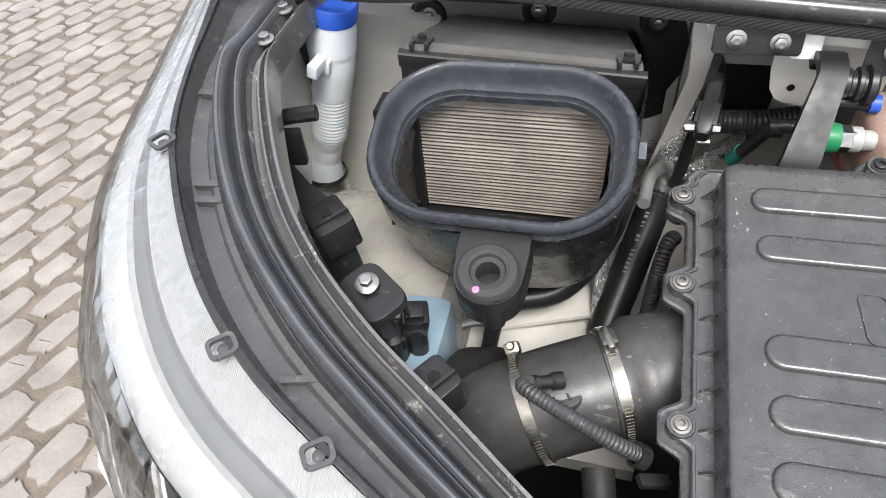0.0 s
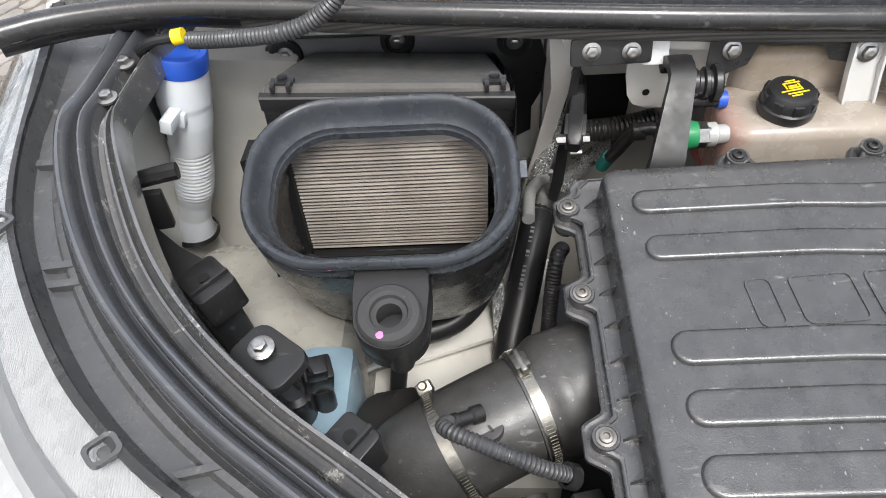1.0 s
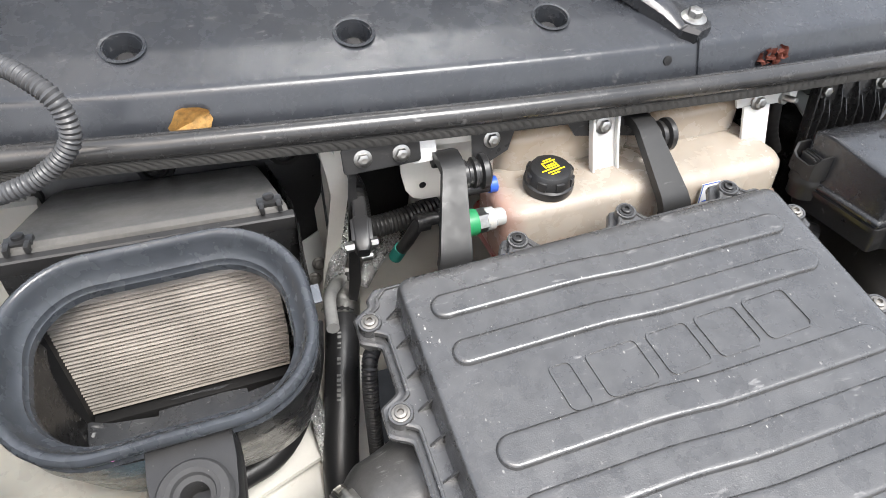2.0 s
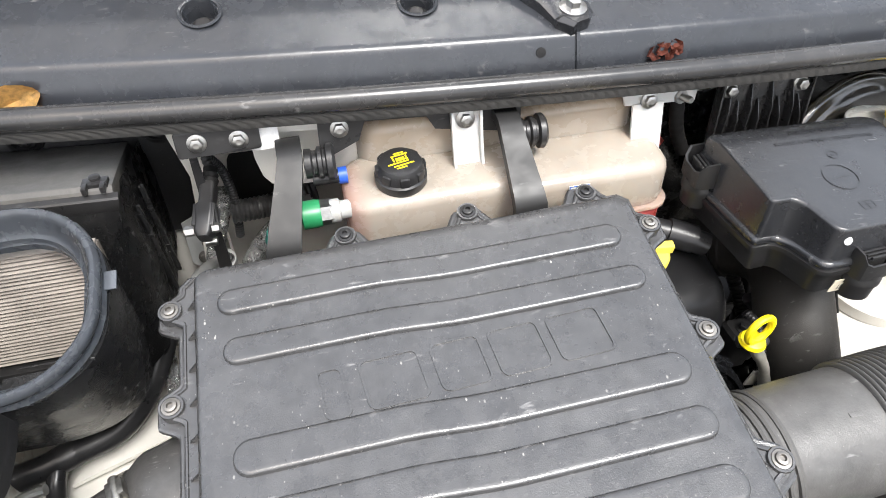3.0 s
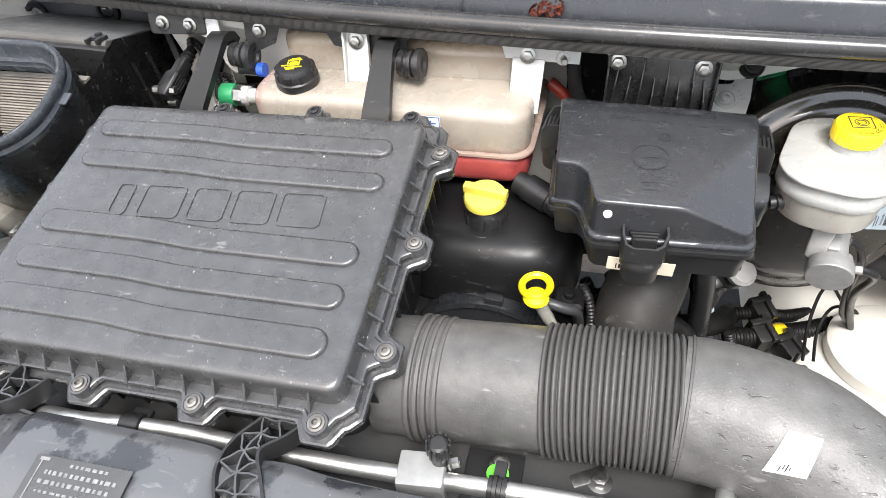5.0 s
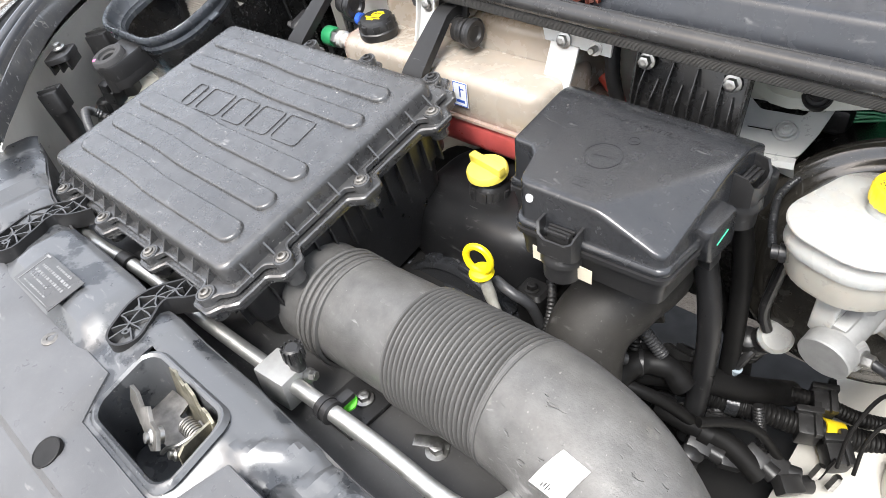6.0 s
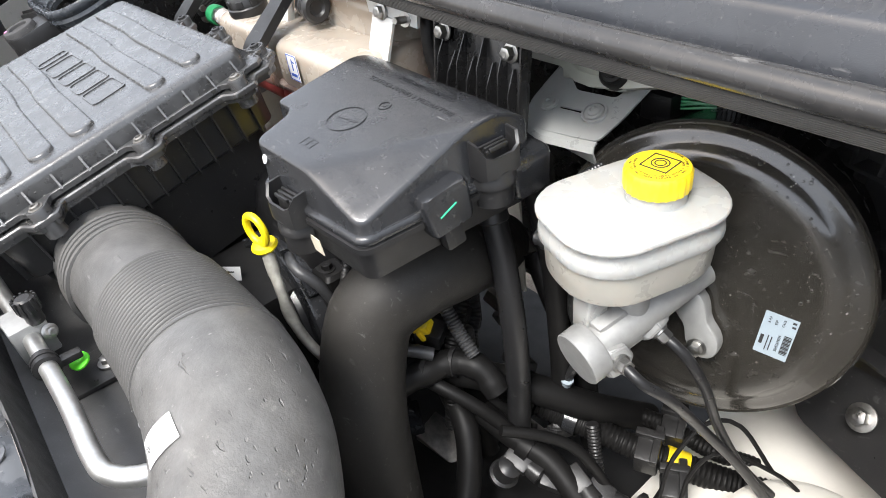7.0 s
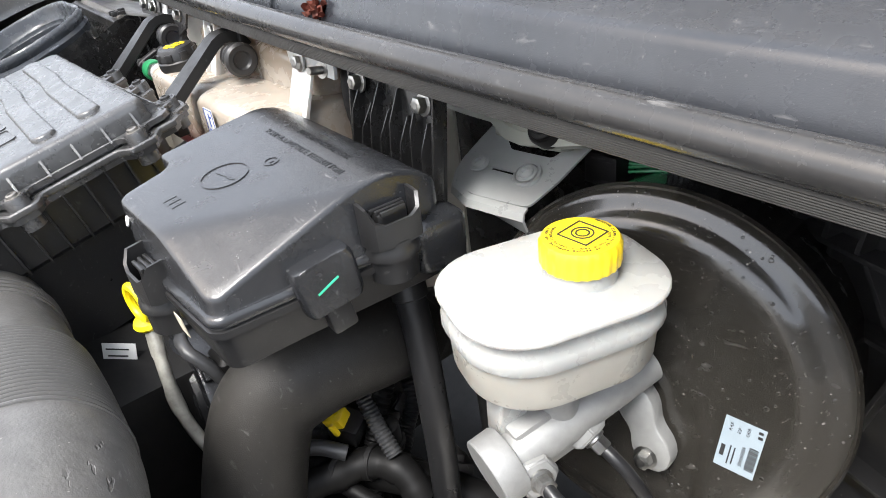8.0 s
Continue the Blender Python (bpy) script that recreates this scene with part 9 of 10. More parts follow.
def sensor_cluster():
    # pressure sensor arm between the two housings
    b = thing("pressure_sensor", (-0.25, 0.32, 0.97), "black pressure sensor on a bracket with steel bolts", "sensor")
    axis = aim((-0.250, 0.305, 1.016), (0.16, 0.90, 0.42))
    bm = bmesh.new()
    loft(bm, [[(x, y, z) for x, y in rrect(w, h, 0.004, 3)] for w, h, z in ((0.014, 0.018, -0.010), (0.020, 0.024, -0.004), (0.021, 0.026, 0.030), (0.017, 0.021, 0.034), (0.017, 0.021, 0.060), (0.012, 0.015, 0.064))])
    bm.transform(axis)
    body = part("body", bm, BLACK, b)
    for k in range(5):
        bm = bmesh.new()
        box(bm, (0.025, 0.003, 0.028), (0.0, -0.010 + 0.005 * k, 0.016), axis, 0.001)
        part("body_rib", bm, BLACK, body)
    bm = bmesh.new()
    lathe(bm, [(0.0005, 0.058), (0.0095, 0.058), (0.0105, 0.066), (0.0085, 0.068), (0.0100, 0.073), (0.0080, 0.076), (0.0085, 0.082), (0.0005, 0.083)], axis, 18)
    part("boot", bm, DEEP, body, "ribbed rubber boot")
    bm = bmesh.new()
    conduit(bm, [axis @ Vector((0, 0, 0.080)), axis @ Vector((0.004, 0.006, 0.094)), (-0.228, 0.400, 1.03), (-0.224, 0.402, 0.98), (-0.230, 0.405, 0.92)], 0.0062, 0.0042)
    part("lead", bm, BLACK, body, "thin ribbed lead")
    bm = bmesh.new()
    for x in (-0.266, -0.238):
        lathe(bm, [(0.0005, -0.005), (0.0062, -0.005), (0.0062, 0.005), (0.0005, 0.005)], aim((x, 0.303, 1.020), (1, 0, 0.0)), 6)
    lathe(bm, [(0.0005, -0.010), (0.0040, -0.010), (0.0040, 0.022), (0.0005, 0.022)], aim((-0.262, 0.303, 1.020), (1, 0, 0)), 12)
    part("bolt", bm, STEEL, b)
    bm = bmesh.new()
    lathe(bm, [(0.0005, -0.007), (0.0055, -0.007), (0.0055, 0.007), (0.0005, 0.007)], aim((-0.247, 0.306, 0.998), (1, 0, 0)), 12)
    part("bolt", bm, STEEL, b)
    bm = bmesh.new()
    plate(bm, [(-0.250, 0.345, 1.10), (-0.242, 0.345, 1.10), (-0.246, 0.372, 0.90), (-0.258, 0.380, 0.84), (-0.266, 0.380, 0.84)], 0.003)
    part("bracket", bm, BLACK, b)
    bm = bmesh.new()
    conduit(bm, [(-0.232, 0.40, 0.965), (-0.20, 0.405, 0.962), (-0.165, 0.41, 0.962), (-0.12, 0.42, 0.965)], 0.016, 0.006, 14, 0.12)
    solo("wire_conduit", bm, BLACK, "ribbed black hose in front of the firewall", "wire conduit")
    c = thing("hose_elbow", (-0.16, 0.36, 0.96), "black hose elbow with a teal tip", "hose joint")
    bm = bmesh.new()
    tube(bm, [(-0.125, 0.35, 0.995), (-0.15, 0.35, 0.998), (-0.166, 0.355, 0.990), (-0.178, 0.37, 0.955), (-0.184, 0.385, 0.93)], 0.0085, 12, 0.006)
    lathe(bm, [(0.0115, -0.008), (0.0115, 0.008)], aim((-0.135, 0.35, 0.997), (1, 0, 0)), 14)
    lathe(bm, [(0.0115, -0.008), (0.0115, 0.008)], aim((-0.162, 0.354, 0.992), (1, 0, 0)), 14)
    part("elbow", bm, BLACK, c)
    bm = bmesh.new()
    tube(bm, [(-0.184, 0.385, 0.932), (-0.190, 0.397, 0.908)], 0.0095, 12)
    part("tip", bm, TEAL, c, "teal plastic tip")
    # foil heat sleeves on the firewall
    for pts, r in (([(-0.240, 0.445, 0.970), (-0.249, 0.440, 0.945), (-0.268, 0.425, 0.895), (-0.290, 0.415, 0.82)], 0.0125), ([(-0.15, 0.46, 0.918), (-0.175, 0.455, 0.897), (-0.205, 0.45, 0.872), (-0.235, 0.44, 0.835)], 0.0125), ([(-0.348, 0.32, 0.84), (-0.340, 0.25, 0.785), (-0.340, 0.19, 0.73)], 0.010)):
        bm = bmesh.new()
        tube(bm, pts, r, 16, 0.01)
        solo("heat_sleeve", bm, FOIL, "crinkled silver foil heat sleeve on the firewall", "heat sleeve", "heat sleeves")
    # ac joint bracket
    b = thing("pipe_bracket", (-0.27, 0.40, 0.84), "cast metal pipe bracket with dark bolts", "bracket")
    bm = bmesh.new()
    tube(bm, [(-0.30, 0.30, 0.90), (-0.292, 0.36, 0.895), (-0.275, 0.40, 0.882), (-0.258, 0.414, 0.874)], 0.0085, 12)
    lathe(bm, [(0.0005, -0.006), (0.017, -0.006), (0.017, 0.006), (0.0005, 0.006)], aim((-0.262, 0.414, 0.872), (0, -0.4, 1)), 18)
    part("arm", bm, ALU, b)
    bm = bmesh.new()
    hex_bolt(bm, aim((-0.256, 0.412, 0.876), (0, -0.4, 1)), 0.013, 0.010)
    part("bolt", bm, BLACK, b)
    bm = bmesh.new()
    plate(bm, [(-0.315, 0.470, 0.905), (-0.280, 0.482, 0.915), (-0.275, 0.485, 0.84), (-0.300, 0.478, 0.80), (-0.318, 0.470, 0.83)], 0.003)
    part("plate", bm, SILVER, b)
    bm = bmesh.new()
    hex_bolt(bm, aim((-0.288, 0.474, 0.862), (0, -1, 0.3)), 0.013, 0.010)
    part("bolt", bm, SCREW, b)
    bm = bmesh.new()
    hex_bolt(bm, aim((-0.298, 0.470, 0.838), (0, -1, 0.3)), 0.013, 0.010)
    part("bolt", bm, SCREW, b)
    # Dark disc on the firewall paints the shade of a hole
    bm = bmesh.new()
    lathe(bm, [(0.008, -0.001), (0.006, -0.004), (0.0005, -0.004)], aim((-0.126, 0.5035, 0.965), (0, -1, 0)), 14)
    solo("panel_hole", bm, DARK, "dark disc painted as a small shaded hole", "hole", kind="structure")
    # red and blue pipe ends beside the tank
    bm = bmesh.new()
    tube(bm, [(0.322, 0.392, 1.020), (0.338, 0.388, 1.009), (0.352, 0.384, 0.997), (0.362, 0.378, 0.985)], 0.0085, 14)
    solo("red_cable", bm, RED, "red cable sleeve behind the fuse box", "cable")
    bm = bmesh.new()
    conduit(bm, [(0.340, 0.385, 1.112), (0.352, 0.362, 1.095), (0.357, 0.352, 1.070), (0.360, 0.350, 1.045), (0.367, 0.350, 1.020), (0.380, 0.345, 0.990)], 0.0098, 0.011, 14, 0.06)
    solo("cable_sleeve", bm, DEEP, "thick black cable sleeve between tank and control module", "cable sleeve")
    bm = bmesh.new()
    tube(bm, [(0.30, 0.25, 0.945), (0.33, 0.235, 0.94), (0.36, 0.22, 0.93)], 0.016, 16)
    lathe(bm, [(0.019, -0.018), (0.019, 0.018)], aim((0.33, 0.235, 0.94), (1, -0.5, -0.2)), 16)
    solo("coolant_hose", bm, RUBBER, "black coolant hose below the expansion tank", "hose")


sensor_cluster()


def leaf(at, size, mat_, seed, label):
    rng = random.Random(seed)
    bm = bmesh.new()
    rows = []
    for i in range(7):
        s = i / 6
        half = size * 0.42 * math.sin(math.pi * min(0.97, 0.12 + 0.80 * s)) * rng.uniform(0.85, 1.1)
        rows.append([Vector(((s - 0.5) * size, half * k, 0.20 * size * (k * k) + rng.uniform(-0.004, 0.004))) for k in (-1, -0.5, 0, 0.5, 1)])
    sheet(bm, rows)
    bmesh.ops.solidify(bm, geom=bm.faces[:], thickness=0.0008)
    bm.transform(at)
    solo("leaf", bm, mat_, label, "leaf", "fallen leaves")


leaf(aim((-0.402, 0.377, 1.167), (0.1, -0.95, 0.35)) @ pose(0, 0, 0, 0, 0, 15), 0.044, LEAFMAT, 3, "dry yellow-brown leaf against the cowl panel")
for k in range(4):
    leaf(aim((0.306 + 0.010 * k, 0.350, 1.140 + 0.005 * (k % 2)), (0.3 - 0.2 * k, -0.7, 0.5)) @ pose(0, 0, 0, 0, 0, 40 * k), 0.019, LEAFRED, 10 + k, "small red-brown leaf on the cowl seal")
for k in range(5):
    leaf(aim((-0.735 + 0.024 * k, 0.392 + 0.008 * (k % 2), 1.186 + 0.003 * (k % 3)), (0.1, -0.6, 0.8)) @ pose(0, 0, 0, 0, 0, 70 * k), 0.036, LEAFRED, 30 + k, "curled red-brown leaf at the cowl corner")


# ---- right side: brake lines, harness, clips ----
def right_details():
    for pts in ([(0.740, 0.236, 0.866), (0.760, 0.236, 0.858), (0.775, 0.262, 0.825), (0.785, 0.310, 0.75), (0.812, 0.355, 0.67), (0.84, 0.385, 0.60)],
                [(0.738, 0.300, 0.857), (0.760, 0.302, 0.846), (0.778, 0.318, 0.80), (0.788, 0.340, 0.73), (0.81, 0.37, 0.65), (0.84, 0.395, 0.60)]):
        bm = bmesh.new()
        tube(bm, pts, 0.0055, 12)
        solo("brake_line", bm, RUBBER, "thin black brake line from the master cylinder", "brake pipe", "brake lines")
    for pts in ([(0.755, 0.300, 0.600), (0.752, 0.325, 0.650), (0.765, 0.365, 0.690), (0.790, 0.395, 0.680), (0.830, 0.41, 0.62)], [(0.775, 0.310, 0.590), (0.772, 0.335, 0.635), (0.790, 0.365, 0.660), (0.84, 0.41, 0.62), (0.87, 0.43, 0.58)],
                [(0.742, 0.300, 0.56), (0.750, 0.312, 0.60)]):
        bm = bmesh.new()
        tube(bm, pts, 0.0027, 8)
        solo("steel_line", bm, DEEP, "thin dark steel pipe over the inner wing", "pipe", "steel lines")
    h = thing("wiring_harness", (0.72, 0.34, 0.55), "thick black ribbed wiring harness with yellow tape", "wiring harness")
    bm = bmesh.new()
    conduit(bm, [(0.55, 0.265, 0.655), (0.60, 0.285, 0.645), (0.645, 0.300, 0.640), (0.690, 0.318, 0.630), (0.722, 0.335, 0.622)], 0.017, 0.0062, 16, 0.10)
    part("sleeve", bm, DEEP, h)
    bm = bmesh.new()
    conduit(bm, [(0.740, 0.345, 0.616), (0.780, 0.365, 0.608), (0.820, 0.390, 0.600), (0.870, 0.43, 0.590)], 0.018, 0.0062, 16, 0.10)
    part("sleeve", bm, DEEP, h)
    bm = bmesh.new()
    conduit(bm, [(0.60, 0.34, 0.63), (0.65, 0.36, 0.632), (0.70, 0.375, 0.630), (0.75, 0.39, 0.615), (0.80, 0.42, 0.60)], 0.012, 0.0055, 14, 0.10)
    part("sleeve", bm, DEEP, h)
    bm = bmesh.new()
    tube(bm, [(0.718, 0.333, 0.623), (0.742, 0.346, 0.616)], 0.0185, 18)
    part("tape", bm, YELLOW, h, "yellow tape")
    bm = bmesh.new()
    tube(bm, [(0.596, 0.283, 0.646), (0.612, 0.289, 0.644)], 0.0195, 16)
    part("collar", bm, GLOSS, h)
    for at, turn in (((0.700, 0.322, 0.632), 25), ((0.703, 0.372, 0.635), 25), ((0.745, 0.312, 0.615), 35)):
        bm = bmesh.new()
        m = pose(*at, 12, 0, turn)
        box(bm, (0.030, 0.046, 0.040), (0, 0, 0), m, 0.004)
        box(bm, (0.036, 0.010, 0.014), (0, 0.012, 0.022), m, 0.002)
        box(bm, (0.010, 0.052, 0.012), (0.010, 0, 0.022), m, 0.002)
        part("clip", bm, BLACK, h)
    h.location += Vector((0.0, 0.037, -0.050))
    for p in ((0.738, 0.292, 0.585), (0.760, 0.296, 0.575)):
        bm = bmesh.new()
        lathe(bm, [(0.0005, -0.012), (0.007, -0.012), (0.007, 0.006), (0.005, 0.012), (0.0005, 0.012)], aim(p, (0.2, 0.3, 1)), 6)
        solo("pipe_union", bm, STEEL, "steel pipe union on the inner wing", "pipe union", "pipe unions")
    # cluster of small plugs and hoses under the booster
    bm = bmesh.new()
    conduit(bm, [(0.64, 0.32, 0.62), (0.655, 0.31, 0.58), (0.68, 0.29, 0.55), (0.71, 0.28, 0.52)], 0.009, 0.005)
    solo("wire_conduit", bm, BLACK, "thin ribbed black conduit low beside the engine", "wire conduit")
    for k, (x, y, z, t) in enumerate(((0.69, 0.275, 0.57, 20), (0.715, 0.262, 0.565, 50), (0.665, 0.262, 0.585, -10), (0.64, 0.245, 0.575, 30), (0.60, 0.225, 0.60, 10))):
        bm = bmesh.new()
        m = pose(x, y, z, 20, 15, t)
        box(bm, (0.034, 0.026, 0.024), (0, 0, 0), m, 0.004)
        lathe(bm, [(0.0005, 0), (0.012, 0), (0.013, 0.018), (0.0005, 0.02)], m @ pose(0.015, 0, 0, 0, 90, 0), 12)
        solo("plug", bm, BLACK, "black electric plug low beside the engine", "connector", "plugs")
    bm = bmesh.new()
    tube(bm, [(0.53, 0.23, 0.63), (0.58, 0.235, 0.62), (0.63, 0.25, 0.60), (0.68, 0.25, 0.57)], 0.016, 14)
    lathe(bm, [(0.019, -0.008), (0.019, 0.008)], aim((0.60, 0.24, 0.612), (1, 0.2, -0.3)), 16)
    solo("small_hose", bm, DEEP, "black rubber hose with a collar low in the bay", "hose")
    # clutch reservoir elbow beside the cylinder
    c = thing("fluid_elbow", (0.63, 0.33, 0.70), "white cap on a black ribbed elbow below the reservoir", "cap")
    bm = bmesh.new()
    lathe(bm, [(0.0005, -0.006), (0.022, -0.006), (0.023, 0.004), (0.018, 0.010), (0.0005, 0.011)], aim((0.632, 0.330, 0.750), (0.3, -0.5, 0.8)), 24)
    part("cap", bm, MILK, c, "white round cap")
    bm = bmesh.new()
    tube(bm, [(0.628, 0.337, 0.738), (0.612, 0.345, 0.715), (0.60, 0.352, 0.68)], 0.019, 16, 0.004, lambda s: 0.019 - 0.0025 * (0.5 + 0.5 * math.cos(2 * math.pi * s / 0.012)))
    part("elbow", bm, BLACK, c)
    bm = bmesh.new()
    tube(bm, [(0.612, 0.340, 0.71), (0.604, 0.322, 0.69), (0.592, 0.322, 0.656), (0.570, 0.325, 0.60)], 0.0065, 10)
    tube(bm, [(0.645, 0.285, 0.945), (0.628, 0.296, 0.92), (0.618, 0.31, 0.85), (0.614, 0.314, 0.80), (0.622, 0.322, 0.765)], 0.007, 10)
    part("wire", bm, BLACK, c)
    bm = bmesh.new()
    conduit(bm, [(0.615, 0.262, 0.945), (0.600, 0.30, 0.950), (0.590, 0.35, 0.955), (0.61, 0.41, 0.965), (0.65, 0.45, 0.98)], 0.005, 0.004)
    solo("wire_conduit", bm, GLOSS, "ribbed black wire from the reservoir to the hinge", "wire conduit")
    bm = bmesh.new()
    tube(bm, [(0.600, 0.318, 0.676), (0.592, 0.322, 0.656), (0.586, 0.325, 0.640)], 0.0085, 14)
    solo("wire_tag", bm, LABELBLUE, "pale blue printed tape round a thin lead", "tape")
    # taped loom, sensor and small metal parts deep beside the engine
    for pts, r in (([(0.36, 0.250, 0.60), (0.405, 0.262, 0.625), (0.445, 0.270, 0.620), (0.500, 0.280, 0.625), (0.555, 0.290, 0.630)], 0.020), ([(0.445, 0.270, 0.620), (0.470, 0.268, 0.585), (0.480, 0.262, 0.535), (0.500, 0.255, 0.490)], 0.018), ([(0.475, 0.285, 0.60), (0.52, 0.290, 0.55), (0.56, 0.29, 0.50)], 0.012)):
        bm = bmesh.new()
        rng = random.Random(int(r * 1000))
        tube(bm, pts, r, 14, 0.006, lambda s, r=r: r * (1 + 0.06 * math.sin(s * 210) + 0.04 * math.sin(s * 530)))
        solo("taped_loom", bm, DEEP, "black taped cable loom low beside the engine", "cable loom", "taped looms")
    bm = bmesh.new()
    conduit(bm, [(0.400, 0.335, 0.690), (0.415, 0.325, 0.665), (0.425, 0.305, 0.640), (0.440, 0.285, 0.625)], 0.011, 0.005)
    solo("wire_conduit", bm, CONDUIT, "grey ribbed conduit dropping to the loom", "wire conduit")
    for at, size, turn in (((0.455, 0.335, 0.712), (0.034, 0.010, 0.040), 30), ((0.470, 0.330, 0.690), (0.020, 0.010, 0.024), -20), ((0.350, 0.300, 0.565), (0.070, 0.016, 0.014), -4), ((0.42, 0.24, 0.44), (0.10, 0.05, 0.05), 20)):
        bm = bmesh.new()
        box(bm, size, at, I4, 0.003, (15, turn, 12))
        solo("engine_bracket", bm, SCREW, "dull cast metal bracket deep beside the engine", "bracket", "engine brackets")
    for at in ((0.41, 0.275, 0.655), (0.395, 0.270, 0.545), (0.535, 0.300, 0.665), (0.56, 0.285, 0.56)):
        bm = bmesh.new()
        m = pose(*at, 25, 20, at[0] * 300)
        box(bm, (0.040, 0.028, 0.026), (0, 0, 0), m, 0.004)
        box(bm, (0.030, 0.010, 0.010), (0, 0.004, 0.016), m, 0.002)
        lathe(bm, [(0.0005, 0), (0.011, 0), (0.012, 0.020), (0.009, 0.026), (0.0005, 0.026)], m @ pose(0.018, 0, 0, 0, 90, 0), 14)
        solo("plug", bm, BLACK, "black electric plug on the loom beside the engine", "connector", "plugs")
    bm = bmesh.new()
    tube(bm, [(0.375 + 0.03 * math.sin(a), 0.275, 0.56 + 0.03 * math.cos(a)) for a in np.linspace(0.3, 4.0, 9)], 0.0028, 8)
    solo("steel_line", bm, SCREW, "thin bent steel clip beside the loom", "pipe", "steel lines")
    # green wires by the hinge
    for k in range(4):
        bm = bmesh.new()
        tube(bm, [(0.614, 0.492, 0.986 + 0.0042 * k), (0.632, 0.496, 0.990 + 0.0030 * k + 0.002 * (k % 2)), (0.652, 0.503, 0.993 + 0.0016 * k)], 0.0019, 8)
        solo("green_wire", bm, WIREGREEN, "thin green wire beside the hinge", "wire", "green wires")
    bm = bmesh.new()
    conduit(bm, [(0.655, 0.502, 0.996), (0.672, 0.502, 0.997), (0.695, 0.500, 0.994), (0.712, 0.503, 0.984), (0.722, 0.515, 0.965)], 0.011, 0.0055)
    solo("wire_conduit", bm, GLOSS, "ribbed black conduit behind the booster", "wire conduit")
    bm = bmesh.new()
    box(bm, (0.040, 0.030, 0.034), (0.592, 0.490, 0.987), I4, 0.004)
    solo("plug", bm, BLACK, "black plug block behind the hinge plate", "connector")
    # pedal box casting with lattice, right of the booster
    b = thing("pedal_bracket", (0.95, 0.48, 0.68), "black ribbed plastic casting beside the brake booster", "bracket")
    bm = bmesh.new()
    plate(bm, [(0.70, 0.555, 0.66), (1.02, 0.470, 0.66), (1.02, 0.470, 1.06), (0.70, 0.555, 1.06)], 0.006)
    part("wall", bm, BLACK, b)
    def on_wall(x, z, out=0.012):
        return (x - 0.26 * out, 0.555 - 0.2656 * (x - 0.70) - out, z)
    # comb of short ribs along the top, ribs and diagonals below
    for k in range(11):
        bm = bmesh.new()
        box(bm, (0.0045, 0.026, 0.044), on_wall(0.715 + 0.028 * k, 0.992), I4, 0.001, (0, 6, -14.9))
        part("rib", bm, BLACK, b)
    for z in (0.968, 0.905, 0.770, 0.705):
        bm = bmesh.new()
        box(bm, (0.325, 0.028, 0.0045), on_wall(0.86, z), I4, 0.001, (0, 2, -14.9))
        part("rib", bm, BLACK, b)
    for x, z, turn, size in ((0.800, 0.935, 8, 0.075), (0.855, 0.930, -32, 0.085), (0.905, 0.935, 10, 0.075), (0.955, 0.935, -28, 0.085), (0.860, 0.835, 14, 0.14), (0.905, 0.840, -30, 0.16), (0.950, 0.835, 12, 0.14), (0.985, 0.840, -22, 0.15)):
        bm = bmesh.new()
        box(bm, (0.0045, 0.026, size), on_wall(x, z), I4, 0.001, (0, turn, -14.9))
        part("rib", bm, BLACK, b)
    bm = bmesh.new()
    prism(bm, rrect(0.19, 0.15, 0.03, 4, 0.01, 0.02), -0.004, 0.004, aim((0.895, 0.475, 0.705), (-0.3, -0.8, 0.6)), 0.002)
    part("foot", bm, BLACK, b)
    bm = bmesh.new()
    hex_bolt(bm, aim((0.882, 0.462, 0.716), (-0.3, -0.8, 0.6)), 0.018, 0.016, 0.012)
    part("bolt", bm, STEEL, b)


right_details()


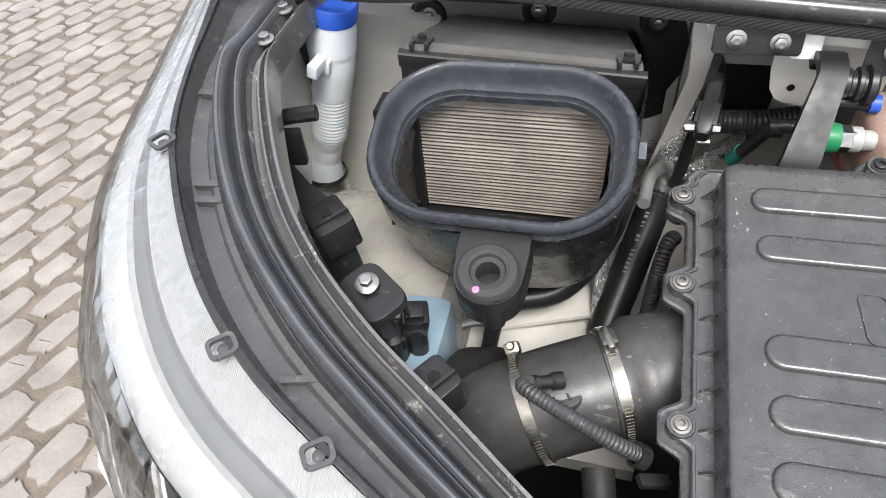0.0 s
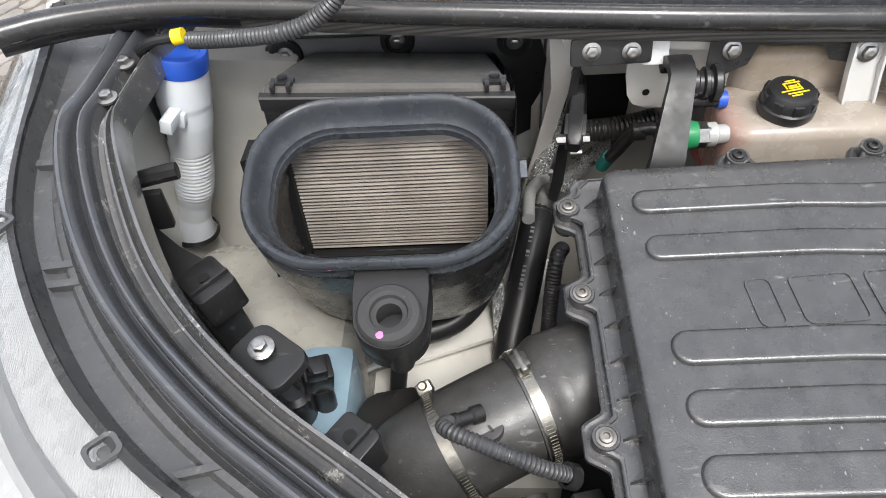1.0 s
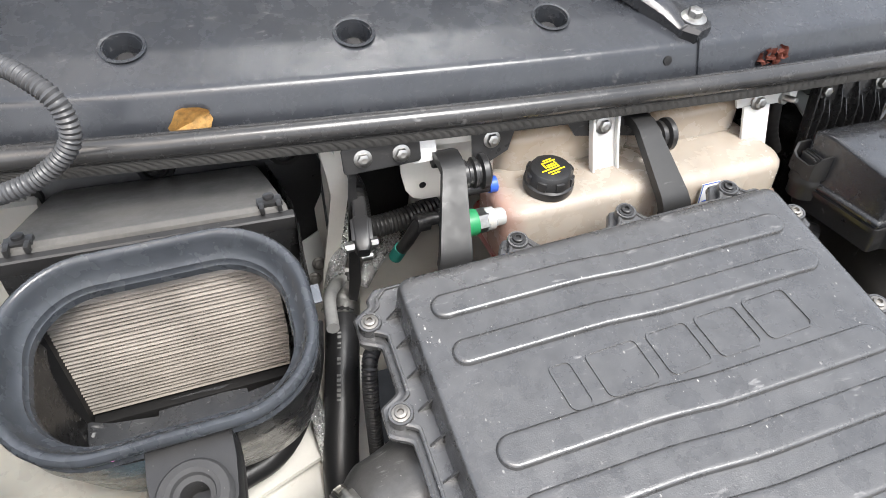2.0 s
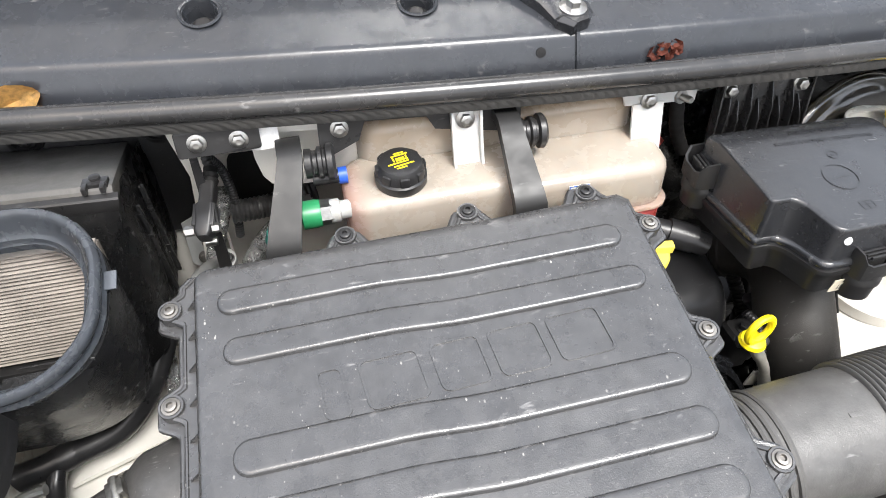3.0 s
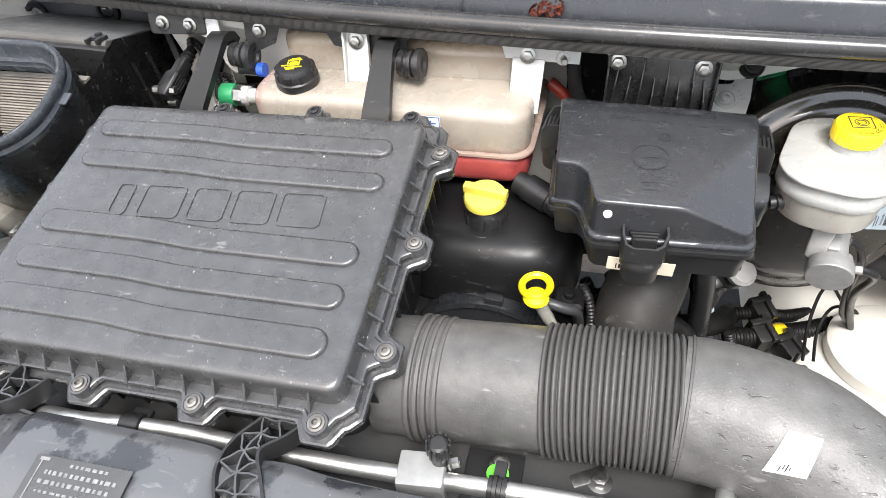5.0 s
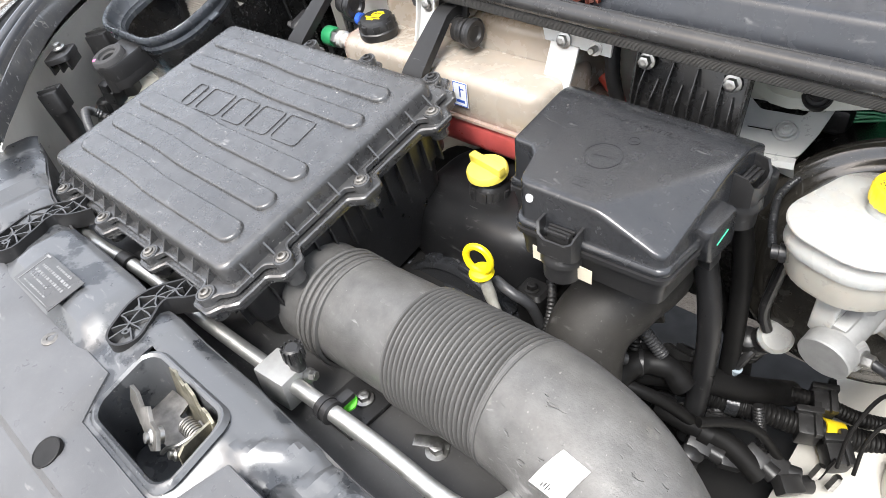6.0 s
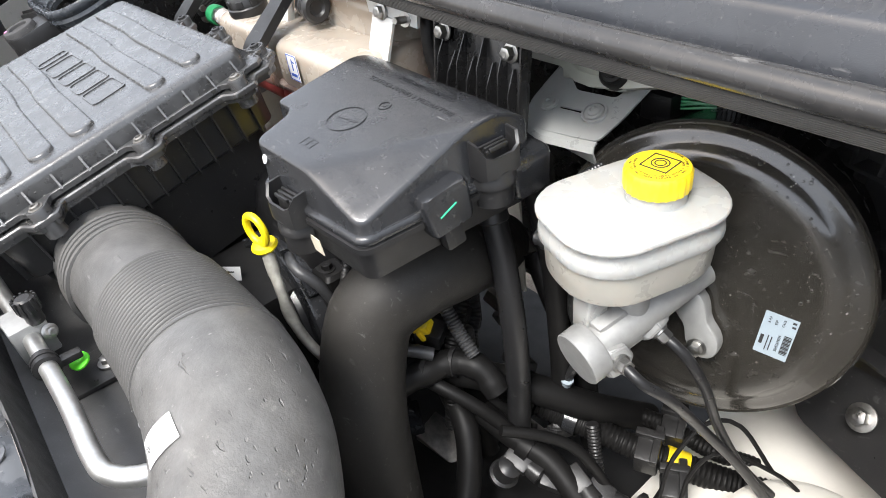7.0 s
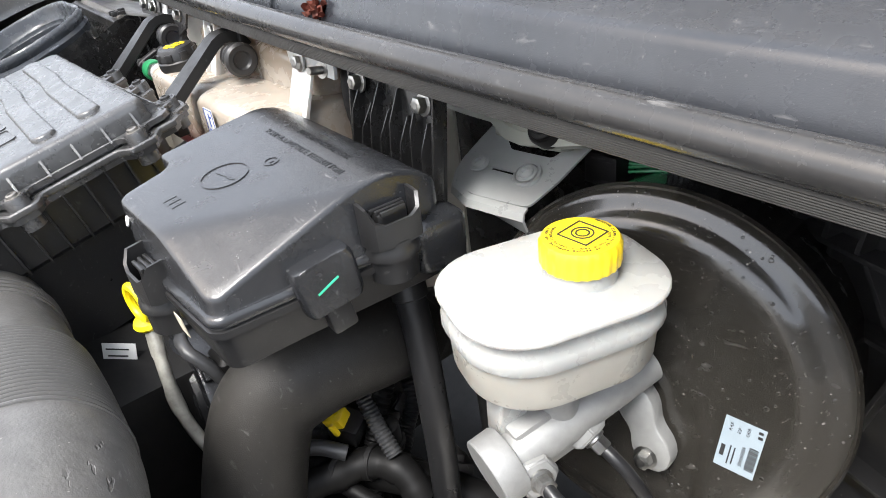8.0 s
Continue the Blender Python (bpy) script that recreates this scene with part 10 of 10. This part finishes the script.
def engine_details():
    rng = random.Random(11)
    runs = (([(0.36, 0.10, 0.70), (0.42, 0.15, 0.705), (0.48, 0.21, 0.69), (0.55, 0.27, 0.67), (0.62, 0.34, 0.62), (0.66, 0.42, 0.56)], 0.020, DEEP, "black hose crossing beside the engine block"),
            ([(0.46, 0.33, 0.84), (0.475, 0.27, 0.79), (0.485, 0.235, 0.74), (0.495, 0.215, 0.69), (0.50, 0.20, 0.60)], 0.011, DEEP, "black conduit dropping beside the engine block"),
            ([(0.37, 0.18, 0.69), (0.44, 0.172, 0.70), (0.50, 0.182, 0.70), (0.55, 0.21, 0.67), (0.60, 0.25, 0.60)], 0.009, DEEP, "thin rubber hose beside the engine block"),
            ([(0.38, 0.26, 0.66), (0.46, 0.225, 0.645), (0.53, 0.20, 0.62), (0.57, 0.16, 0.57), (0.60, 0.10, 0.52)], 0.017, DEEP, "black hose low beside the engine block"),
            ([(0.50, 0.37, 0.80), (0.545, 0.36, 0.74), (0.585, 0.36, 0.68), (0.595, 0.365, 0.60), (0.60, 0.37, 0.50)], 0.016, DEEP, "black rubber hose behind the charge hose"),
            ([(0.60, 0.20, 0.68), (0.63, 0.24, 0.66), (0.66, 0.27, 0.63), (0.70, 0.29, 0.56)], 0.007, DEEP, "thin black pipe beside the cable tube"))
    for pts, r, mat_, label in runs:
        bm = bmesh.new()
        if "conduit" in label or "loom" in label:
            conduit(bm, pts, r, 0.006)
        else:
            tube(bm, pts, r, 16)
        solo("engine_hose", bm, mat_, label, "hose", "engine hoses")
    c = thing("connector", (0.466, 0.21, 0.73), "yellow clip on a black engine connector", "connector")
    bm = bmesh.new()
    box(bm, (0.026, 0.014, 0.010), (0.466, 0.200, 0.764), I4, 0.002, (10, -20, 30))
    box(bm, (0.010, 0.020, 0.012), (0.472, 0.204, 0.766), I4, 0.002, (10, -20, 30))
    box(bm, (0.006, 0.012, 0.016), (0.470, 0.196, 0.756), I4, 0.002, (10, -20, 30))
    part("clip", bm, YELLOW, c, "yellow clip")
    bm = bmesh.new()
    box(bm, (0.036, 0.030, 0.028), (0.466, 0.212, 0.745), I4, 0.004, (10, 10, 30))
    part("plug", bm, BLACK, c)
    for k in range(14):
        bm = bmesh.new()
        x, y, z = rng.uniform(0.40, 0.60), rng.uniform(0.12, 0.34), rng.uniform(0.58, 0.74)
        m = pose(x, y, z, rng.uniform(-40, 40), rng.uniform(-40, 40), rng.uniform(0, 180))
        if k % 3 == 0:
            lathe(bm, [(0.0005, -0.02), (0.018, -0.02), (0.020, -0.012), (0.016, -0.01), (0.016, 0.012), (0.011, 0.016), (0.0005, 0.018)], m, 16)
            mat_ = BLACK
        elif k % 3 == 1:
            box(bm, (0.045, 0.030, 0.024), (0, 0, 0), m, 0.005)
            box(bm, (0.020, 0.012, 0.012), (0.01, 0, 0.016), m, 0.002)
            mat_ = GLOSS
        else:
            hex_bolt(bm, m, 0.015, 0.013)
            box(bm, (0.05, 0.024, 0.010), (0.01, 0, -0.006), m, 0.003)
            mat_ = SCREW if k % 2 else BLACK
        solo("engine_fitting", bm, mat_, "small dark fitting on the engine side", "fitting", "engine fittings")
    # looms and a grey pipe below the charge hose
    bm = bmesh.new()
    tube(bm, [(0.484, 0.136, 0.72), (0.494, 0.178, 0.72), (0.507, 0.213, 0.72), (0.537, 0.231, 0.715), (0.561, 0.234, 0.69)], 0.017, 16, 0.006, lambda q: 0.017 * (1 + 0.05 * math.sin(q * 190) + 0.04 * math.sin(q * 470)))
    loom = solo("taped_loom", bm, DEEP, "black taped cable loom below the charge hose", "cable loom", "taped looms")
    for q in ((0.494, 0.178, 0.72), (0.507, 0.213, 0.72)):
        bm = bmesh.new()
        lathe(bm, [(0.0175, -0.003), (0.0195, -0.003), (0.0195, 0.003), (0.0175, 0.003)], aim(q, (0.85, 0.5, 0.1)), 20, False)
        part("tie", bm, BLACK, loom, "black cable tie")
    bm = bmesh.new()
    conduit(bm, [(0.474, 0.231, 0.79), (0.5, 0.229, 0.762), (0.529, 0.229, 0.735)], 0.0095, 0.0045)
    solo("wire_conduit", bm, CONDUIT, "grey ribbed conduit below the charge hose", "wire conduit")
    bm = bmesh.new()
    tube(bm, [(0.455, 0.139, 0.75), (0.473, 0.169, 0.75), (0.494, 0.192, 0.74)], 0.0085, 14)
    solo("engine_hose", bm, CONDUIT, "short dull grey pipe below the charge hose", "hose", "engine hoses")
    # white printed hose at the bottom
    bm = bmesh.new()
    tube(bm, [(0.62, 0.02, 0.62), (0.70, 0.06, 0.60), (0.80, 0.11, 0.58)], 0.026, 18)
    h = solo("engine_hose", bm, RUBBER, "smooth black hose with pale print near the wing", "hose", "engine hoses")
    hose_print(h, [(0.62, 0.02, 0.62), (0.70, 0.06, 0.60), (0.80, 0.11, 0.58)], 0.026, (0.2, -0.5, 0.8), 18, 9, 0.009)


engine_details()
